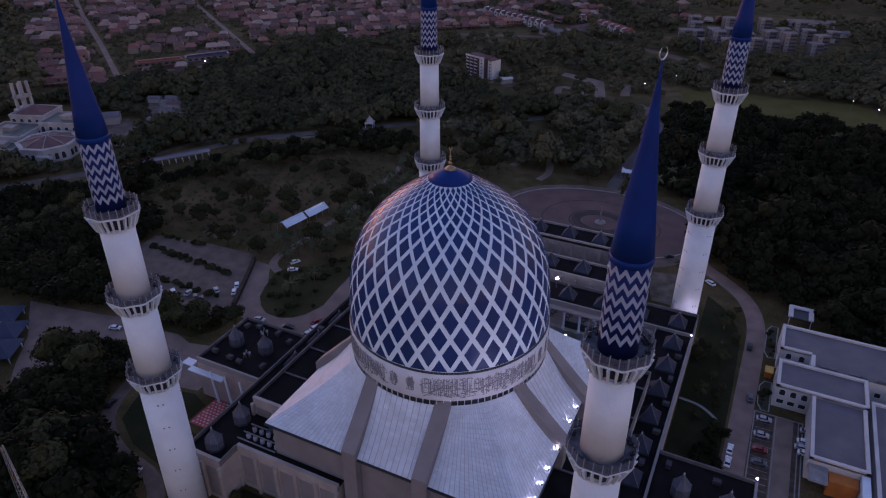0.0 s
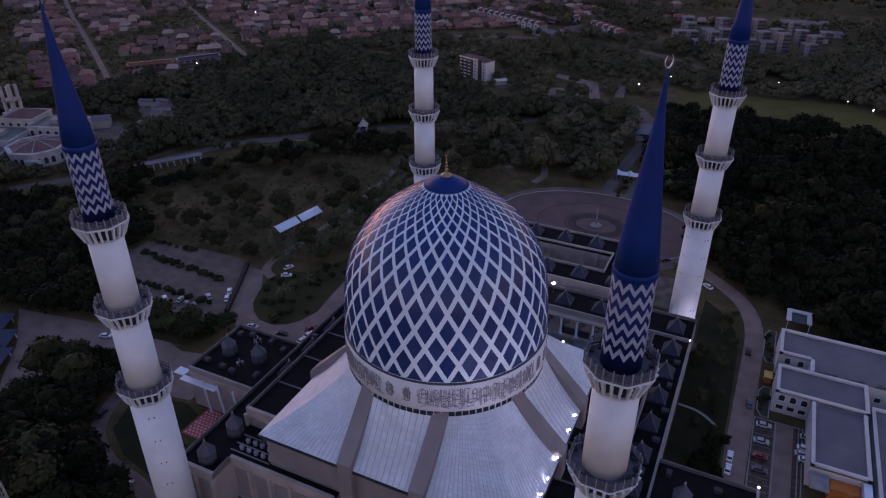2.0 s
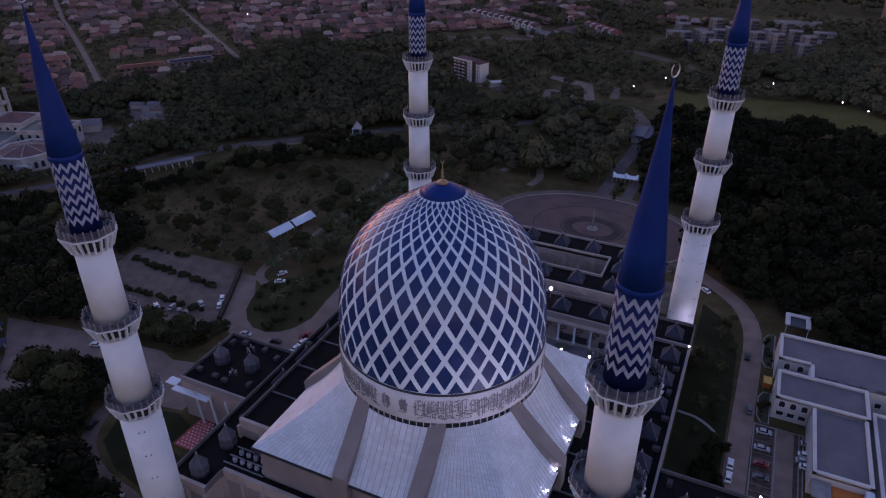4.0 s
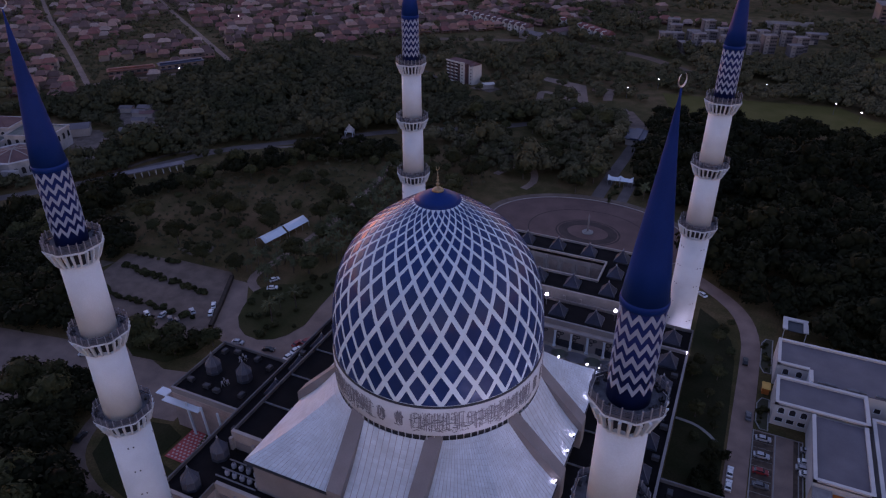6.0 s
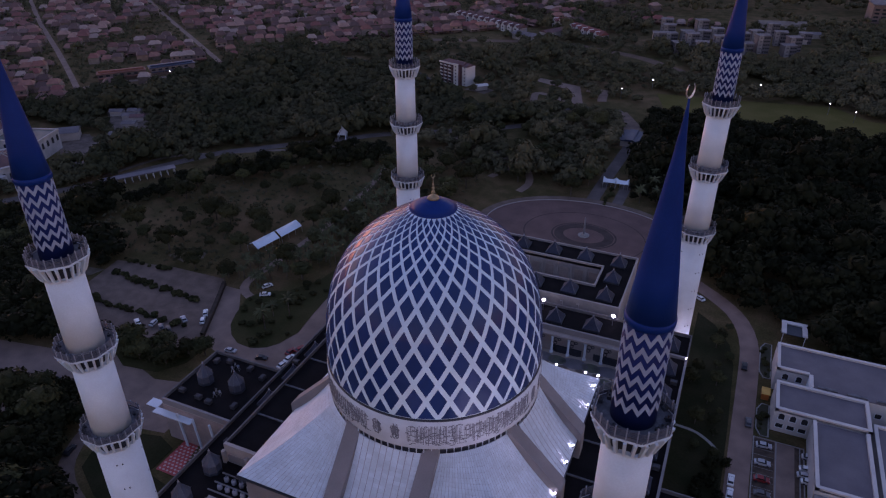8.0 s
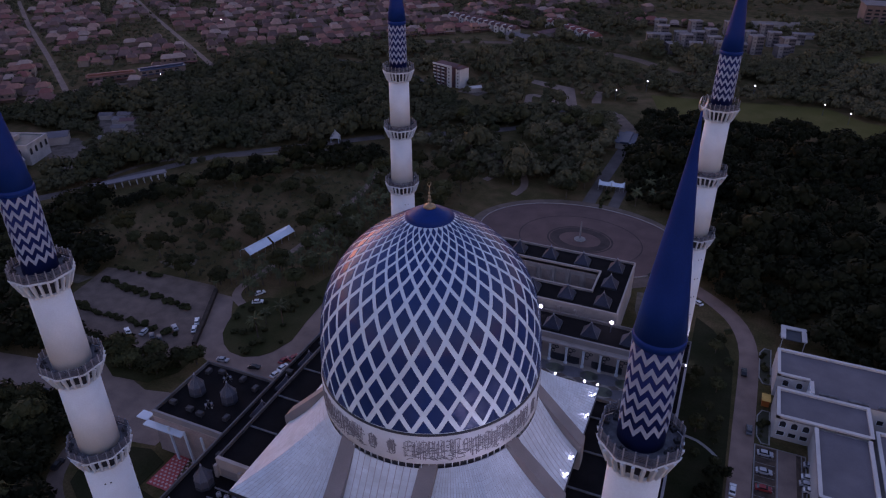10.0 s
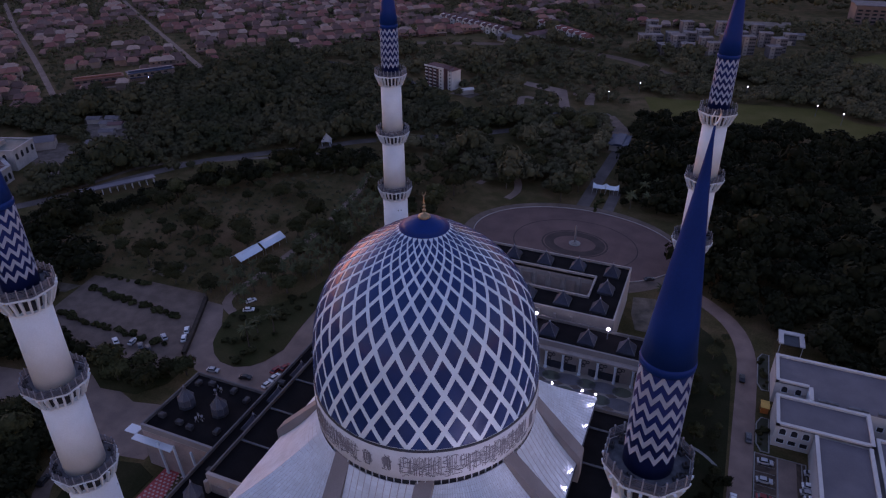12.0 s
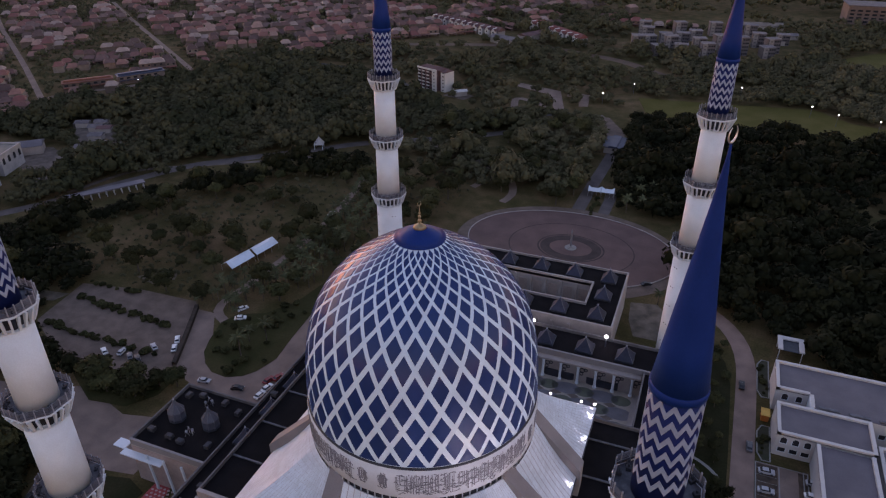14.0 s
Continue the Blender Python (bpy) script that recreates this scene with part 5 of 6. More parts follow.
pyramid_hut(-164, 225, 5.6, 5, M_PALE_TENT, "white tent-like pyramid pavilion by the avenue", 20)
M_BLUEROOF = mat("dull_blue_roof", (0.035, 0.045, 0.085), (0.025, 0.034, 0.065), 4, 0.6, 0.1)
M_MAROON = mat("maroon_roof", (0.12, 0.058, 0.058), (0.085, 0.042, 0.045), 5, 0.75, 0.2)
for x, y, a in ((-176, -16, 30), (-166, -22, 30), (-172, -30, 30), (-158, -30, 30)):
    pyramid_hut(x, y, 11, 4.2, M_BLUEROOF, "pavilion with a dull blue pyramid roof", a)
hut = thing("kiosk", "small building with a dull blue gabled roof", "building", pose(0.5, 289, 0))
part("wall", boxes((-5, -9, 0, 5, 9, 3.6)), M_BEIGE, hut)
part("roof", boxes((-5.8, -9.8, 3.6, 5.8, 9.8, 4.1), (-2.5, -9.8, 4.1, 2.5, 9.8, 4.8)), M_BLUEROOF, hut)
bridge = thing("covered_walkway", "long pale covered walkway with square openings", "walkway", pose(-232, 127, 0, 0, 0, 55))
part("roof", boxes((-19, -2.6, 3.4, 19, 2.6, 3.9)), M_ANNEXROOF, bridge)
for i in range(11):
    for y in (-1.6, 1.4):
        part("post", boxes((-18.6 + i * 3.66, y, 0, -18.2 + i * 3.66, y + 0.3, 3.4)), M_OFFICE, bridge)


M_PALE = mat("weathered_pale_render", (0.27, 0.24, 0.235), (0.18, 0.16, 0.16), 5, 0.8, 0.1)


M_CIVIC = mat("civic_white_render", (0.36, 0.335, 0.34), (0.26, 0.245, 0.25), 5, 0.8, 0.1)


def big_building():
    t = thing("civic_building", "sprawling white public building with maroon and green roofs", "building", pose(-316, 121, 0, 0, 0, 20))
    M_GREENROOF = mat("dull_green_roof", (0.11, 0.12, 0.11), (0.075, 0.085, 0.08), 4, 0.7)
    arch = [(-1.0, 0), (1.0, 0), (1.0, 2.6)] + [(math.cos(q), 2.6 + math.sin(q)) for q in (0.5, 1.0, 1.57, 2.14, 2.64)] + [(-1.0, 2.6)]
    bm = bmesh.new()
    f0, f1 = [bm.verts.new((x, -0.12, z)) for x, z in arch], [bm.verts.new((x, 0.05, z)) for x, z in arch]
    bm.faces.new(f0)
    bm.faces.new(f1[::-1])
    for i in range(len(arch)):
        bm.faces.new((f0[i], f0[(i + 1) % len(arch)], f1[(i + 1) % len(arch)], f1[i]))
    pane = mesh_of("window", bm, M_GLASS)
    for k, (x0, y0, x1, y1, h, roof) in enumerate(((-40, -18, -14, 6, 8.5, M_GREENROOF), (-14, 0, 14, 20, 11, M_GREENROOF), (-36, 6.1, -14.1, 26, 13, M_MAROON), (-62, -30, -40.1, 4, 8, M_MAROON), (-30, -30, -12, -18.1, 5.5, M_GREENROOF))):
        part("wall", boxes((x0, y0, 0, x1, y1, h)), M_CIVIC, t)
        part("parapet", boxes((x0 - 0.3, y0 - 0.3, h, x1 + 0.3, y0 + 0.5, h + 1.0), (x0 - 0.3, y1 - 0.5, h, x1 + 0.3, y1 + 0.3, h + 1.0), (x0 - 0.3, y0 + 0.5, h, x0 + 0.5, y1 - 0.5, h + 1.0), (x1 - 0.5, y0 + 0.5, h, x1 + 0.3, y1 - 0.5, h + 1.0)), M_CIVIC, t, "white parapet")
        if k in (2, 3):
            part("roof", lathe([((x1 - x0) * 0.62, h + 0.2), ((x1 - x0) * 0.3, h + 2.6), (0.3, h + 4.4)], 4, a0=radians(45)), roof, t, "", False, pose((x0 + x1) / 2, (y0 + y1) / 2, 0))
        else:
            part("roof", boxes((x0 + 0.5, y0 + 0.5, h, x1 - 0.5, y1 - 0.5, h + 0.4)), roof, t)
            part("roof_house", boxes(((x0 + x1) / 2 - 4, (y0 + y1) / 2 - 3, h + 0.4, (x0 + x1) / 2 + 3, (y0 + y1) / 2 + 2.5, h + 2.9)), M_PALE, t, "low house on the flat roof")
        for i in range(int((x1 - x0) / 5)):
            part("window", pane, None, t, m=pose(x0 + 2.5 + i * 5, y0, h - 5.2))
        for i in range(int((y1 - y0) / 5)):
            part("window", pane, None, t, m=pose(x1, y0 + 2.5 + i * 5, h - 5.2, 0, 0, 90))
    hall = part("hall_wall", lathe([(17, 0), (17, 7.4), (17.3, 7.5), (17.3, 8.3), (16.6, 8.3)], 8, a0=OCT), M_CIVIC, t, "", False, pose(3, -18, 0))
    part("hall_roof", lathe([(16.6, 7.6), (16.4, 7.9), (8.0, 9.9), (0.4, 11.2)], 8, a0=OCT), M_MAROON, t, "maroon octagonal roof", False, pose(3, -18, 0))
    for k in range(8):
        a = OCT + k * math.pi / 4
        rib = bmesh.new()
        slab_between(rib, (3 + 16.5 * math.cos(a), -18 + 16.5 * math.sin(a), 8.0), (3 + 8 * math.cos(a), -18 + 8 * math.sin(a), 10.0), 0.5, 0.3)
        slab_between(rib, (3 + 8 * math.cos(a), -18 + 8 * math.sin(a), 10.0), (3, -18, 11.3), 0.5, 0.3)
        part("hip", rib, M_PALE, t, "pale roof hip")
        for off in (-3.6, 0, 3.6):
            part("window", pane, None, hall, m=pose(0, 0, 0, 0, 0, 45 * k + 90) @ pose(off, -17 * math.cos(OCT), 1.6))
    part("porch", boxes((6, -36.5, 0, 14, -33, 5.2)), M_CIVIC, t, "white porch block")
    for x, y in ((-44, 26), (-40.5, 27.5), (-42, 31), (-38.5, 32.5)):
        part("tower", boxes((x - 0.75, y - 0.75, 0, x + 0.75, y + 0.75, 27)), M_CIVIC, t, "thin white pillar")
    part("tower_base", boxes((-46, 24, 0, -36.5, 34.5, 11)), M_CIVIC, t, "white tower base")
    part("tower_band", boxes((-45.2, 25, 17.5, -37.4, 33.5, 18.6)), M_PALE, t, "band joining the pillars")


big_building()


M_MAROONWALL = mat("maroon_wall", (0.12, 0.065, 0.068), (0.09, 0.05, 0.055), 5, 0.8)


def slab_block():
    t = thing("apartment_block", "six-storey maroon block of flats with white balconies", "apartment block", pose(-149, 364, 0, 0, 0, -21))
    t.scale = (0.78, 0.78, 0.82)
    h = 18.6
    part("wall", boxes((-12, -5, 0, 12, 8, h)), M_MAROONWALL, t)
    part("stair_wing", boxes((12, -1.5, 0, 15, 9, h - 0.6)), M_MAROONWALL, t, "recessed maroon stair wing")
    part("end_wing", boxes((15, -2.5, 0, 20.5, 10, h - 1.2)), M_OFFICE, t, "white end wing")
    part("white_bay", boxes((6.6, -5.9, 0, 12.1, -5.0, h + 1.0)), M_OFFICE, t, "white rendered bay")
    for x0, y0, x1, y1, z in ((-12.4, -5.6, 12.4, 8.4, h), (11.9, -1.9, 15.1, 9.4, h - 0.6), (14.8, -2.9, 20.9, 10.4, h - 1.2)):
        bm = bmesh.new()
        mx, my = (x1 - x0) / 2, (y1 - y0) / 2
        k = min(mx, my) * 0.8
        v = [bm.verts.new(p) for p in ((x0, y0, z), (x1, y0, z), (x1, y1, z), (x0, y1, z), (x0 + k, y0 + my, z + 2.2), (x1 - k, y0 + my, z + 2.2))]
        for f in ((0, 1, 5, 4), (2, 3, 4, 5), (1, 2, 5), (3, 0, 4), (3, 2, 1, 0)):
            bm.faces.new([v[i] for i in f])
        part("roof", bm, M_MAROON, t)
    part("parapet", boxes((-12.6, -6.0, h - 0.5, 6.5, -5.5, h + 0.9)), M_OFFICE, t, "white parapet")
    bal = mesh_of("balcony", boxes((-1.5, -1.4, 0, 1.5, 0.0, 0.25), (-1.5, -1.4, 0.25, 1.5, -1.25, 1.2)), M_OFFICE)
    pane = mesh_of("window", boxes((-1.2, -0.08, 0, 1.2, 0.04, 1.9)), M_GLASS)
    for f in range(6):
        for x in (-9.8, -4.4, 1.2):
            part("balcony", bal, None, t, m=pose(x, -5, f * 3.1 + 0.3))
            part("window", pane, None, t, m=pose(x, -5, f * 3.1 + 0.7))
        for x, y in ((9.3, -5.9), (17.8, -2.5), (4.4, -5.0)):
            part("window", pane, None, t, m=pose(x, y, f * 3.1 + 0.9) @ Matrix.Diagonal((0.55, 1, 0.6, 1)))


slab_block()
M_DUSKY = mat("dusky_wall", (0.12, 0.105, 0.115), (0.085, 0.077, 0.085), 5, 0.85)


M_LILAC = mat("lilac_grey_roof", (0.14, 0.12, 0.13), (0.09, 0.08, 0.09), 4, 0.8)


def gable_terrace(x0, y0, x1, y1, n, roof, label):
    """A long terrace under one ridge, each house with a white gable to the street."""
    a, l = math.degrees(math.atan2(y1 - y0, x1 - x0)), math.hypot(x1 - x0, y1 - y0)
    t = thing("gabled_terrace", label, "terrace", pose(x0, y0, 0, 0, 0, a))
    part("wall", boxes((0, 0, 0, l, 10, 5.6)), M_PALE, t)
    bm = bmesh.new()
    pts = [(-0.8, 5.6), (10.8, 5.6), (5, 9.4)]
    e0, e1 = [bm.verts.new((-0.5, y, z)) for y, z in pts], [bm.verts.new((l + 0.5, y, z)) for y, z in pts]
    bm.faces.new(e0)
    bm.faces.new(e1[::-1])
    for i in range(3):
        bm.faces.new((e0[i], e0[(i + 1) % 3], e1[(i + 1) % 3], e1[i]))
    part("roof", bm, roof, t)
    w = l / n
    gable = bmesh.new()
    pts = [(-0.30 * w, 0), (0.30 * w, 0), (0.30 * w, 6.2), (0, 9.0), (-0.30 * w, 6.2)]
    g0, g1 = [gable.verts.new((x, -2.2, z)) for x, z in pts], [gable.verts.new((x, 3.0, z)) for x, z in pts]
    gable.faces.new(g0)
    gable.faces.new(g1[::-1])
    for i in range(5):
        gable.faces.new((g0[i], g0[(i + 1) % 5], g1[(i + 1) % 5], g1[i]))
    gable = mesh_of("gable", gable, M_OFFICE)
    cover = bmesh.new()
    for s in (-1, 1):
        slab_between(cover, (s * 0.21 * w, -2.5, 7.35), (s * 0.21 * w, 3.2, 7.35), 0.32 * w, 0.3)
    bmesh.ops.rotate(cover, verts=cover.verts[:8], cent=(-0.21 * w, 0, 7.35), matrix=Matrix.Rotation(-math.atan2(2.8, 0.3 * w), 3, "Y"))
    bmesh.ops.rotate(cover, verts=cover.verts[8:], cent=(0.21 * w, 0, 7.35), matrix=Matrix.Rotation(math.atan2(2.8, 0.3 * w), 3, "Y"))
    cover = mesh_of("gable_roof", cover, roof)
    pane = mesh_of("window", boxes((-0.9, -0.1, 0, 0.9, 0.04, 1.4)), M_GLASS)
    for i in range(n):
        part("gable", gable, None, t, "white gabled front", m=pose((i + 0.5) * w, 0, 0))
        part("gable_roof", cover, None, t, m=pose((i + 0.5) * w, 0, 0))
        for z in (1.0, 4.0):
            part("window", pane, None, t, m=pose((i + 0.5) * w, -2.2, z))


gable_terrace(-134, 590, -74, 538, 8, mat("red_terrace_roof", (0.20, 0.065, 0.06), (0.14, 0.05, 0.048), 5, 0.8), "terrace with a red roof and white gables")
gable_terrace(-238, 582, -152, 538, 11, M_MAROON, "terrace with a maroon roof and white gables")


def tower(x, y, a, floors):
    t = thing("apartment_tower", "dusky block of flats with a white banded stair front", "apartment block", pose(x, y, 0, 0, 0, a), "blocks of flats on the hill")
    h = floors * 3.0
    part("wall", boxes((-5.5, -4.5, 0, 5.5, 4.5, h)), M_DUSKY, t)
    part("roof", boxes((-5.9, -4.9, h, 5.9, 4.9, h + 0.6)), M_LILAC, t)
    part("stair_front", boxes((-5.0, -5.3, 0, -1.4, -4.5, h + 0.8)), M_PALE, t, "white stair tower")
    band = mesh_of("band", boxes((-3.9, -5.45, 0, -2.1, -5.3, 0.9)), M_DUSKY)
    pane = mesh_of("window", boxes((-0.7, -0.06, 0, 0.7, 0.05, 1.3)), M_GLASS)
    for f in range(floors):
        part("band", band, None, t, m=pose(0, 0, f * 3.0 + 1.2))
        for xx in (0.6, 2.6, 4.4):
            part("window", pane, None, t, m=pose(xx, -4.5, f * 3.0 + 0.9))


for i, (x, y, f) in enumerate(((-22, 558, 5), (-2, 541, 4), (17, 536, 5), (38, 548, 5), (64, 569, 6), (14, 597, 4), (-1, 590, 4), (47, 585, 5), (79, 605, 5), (30, 566, 5), (-14, 575, 4), (100, 622, 4), (24, 612, 4), (58, 616, 4), (-18, 596, 5), (6, 566, 5), (90, 586, 5), (72, 640, 5), (40, 640, 5), (8, 630, 5), (-24, 622, 5), (52, 560, 4), (86, 566, 4))):
    tower(x, y - 14, (14, 24, 4)[i % 3], f - 1)


def shed(x, y, a, w, d, h, roof, label):
    t = thing("long_hall", label, "building", pose(x, y, 0, 0, 0, a))
    part("wall", boxes((-w / 2, -d / 2, 0, w / 2, d / 2, h)), M_BEIGE, t)
    bm = bmesh.new()
    pts = [(-d / 2 - 0.8, h), (d / 2 + 0.8, h), (0, h + d * 0.2)]
    l = [bm.verts.new((-w / 2 - 0.6, p, z)) for p, z in pts]
    r = [bm.verts.new((w / 2 + 0.6, p, z)) for p, z in pts]
    bm.faces.new(l)
    bm.faces.new(r[::-1])
    for i in range(3):
        bm.faces.new((l[i], l[(i + 1) % 3], r[(i + 1) % 3], r[i]))
    part("roof", bm, roof, t)


M_PINKWALL = mat("faded_pink_wall", (0.17, 0.12, 0.105), (0.13, 0.09, 0.08), 8, 0.8)
shed(94, 606, 15, 20, 9, 4, M_LILAC, "low pale hall beside the flats")
shed(106, 634, 15, 16, 8, 4, M_LILAC, "low pale hall beside the flats")
shed(80, 668, 14, 44, 12, 5, mat("brown_sheet_roof", (0.19, 0.155, 0.135), (0.13, 0.11, 0.10), 6, 0.8), "long low hall with a pale roof")
shed(-136, 520, -20, 34, 11, 5, M_LILAC, "school building with a pale grey roof")
shed(-120, 548, 60, 30, 11, 5, M_MAROON, "school building with a maroon roof")
shed(-322, 156, 42, 19, 11, 5, M_ANNEXROOF, "hall with a grey roof among the trees")
for x, y, a in ((-326, 203, 24), (-312, 200, 24), (-300, 188, 24), (-288, 178, 20), (-316, 209, 24), (-305, 200, 30), (-292, 170, 20)):
    shed(x, y, a, 8, 6, 3.2, M_MAROON if int(x) % 2 else M_LILAC, "small house with a metal roof among the trees")
shed(-122, 354, 40, 9, 5, 3.5, M_OFFICE, "small pale shelter near the flats")
big = thing("pink_slab_building", "large faded pink building with rows of windows", "building", pose(182, 745, 0, 0, 0, 6))
part("wall", boxes((-20, -14, 0, 40, 14, 18)), M_PINKWALL, big)
part("roof", boxes((-21, -15, 18, 41, 15, 19)), M_LILAC, big)
pane = mesh_of("window", boxes((-2.2, -0.1, 0, 2.2, 0.05, 1.8)), M_GLASS)
for f in range(4):
    for i in range(8):
        part("window", pane, None, big, m=pose(-16 + i * 7, -14, 2 + f * 3.6))


# ---- terraced houses of the town ----
UX, UY = Vector((0.755, 0.656)), Vector((-0.656, 0.755))
M_TILE = palette_mat("clay_roof_tiles", [(0.187, 0.066, 0.052), (0.123, 0.051, 0.042), (0.227, 0.100, 0.077), (0.086, 0.041, 0.035), (0.280, 0.151, 0.123), (0.135, 0.071, 0.062), (0.284, 0.197, 0.169), (0.167, 0.049, 0.042), (0.207, 0.089, 0.065), (0.077, 0.039, 0.033), (0.106, 0.051, 0.045), (0.151, 0.061, 0.052)], 0.8)
M_TILE_FAR = palette_mat("far_roof_tiles", [(0.169, 0.068, 0.055), (0.106, 0.049, 0.041), (0.210, 0.101, 0.082), (0.082, 0.042, 0.037), (0.262, 0.150, 0.121), (0.127, 0.074, 0.064), (0.248, 0.174, 0.150), (0.150, 0.050, 0.043), (0.086, 0.045, 0.038)], 0.8, True)
M_PLASTER = palette_mat("house_plaster", [(0.198, 0.132, 0.108), (0.138, 0.095, 0.078), (0.212, 0.156, 0.130), (0.212, 0.121, 0.090), (0.109, 0.073, 0.062)], 0.85)


def house_parts(w, d, h, porch):
    body = boxes((-w / 2, -d / 2, 0, w / 2, d / 2, h), (-w / 2, -d / 2 - porch, 0, -w / 2 + 0.3, -d / 2, 2.6), (w / 2 - 0.3, -d / 2 - porch, 0, w / 2, -d / 2, 2.6))
    roof = bmesh.new()
    e = 0.7
    x, y = w / 2 + 0.25, d / 2 + e
    v = [roof.verts.new(p) for p in ((-x, -y, h), (x, -y, h), (x, y, h), (-x, y, h), (-x * 0.55, 0, h + d * 0.27), (x * 0.55, 0, h + d * 0.27))]
    for f in ((0, 1, 5, 4), (2, 3, 4, 5), (1, 2, 5), (3, 0, 4), (3, 2, 1, 0)):
        roof.faces.new([v[i] for i in f])
    low = boxes((-w / 2 - 0.2, -d / 2 - porch - 0.4, 2.6, w / 2 + 0.2, -d / 2 - 0.02, 2.85))
    return body, roof, low


KINDS = []
for w, d, h, porch in ((8.5, 10, 5.4, 3.5), (9.5, 11, 3.4, 3.0), (10.5, 10, 5.8, 4.0)):
    body, roof, low = house_parts(w, d, h, porch)
    KINDS.append((mesh_of("wall", body, M_PLASTER), mesh_of("roof", roof, M_TILE), mesh_of("porch_roof", low, M_TILE)))
PANE_H = mesh_of("window", boxes((-0.8, -0.06, 0, 0.8, 0.05, 1.2)), M_GLASS)


def house(p, a, kind):
    t = thing("house", "terraced house with pale walls and a hipped tile roof", "house", pose(p.x, p.y, 0, 0, 0, a), "terraced houses of the town")
    for n, me in zip(("wall", "roof", "porch_roof"), KINDS[kind]):
        part(n, me, None, t)
    k = 0.8 + 0.3 * ((p.x * 7.3 + p.y * 3.1) % 1.0)
    t.scale = (k, 0.75 + 0.3 * ((p.x * 2.7 + p.y * 5.9) % 1.0), k)
    d = (10, 11, 10)[kind]
    for x in (-2.2, 2.2):
        part("window", PANE_H, None, t, m=pose(x, -d / 2, 1.0 if kind == 1 else 3.6))


def off_roads(x, y, margin):
    p = Vector((x, y))
    for line, half in LINES:
        for a in line[::2]:
            if (a - p).length < half + margin + 4:
                for b in line:
                    if (b - p).length < half + margin:
                        return False
                break
    return True


rng = random.Random(21)
near_houses, far_houses = [], []
v = 398.0
row = 0
while v < 900:
    u = -420.0
    while u < 430:
        p = UX * u + UY * (v + 9 * noise.noise((u / 60, v / 60, 0.4)))
        u += rng.choice((8.2, 8.8, 9.8))
        edge = 405 + 70 * max(0, min(1, (u + 150) / 110)) + 55 * max(0, min(1, (u - 10) / 100)) - (30 if u < -150 else 0)
        if v < edge or noise.noise((p.x / 48, p.y / 48, 3.3)) > 0.3 or rng.random() < 0.12:
            continue
        if u > 175 and (p.x > -45 or noise.noise((p.x / 48, p.y / 48, 3.3)) > 0.02):
            continue
        if u < -330 or (p.x + 365) * 0.53 + (p.y - 158) * 0.848 < 0:
            continue
        if not off_roads(p.x, p.y, 6.5) or any((p - Vector((-398 + 46 * k / 6, 258 + 58 * k / 6))).length < 13 for k in range(7)):
            continue
        (near_houses if v < 560 else far_houses).append((p, math.degrees(math.atan2(UX.y, UX.x)) + (180 if row % 2 else 0) + rng.uniform(-5, 5), rng.randrange(3)))
    v += 13.5 if row % 2 == 0 else 21.5
    row += 1
def shop_row(x0, y0, x1, y1, roof, label, lit):
    a = math.degrees(math.atan2(y1 - y0, x1 - x0))
    n = math.hypot(x1 - x0, y1 - y0)
    t = thing("shop_row", label, "shops", pose(x0, y0, 0, 0, 0, a))
    part("wall", boxes((0, 0, 0, n, 9, 6)), M_PLASTER, t)
    part("roof", boxes((-0.5, -0.5, 6, n + 0.5, 9.5, 6.4), (1, 3, 6.4, n - 1, 6, 7.6)), roof, t)
    for k in range(int(n / 5)):
        part("awning", boxes((k * 5 + 0.4, -2.4, 3.0, k * 5 + 4.6, 0, 3.3)), roof, t)
        part("window", boxes((k * 5 + 1.2, -0.08, 3.8, k * 5 + 3.8, 0.04, 5.2)), M_GLASS, t)
    if lit:
        part("sign_light", boxes((n - 5, -0.6, 3.5, n - 1.8, -0.3, 4.0)), M_SIGN, t, "lit yellow shop sign")


M_SIGN = glow("lit_yellow_sign", (1.0, 0.72, 0.35), 0.35)
M_RUST = mat("rust_red_roof", (0.20, 0.075, 0.055), (0.14, 0.055, 0.042), 4, 0.8)
shop_row(-398, 254, -375, 280, M_RUST, "row of shops with rust-red roofs and a lit sign", True)
shop_row(-374, 284, -354, 312, M_BLUEROOF, "row of shops with dull blue roofs", False)
# the terrace rows beyond the woods, in their own direction
for x0, y0, x1, y1, n in ((-230, 618, -150, 580, 9), (-60, 640, 20, 650, 8)):
    for i in range(n):
        s = i / (n - 1)
        near_houses.append((Vector((x0 + (x1 - x0) * s, y0 + (y1 - y0) * s)), math.degrees(math.atan2(y1 - y0, x1 - x0)), i % 3))
rng.shuffle(near_houses)
spare = near_houses[290:]
for p, a, k in near_houses[:290]:
    house(p, a, k)
wv, wf, rv, rf = [], [], [], []
for p, a, k in spare + far_houses:
    m = pose(p.x, p.y, 0, 0, 0, a)
    for me, vv, ff in ((KINDS[k][0], wv, wf), (KINDS[k][1], rv, rf)):
        n0 = len(vv)
        vv.extend((m @ q.co)[:] for q in me.vertices)
        ff.extend([n0 + i for i in f.vertices] for f in me.polygons)
for name, vv, ff, ma, lab in (("house_walls", wv, wf, M_PLASTER, "pale walls of many distant terraced houses"), ("house_roofs", rv, rf, M_TILE_FAR, "brown and pink tile roofs of many distant houses")):
    me = bpy.data.meshes.new(name)
    me.from_pydata(vv, [], ff)
    me.materials.append(ma)
    tagged(new(name, me), lab, "houses", "", "stuff")


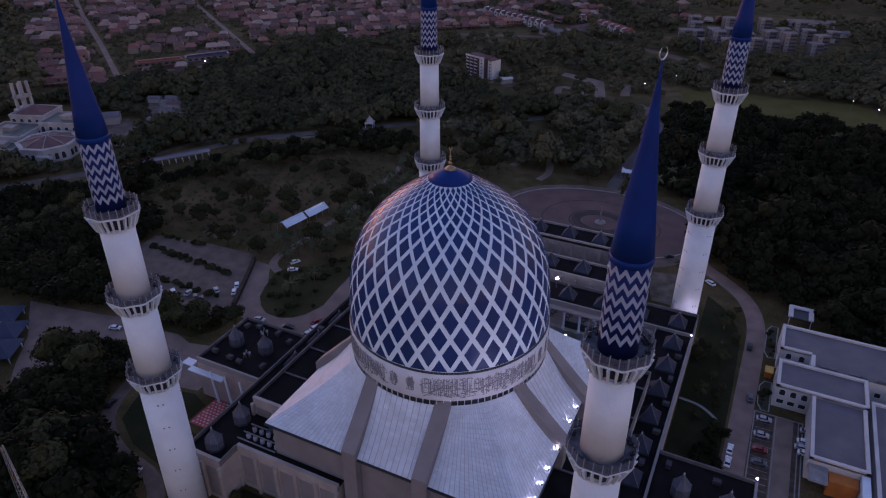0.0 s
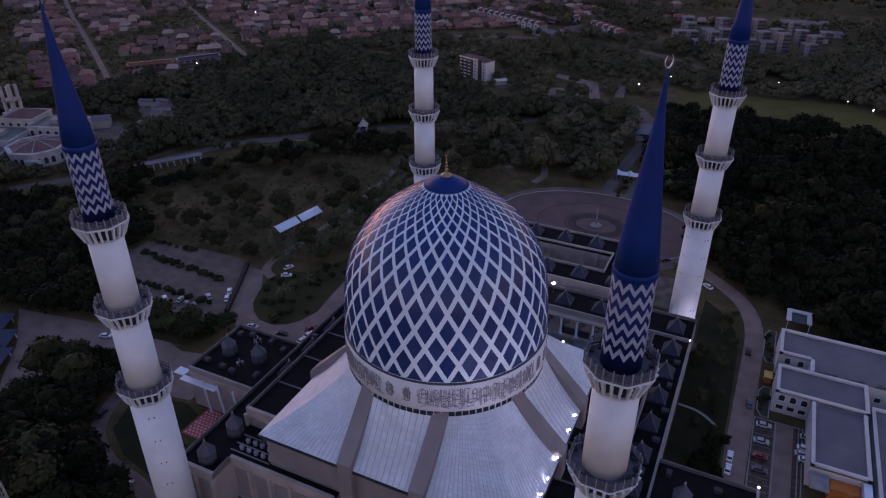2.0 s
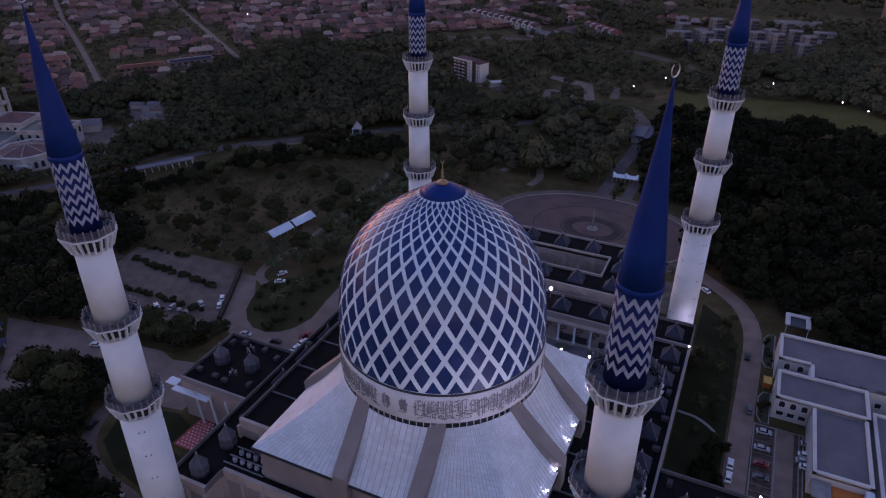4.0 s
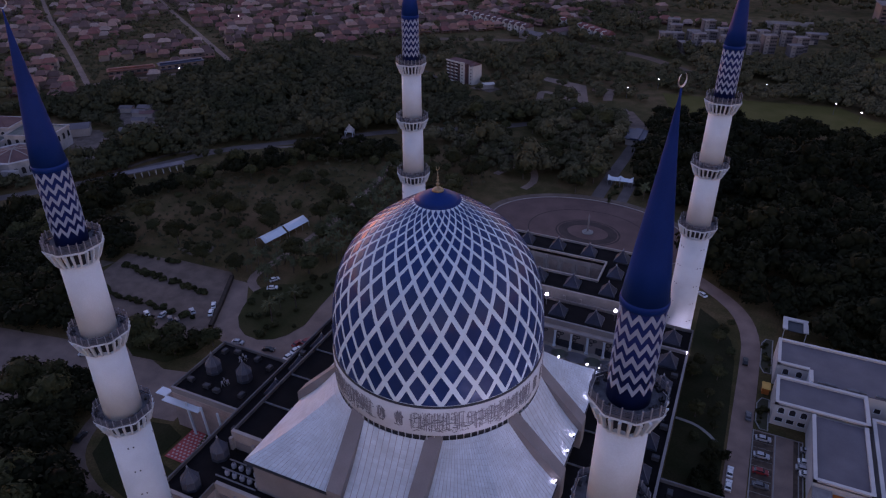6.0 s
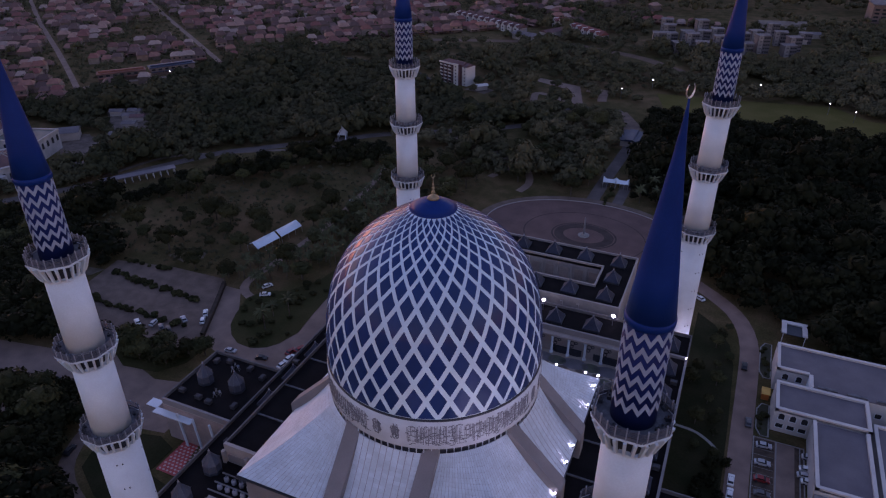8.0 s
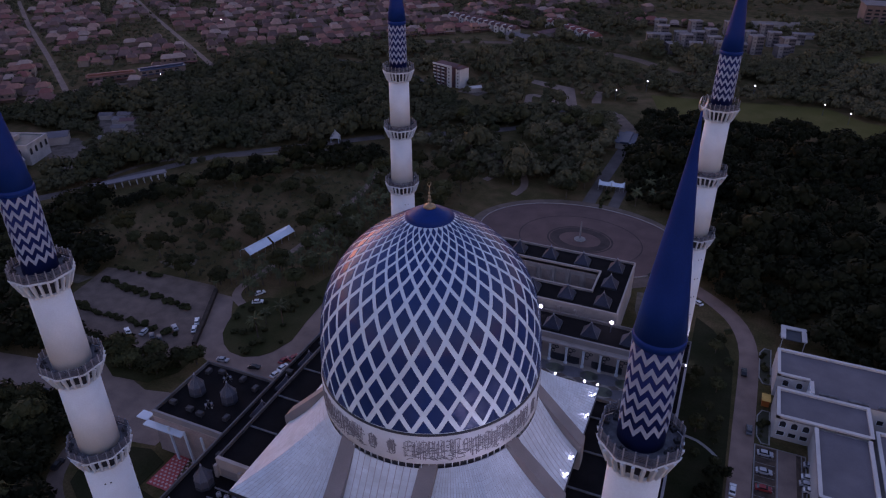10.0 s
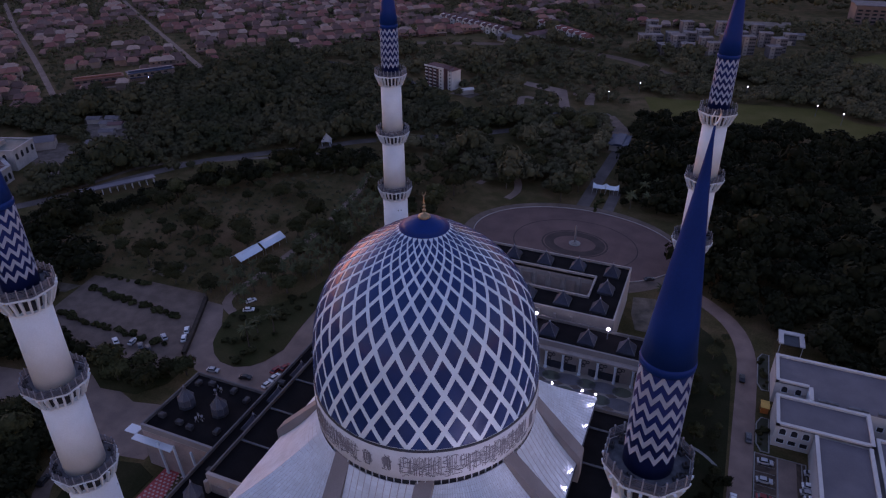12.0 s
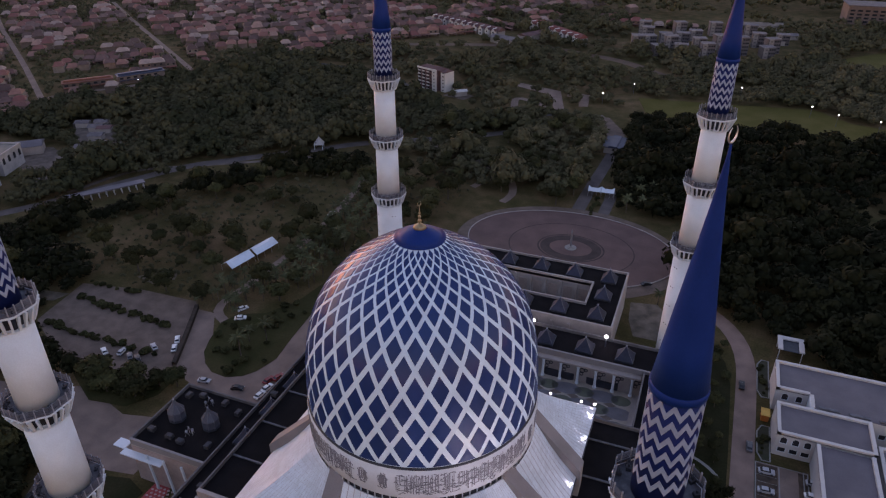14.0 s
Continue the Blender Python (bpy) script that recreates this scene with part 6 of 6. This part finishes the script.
# ---- trees ----
def ball(rng, c, r, squash=0.8, rings=4, seg=7):
    v, f = [], []
    for i in range(rings + 1):
        t = math.pi * i / rings
        for j in range(seg):
            a = 2 * math.pi * (j + 0.5 * (i % 2)) / seg
            k = r * rng.uniform(0.8, 1.12)
            v.append((c[0] + k * math.sin(t) * math.cos(a), c[1] + k * math.sin(t) * math.sin(a), c[2] + k * squash * math.cos(t)))
    for i in range(rings):
        for j in range(seg):
            f.append((i * seg + j, (i + 1) * seg + j, (i + 1) * seg + (j + 1) % seg, i * seg + (j + 1) % seg))
    return v, f


def leaves(rng, c, r, n, size, squash=0.8):
    """Loose clumps of leaves, as small bent quads, over a lobe of the crown."""
    v, f = [], []
    for _ in range(n):
        d = Vector((rng.gauss(0, 1), rng.gauss(0, 1), rng.gauss(0.25, 1))).normalized()
        p = Vector(c) + Vector((d.x, d.y, d.z * squash)) * r * rng.uniform(0.82, 1.18)
        n_ = (d + Vector((rng.uniform(-1, 1), rng.uniform(-1, 1), rng.uniform(-0.4, 1))) * 0.75).normalized()
        s = n_.orthogonal().normalized()
        s.rotate(Matrix.Rotation(rng.uniform(0, 6.28), 3, n_))
        b = n_.cross(s)
        k = size * rng.uniform(0.6, 1.3)
        i = len(v)
        v += [tuple(p + s * k), tuple(p + b * k * 0.7 - n_ * 0.2 * k), tuple(p - s * k), tuple(p - b * k * 0.7 - n_ * 0.2 * k)]
        f += [(i, i + 1, i + 2), (i, i + 2, i + 3)]
    return v, f


def crown_data(rng, r, h, lobes, per, size, rings=4, seg=7):
    v, f = [], []
    for i in range(lobes):
        a = 2 * math.pi * i / max(1, lobes - 1) + rng.uniform(-0.4, 0.4)
        q = r * rng.uniform(0.42, 0.66) if i else 0
        c = (q * math.cos(a), q * math.sin(a), h + (r * rng.uniform(-0.18, 0.2) if i else r * 0.3))
        k = r * rng.uniform(0.40, 0.58)
        for vv, ff in (ball(rng, c, k * 0.84, 0.8, rings, seg), leaves(rng, c, k * 1.02, per, size)):
            n0 = len(v)
            v += vv
            f += [tuple(x + n0 for x in y) for y in ff]
    return v, f


def tree_kind(seed, r, h):
    rng = random.Random(seed)
    bm = lathe([(0.34, 0), (0.24, h * 0.4), (0.16, h * 0.75), (0.05, h)], 8)
    for i in range(5):
        a = 2 * math.pi * i / 5 + rng.uniform(-0.4, 0.4)
        z = h * rng.uniform(0.4, 0.6)
        slab_between(bm, (0, 0, z), (r * 0.55 * math.cos(a), r * 0.55 * math.sin(a), h * rng.uniform(0.85, 1.0)), 0.16, 0.16)
    v, f = crown_data(rng, r, h, 8, 75, 0.34 + r * 0.045)
    me = bpy.data.meshes.new("crown")
    me.from_pydata(v, [], f)
    me.materials.append(M_LEAF)
    return mesh_of("trunk", bm, M_BARK), me


def palm_kind(seed):
    rng = random.Random(seed)
    h = 7.5
    trunk = lathe([(0.32, 0), (0.2, 1.0), (0.17, h * 0.6), (0.2, h)], 8)
    bm = bmesh.new()
    for i in range(22):
        a = 2 * math.pi * i / 22 + rng.uniform(-0.15, 0.15)
        up = rng.uniform(-0.1, 1.1)
        l = rng.uniform(2.6, 3.4)
        prev = None
        for k in range(6):
            s = k / 5
            c = Vector((math.cos(a) * l * s, math.sin(a) * l * s, h + up * l * s * 0.8 - 1.9 * s * s * (1.1 - 0.4 * up)))
            w = 0.42 * math.sin(math.pi * (0.12 + 0.85 * s))
            side = Vector((-math.sin(a), math.cos(a), 0)) * w
            cur = [bm.verts.new(c - side - Vector((0, 0, w * 0.6))), bm.verts.new(c), bm.verts.new(c + side - Vector((0, 0, w * 0.6)))]
            if prev:
                bm.faces.new((prev[0], prev[1], cur[1], cur[0]))
                bm.faces.new((prev[1], prev[2], cur[2], cur[1]))
            prev = cur
    return mesh_of("trunk", trunk, M_BARK), mesh_of("fronds", bm, M_PALM)


TREES = [tree_kind(50 + i, r, h) for i, (r, h) in enumerate(((4.2, 5.4), (5.2, 6.2), (3.2, 4.6), (4.6, 7.0)))]
SHRUB = [tree_kind(70 + i, 1.5, 1.1) for i in range(2)]
PALMS = [palm_kind(80 + i) for i in range(2)]
counter = {"tree": 0}


def plant(kind, x, y, scale, a, z=0.0):
    if kind == "palm":
        t = thing("palm_tree", "palm tree with a thin trunk and drooping fronds", "palm", pose(x, y, z, 0, 0, a), "palms in the garden")
        names, meshes = ("trunk", "fronds"), PALMS[int(a) % 2]
    elif kind == "shrub":
        t = thing("shrub", "low dark clipped shrub", "shrub", pose(x, y, z, 0, 0, a), "shrubs and hedge plants")
        names, meshes = ("stem", "foliage"), SHRUB[int(a) % 2]
    else:
        t = thing("tree", "dark broadleaf tree with a dense uneven crown", "tree", pose(x, y, z, 0, 0, a), "trees round the mosque")
        names, meshes = ("trunk", "crown"), TREES[int(a) % 4]
    for n, me in zip(names, meshes):
        part(n, me, None, t)
    t.scale = (scale, scale, scale * (0.9 + (a % 7) / 35))


BUILT = [(-83, -16, 83, 12), (-59, -46, 59, 124), (83, 18, 166, 97), (85, 107, 96, 119), (-54, -57, -45, -45), (45, -57, 54, -45), (-57, 83, -45, 96), (45, 83, 57, 96), (-129, 87, -117, 117), (-200, -42, -150, -8), (-170, 360, -130, 394), (-338, 144, -306, 170), (-402, 252, -350, 312), (-232, 528, -110, 566), (-390, 80, -290, 170), (-7, 277, 8, 301), (-38, 526, 116, 634), (-62, 359, -42, 375), (-2, 215, 13, 225), (140, 722, 230, 770), (-248, 106, -214, 146), (-92, -18, -68, -10)]
KEEP_OPEN = [p for n, p in lawns if n in ("park_lawn", "far_lawn")] + [list(p) for p in CLEARINGS]


def clear(x, y, margin=2.0):
    if any(x0 - margin < x < x1 + margin and y0 - margin < y < y1 + margin for x0, y0, x1, y1 in BUILT):
        return False
    if any(inside((x, y), p) for p in PAVED + KEEP_OPEN):
        return False
    return off_roads(x, y, margin)


def scatter(rng, poly, gap, n, margin=2.0):
    xs, ys = [p[0] for p in poly], [p[1] for p in poly]
    out, cells = [], {}
    for _ in range(n):
        x, y = rng.uniform(min(xs), max(xs)), rng.uniform(min(ys), max(ys))
        i, j = int(x // gap), int(y // gap)
        if not inside((x, y), poly):
            continue
        if any((x - a) ** 2 + (y - b) ** 2 < gap * gap for di in (-1, 0, 1) for dj in (-1, 0, 1) for a, b in cells.get((i + di, j + dj), ())):
            continue
        if clear(x, y, margin):
            out.append((x, y))
            cells.setdefault((i, j), []).append((x, y))
    return out


rng = random.Random(5)
for x, y, s in ((-101, -54, 2.1), (-108, -62, 1.7), (-92, -62, 1.6), (-134, -25, 1.5), (-121, -25, 1.3), (-127, -20, 1.2), (-117.5, 10.5, 1.5), (-112, 17.5, 1.3), (-122, 12, 1.3), (-106, 11, 1.1), (-103, 18.5, 1.0), (-98, 21, 0.9)):
    plant("tree", x, y, s, rng.randrange(360))
# garden to the west: groves with clearings
for poly, gap, n in (([(-130, 60), (-100, 62), (-90, 80), (-75, 120), (-60, 128), (-60, 200), (-105, 215), (-165, 200), (-215, 120), (-215, 66), (-178, 66)], 8.5, 700),
                     ([(-215, 60), (-178, 20), (-178, 2), (-150, 6), (-138, 13), (-178, 18), (-200, -20), (-260, 20), (-260, 60)], 7.0, 600),
                     ([(-100, -55), (-150, -45), (-190, -45), (-200, -90), (-90, -90)], 7.5, 200)):
    for x, y in scatter(rng, poly, gap, n, 1.5):
        if noise.noise((x / 32, y / 32, 1.7)) > -0.12:
            plant("tree", x, y, rng.uniform(0.6, 1.25), rng.randrange(360))
for x, y in scatter(rng, [(58, 42), (72, 42), (72, 112), (60, 116)], 5.0, 70, 0.5):
    if x > 65 or noise.noise((x / 12, y / 14, 5)) > 0.1:
        plant("tree", x, y, rng.uniform(0.3, 0.6), rng.randrange(360), 0.1)
for x, y in scatter(rng, [(-60, 205), (-8, 200), (-8, 300), (-50, 330), (-110, 290), (-110, 235)], 9.0, 220, 1.5):
    plant("tree", x, y, rng.uniform(0.6, 1.15), rng.randrange(360))
for i in range(27):
    for k in range(4):
        x, y = -103.5 - 0.085 * (4.6 * i) + 5.2 * k + rng.uniform(-1.2, 1.2), 84 + 4.6 * i + 1.6 * k + rng.uniform(-1.2, 1.2)
        if off_roads(x, y, 0.3):
            plant("palm", x, y, rng.uniform(0.62, 0.95), rng.randrange(360))
for i in range(34):
    x, y = rng.uniform(-124, -100), rng.uniform(60, 86)
    if off_roads(x, y, 0.6):
        plant("palm", x, y, rng.uniform(0.5, 0.8), rng.randrange(360))
for x, y in ((20, 205), (27, 210), (34, 206), (24, 220), (-14, 210), (-20, 222), (-12, 236), (-88, 42), (-84, 52), (-90, 50), (-60, 140), (-66, 132), (44, 128), (22, 236), (30, 228)):
    plant("palm", x, y, rng.uniform(0.8, 1.2), rng.randrange(360))
# hedge rows of the parking lot, island shrubs, verge plants
for (x0, y0), (x1, y1), n in (((-170, 49.5), (-124, 46.5), 70), ((-166, 31.5), (-118, 31), 70), ((-175, 60), (-150, 61), 14), ((81.8, 89), (81.8, 103), 9), ((81.8, 60), (81.8, 69), 6), ((4.6, 196), (4.6, 214), 12), ((-134, 15), (-103, 17), 40), ((-126, 10), (-105, 12), 30)):
    for i in range(n):
        s = (i + rng.uniform(-0.3, 0.3)) / (n - 1)
        if rng.random() < 0.7:
            plant("shrub", x0 + (x1 - x0) * s + rng.uniform(-1.4, 1.4), y0 + (y1 - y0) * s + rng.uniform(-1.2, 1.2), rng.uniform(0.35, 0.95) * (0.8 if x0 > 70 else 1), rng.randrange(360))
for _ in range(54):
    x, y = rng.uniform(-106, -75), rng.uniform(31, 90)
    if inside((x, y), lawns[0][1]):
        plant("shrub", x, y, rng.uniform(0.4, 1.1), rng.randrange(360), 0.14)
for _ in range(30):
    plant("shrub", rng.uniform(-44, 12), rng.uniform(-43.5, -39.5), rng.uniform(0.6, 1.2), rng.randrange(360), 0.14)


# ---- woods: too many trees to count ----
def woods(name, label, poly, gap, tries, lo, hi, seed, margin=2.0, mask=None, foliage=None, small=False):
    foliage = foliage or M_LEAF_HAZED
    rng = random.Random(seed)
    v, f = [], []
    stock = [crown_data(random.Random(900 + i), 6.2, 5.6, 3, 9, 1.1, 3, 5) if small else crown_data(random.Random(900 + i), 6.2, 5.6, 6, 34, 0.85, 3, 6) for i in range(6)]
    stock = [(np.array(a), b) for a, b in stock]
    for x, y in scatter(rng, poly, gap, tries, margin):
        if mask is not None and noise.noise((x / 45, y / 45, 8.1)) < mask:
            continue
        a, b = stock[rng.randrange(6)]
        s, t = 0.8 * rng.uniform(lo, hi) * (1 + 0.6 * noise.noise((x / 30, y / 30, 4.4))), rng.uniform(0, 6.28)
        c, d = math.cos(t) * s, math.sin(t) * s
        n0 = len(v)
        q = np.stack([a[:, 0] * c - a[:, 1] * d + x, a[:, 0] * d + a[:, 1] * c + y, a[:, 2] * s * rng.uniform(0.85, 1.25)], 1)
        v.extend(map(tuple, q.tolist()))
        f.extend(tuple(i + n0 for i in w) for w in b)
    me = bpy.data.meshes.new(name)
    me.from_pydata(v, [], f)
    me.materials.append(foliage)
    me.polygons.foreach_set("use_smooth", [True] * len(me.polygons))
    tagged(new(name, me), label, "woods", "", "stuff")


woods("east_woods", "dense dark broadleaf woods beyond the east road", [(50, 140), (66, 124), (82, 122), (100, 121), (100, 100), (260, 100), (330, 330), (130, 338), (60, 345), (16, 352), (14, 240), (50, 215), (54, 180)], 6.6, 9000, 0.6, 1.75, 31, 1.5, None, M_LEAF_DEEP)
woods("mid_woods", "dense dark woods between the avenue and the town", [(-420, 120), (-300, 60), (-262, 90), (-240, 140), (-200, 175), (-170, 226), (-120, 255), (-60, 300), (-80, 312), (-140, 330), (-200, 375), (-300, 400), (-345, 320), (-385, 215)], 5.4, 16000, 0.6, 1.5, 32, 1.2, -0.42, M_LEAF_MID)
woods("north_woods", "patchy woods and gardens beyond the town road", [(-200, 395), (-130, 345), (-90, 325), (-40, 355), (-8, 370), (0, 420), (60, 425), (170, 400), (260, 380), (330, 560), (250, 720), (120, 660), (-20, 640), (-60, 700), (-250, 700), (-150, 500), (-250, 460), (-290, 405)], 7.4, 7000, 0.5, 1.25, 33, 2.0, -0.3)
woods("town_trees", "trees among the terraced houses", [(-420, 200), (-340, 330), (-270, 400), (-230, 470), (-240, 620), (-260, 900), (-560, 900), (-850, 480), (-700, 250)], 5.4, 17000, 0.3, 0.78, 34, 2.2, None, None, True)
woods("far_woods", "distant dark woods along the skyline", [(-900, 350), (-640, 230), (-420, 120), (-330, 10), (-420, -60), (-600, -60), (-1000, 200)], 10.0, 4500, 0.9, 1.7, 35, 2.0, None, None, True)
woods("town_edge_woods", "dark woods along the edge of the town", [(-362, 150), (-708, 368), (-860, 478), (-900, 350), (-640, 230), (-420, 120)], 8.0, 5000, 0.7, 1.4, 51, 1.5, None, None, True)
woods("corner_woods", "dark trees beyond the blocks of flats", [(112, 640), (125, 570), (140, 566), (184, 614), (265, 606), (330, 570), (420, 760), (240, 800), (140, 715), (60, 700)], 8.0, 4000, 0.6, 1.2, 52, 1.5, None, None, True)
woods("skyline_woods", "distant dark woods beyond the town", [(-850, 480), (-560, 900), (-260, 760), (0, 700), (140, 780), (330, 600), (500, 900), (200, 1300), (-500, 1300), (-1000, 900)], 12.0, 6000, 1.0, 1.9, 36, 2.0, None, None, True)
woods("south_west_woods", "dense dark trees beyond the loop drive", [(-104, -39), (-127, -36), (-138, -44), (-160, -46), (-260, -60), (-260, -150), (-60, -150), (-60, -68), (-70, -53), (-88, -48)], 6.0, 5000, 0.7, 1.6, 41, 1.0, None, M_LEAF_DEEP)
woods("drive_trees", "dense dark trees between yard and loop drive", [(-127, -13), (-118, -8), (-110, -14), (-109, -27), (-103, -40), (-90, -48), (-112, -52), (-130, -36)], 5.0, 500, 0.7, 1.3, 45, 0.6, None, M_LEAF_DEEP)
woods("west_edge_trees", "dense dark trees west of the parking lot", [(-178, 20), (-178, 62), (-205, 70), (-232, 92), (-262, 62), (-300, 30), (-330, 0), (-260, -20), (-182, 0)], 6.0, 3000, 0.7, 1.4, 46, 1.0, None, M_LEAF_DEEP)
woods("park_woods", "dark woods round the park lawn", [(-5, 402), (0, 398), (62, 405), (116, 414), (137, 392), (222, 376), (330, 380), (330, 560), (230, 600), (125, 560), (118, 520), (20, 500), (-15, 470)], 6.4, 6000, 0.6, 1.2, 47, 1.5, -0.3)
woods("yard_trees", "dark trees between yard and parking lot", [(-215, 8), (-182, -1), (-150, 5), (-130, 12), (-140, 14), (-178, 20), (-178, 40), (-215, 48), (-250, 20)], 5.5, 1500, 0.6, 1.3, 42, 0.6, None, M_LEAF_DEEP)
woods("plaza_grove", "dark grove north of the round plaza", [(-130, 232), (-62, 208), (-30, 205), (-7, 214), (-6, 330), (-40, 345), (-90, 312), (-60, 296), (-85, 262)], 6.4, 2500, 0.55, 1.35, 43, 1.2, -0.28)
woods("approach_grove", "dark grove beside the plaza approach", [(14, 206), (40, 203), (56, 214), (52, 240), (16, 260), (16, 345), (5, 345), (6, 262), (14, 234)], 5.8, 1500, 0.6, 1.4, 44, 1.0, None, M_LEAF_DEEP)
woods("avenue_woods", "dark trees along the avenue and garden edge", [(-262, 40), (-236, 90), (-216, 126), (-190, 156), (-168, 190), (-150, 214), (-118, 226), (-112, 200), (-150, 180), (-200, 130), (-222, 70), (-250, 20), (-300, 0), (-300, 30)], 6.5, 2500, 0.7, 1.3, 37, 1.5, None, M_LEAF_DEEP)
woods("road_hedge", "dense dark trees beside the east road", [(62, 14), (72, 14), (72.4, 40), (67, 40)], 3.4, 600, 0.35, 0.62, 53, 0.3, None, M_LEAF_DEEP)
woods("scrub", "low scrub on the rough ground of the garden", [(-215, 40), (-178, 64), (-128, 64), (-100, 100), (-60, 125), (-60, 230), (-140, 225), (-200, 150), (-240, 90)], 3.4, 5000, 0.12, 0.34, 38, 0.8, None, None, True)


# ---- lattice mast by the lawn ----
mast_ = thing("lattice_mast", "slender pale steel lattice mast", "mast", pose(-82.8, -73.0, 0))
for i, j in ((-1, -1), (1, -1), (1, 1), (-1, 1)):
    leg = bmesh.new()
    slab_between(leg, (i * 0.9, j * 0.9, 0), (i * 0.3, j * 0.3, 30), 0.14, 0.14)
    part("leg", leg, M_STEEL, mast_)
for k in range(20):
    z0, z1 = 1.5 * k, 1.5 * k + 1.5
    w0, w1 = 0.9 - 0.02 * z0, 0.9 - 0.02 * z1
    for s in range(4):
        c = [(-1, -1), (1, -1), (1, 1), (-1, 1)]
        (i0, j0), (i1, j1) = c[s], c[(s + 1) % 4]
        bar = bmesh.new()
        slab_between(bar, (i0 * w0, j0 * w0, z0), (i1 * w1, j1 * w1, z1), 0.09, 0.09)
        part("brace", bar, M_STEEL, mast_)


# ---- street lamps that are lit ----
lamp_bulb = mesh_of("lamp", lathe([(0, 7.6), (0.26, 7.65), (0.29, 7.8), (0.16, 8.0), (0, 8.05)], 10, cap=False), M_LAMP)
lamp_pole = mesh_of("pole", lathe([(0.14, 0), (0.07, 7.6)], 6), M_RAIL)
for x, y in ((68, 421), (112, 392), (126.5, 379), (-5, 403), (-22, 372), (-438, 462), (137.7, 487), (150, 374), (-350, 280)):
    t = thing("street_lamp", "lit white street lamp on a thin pole", "street lamp", pose(x, y, 0), "lit street lamps")
    part("pole", lamp_pole, None, t)
    part("lamp", lamp_bulb, None, t, "glowing lamp head")
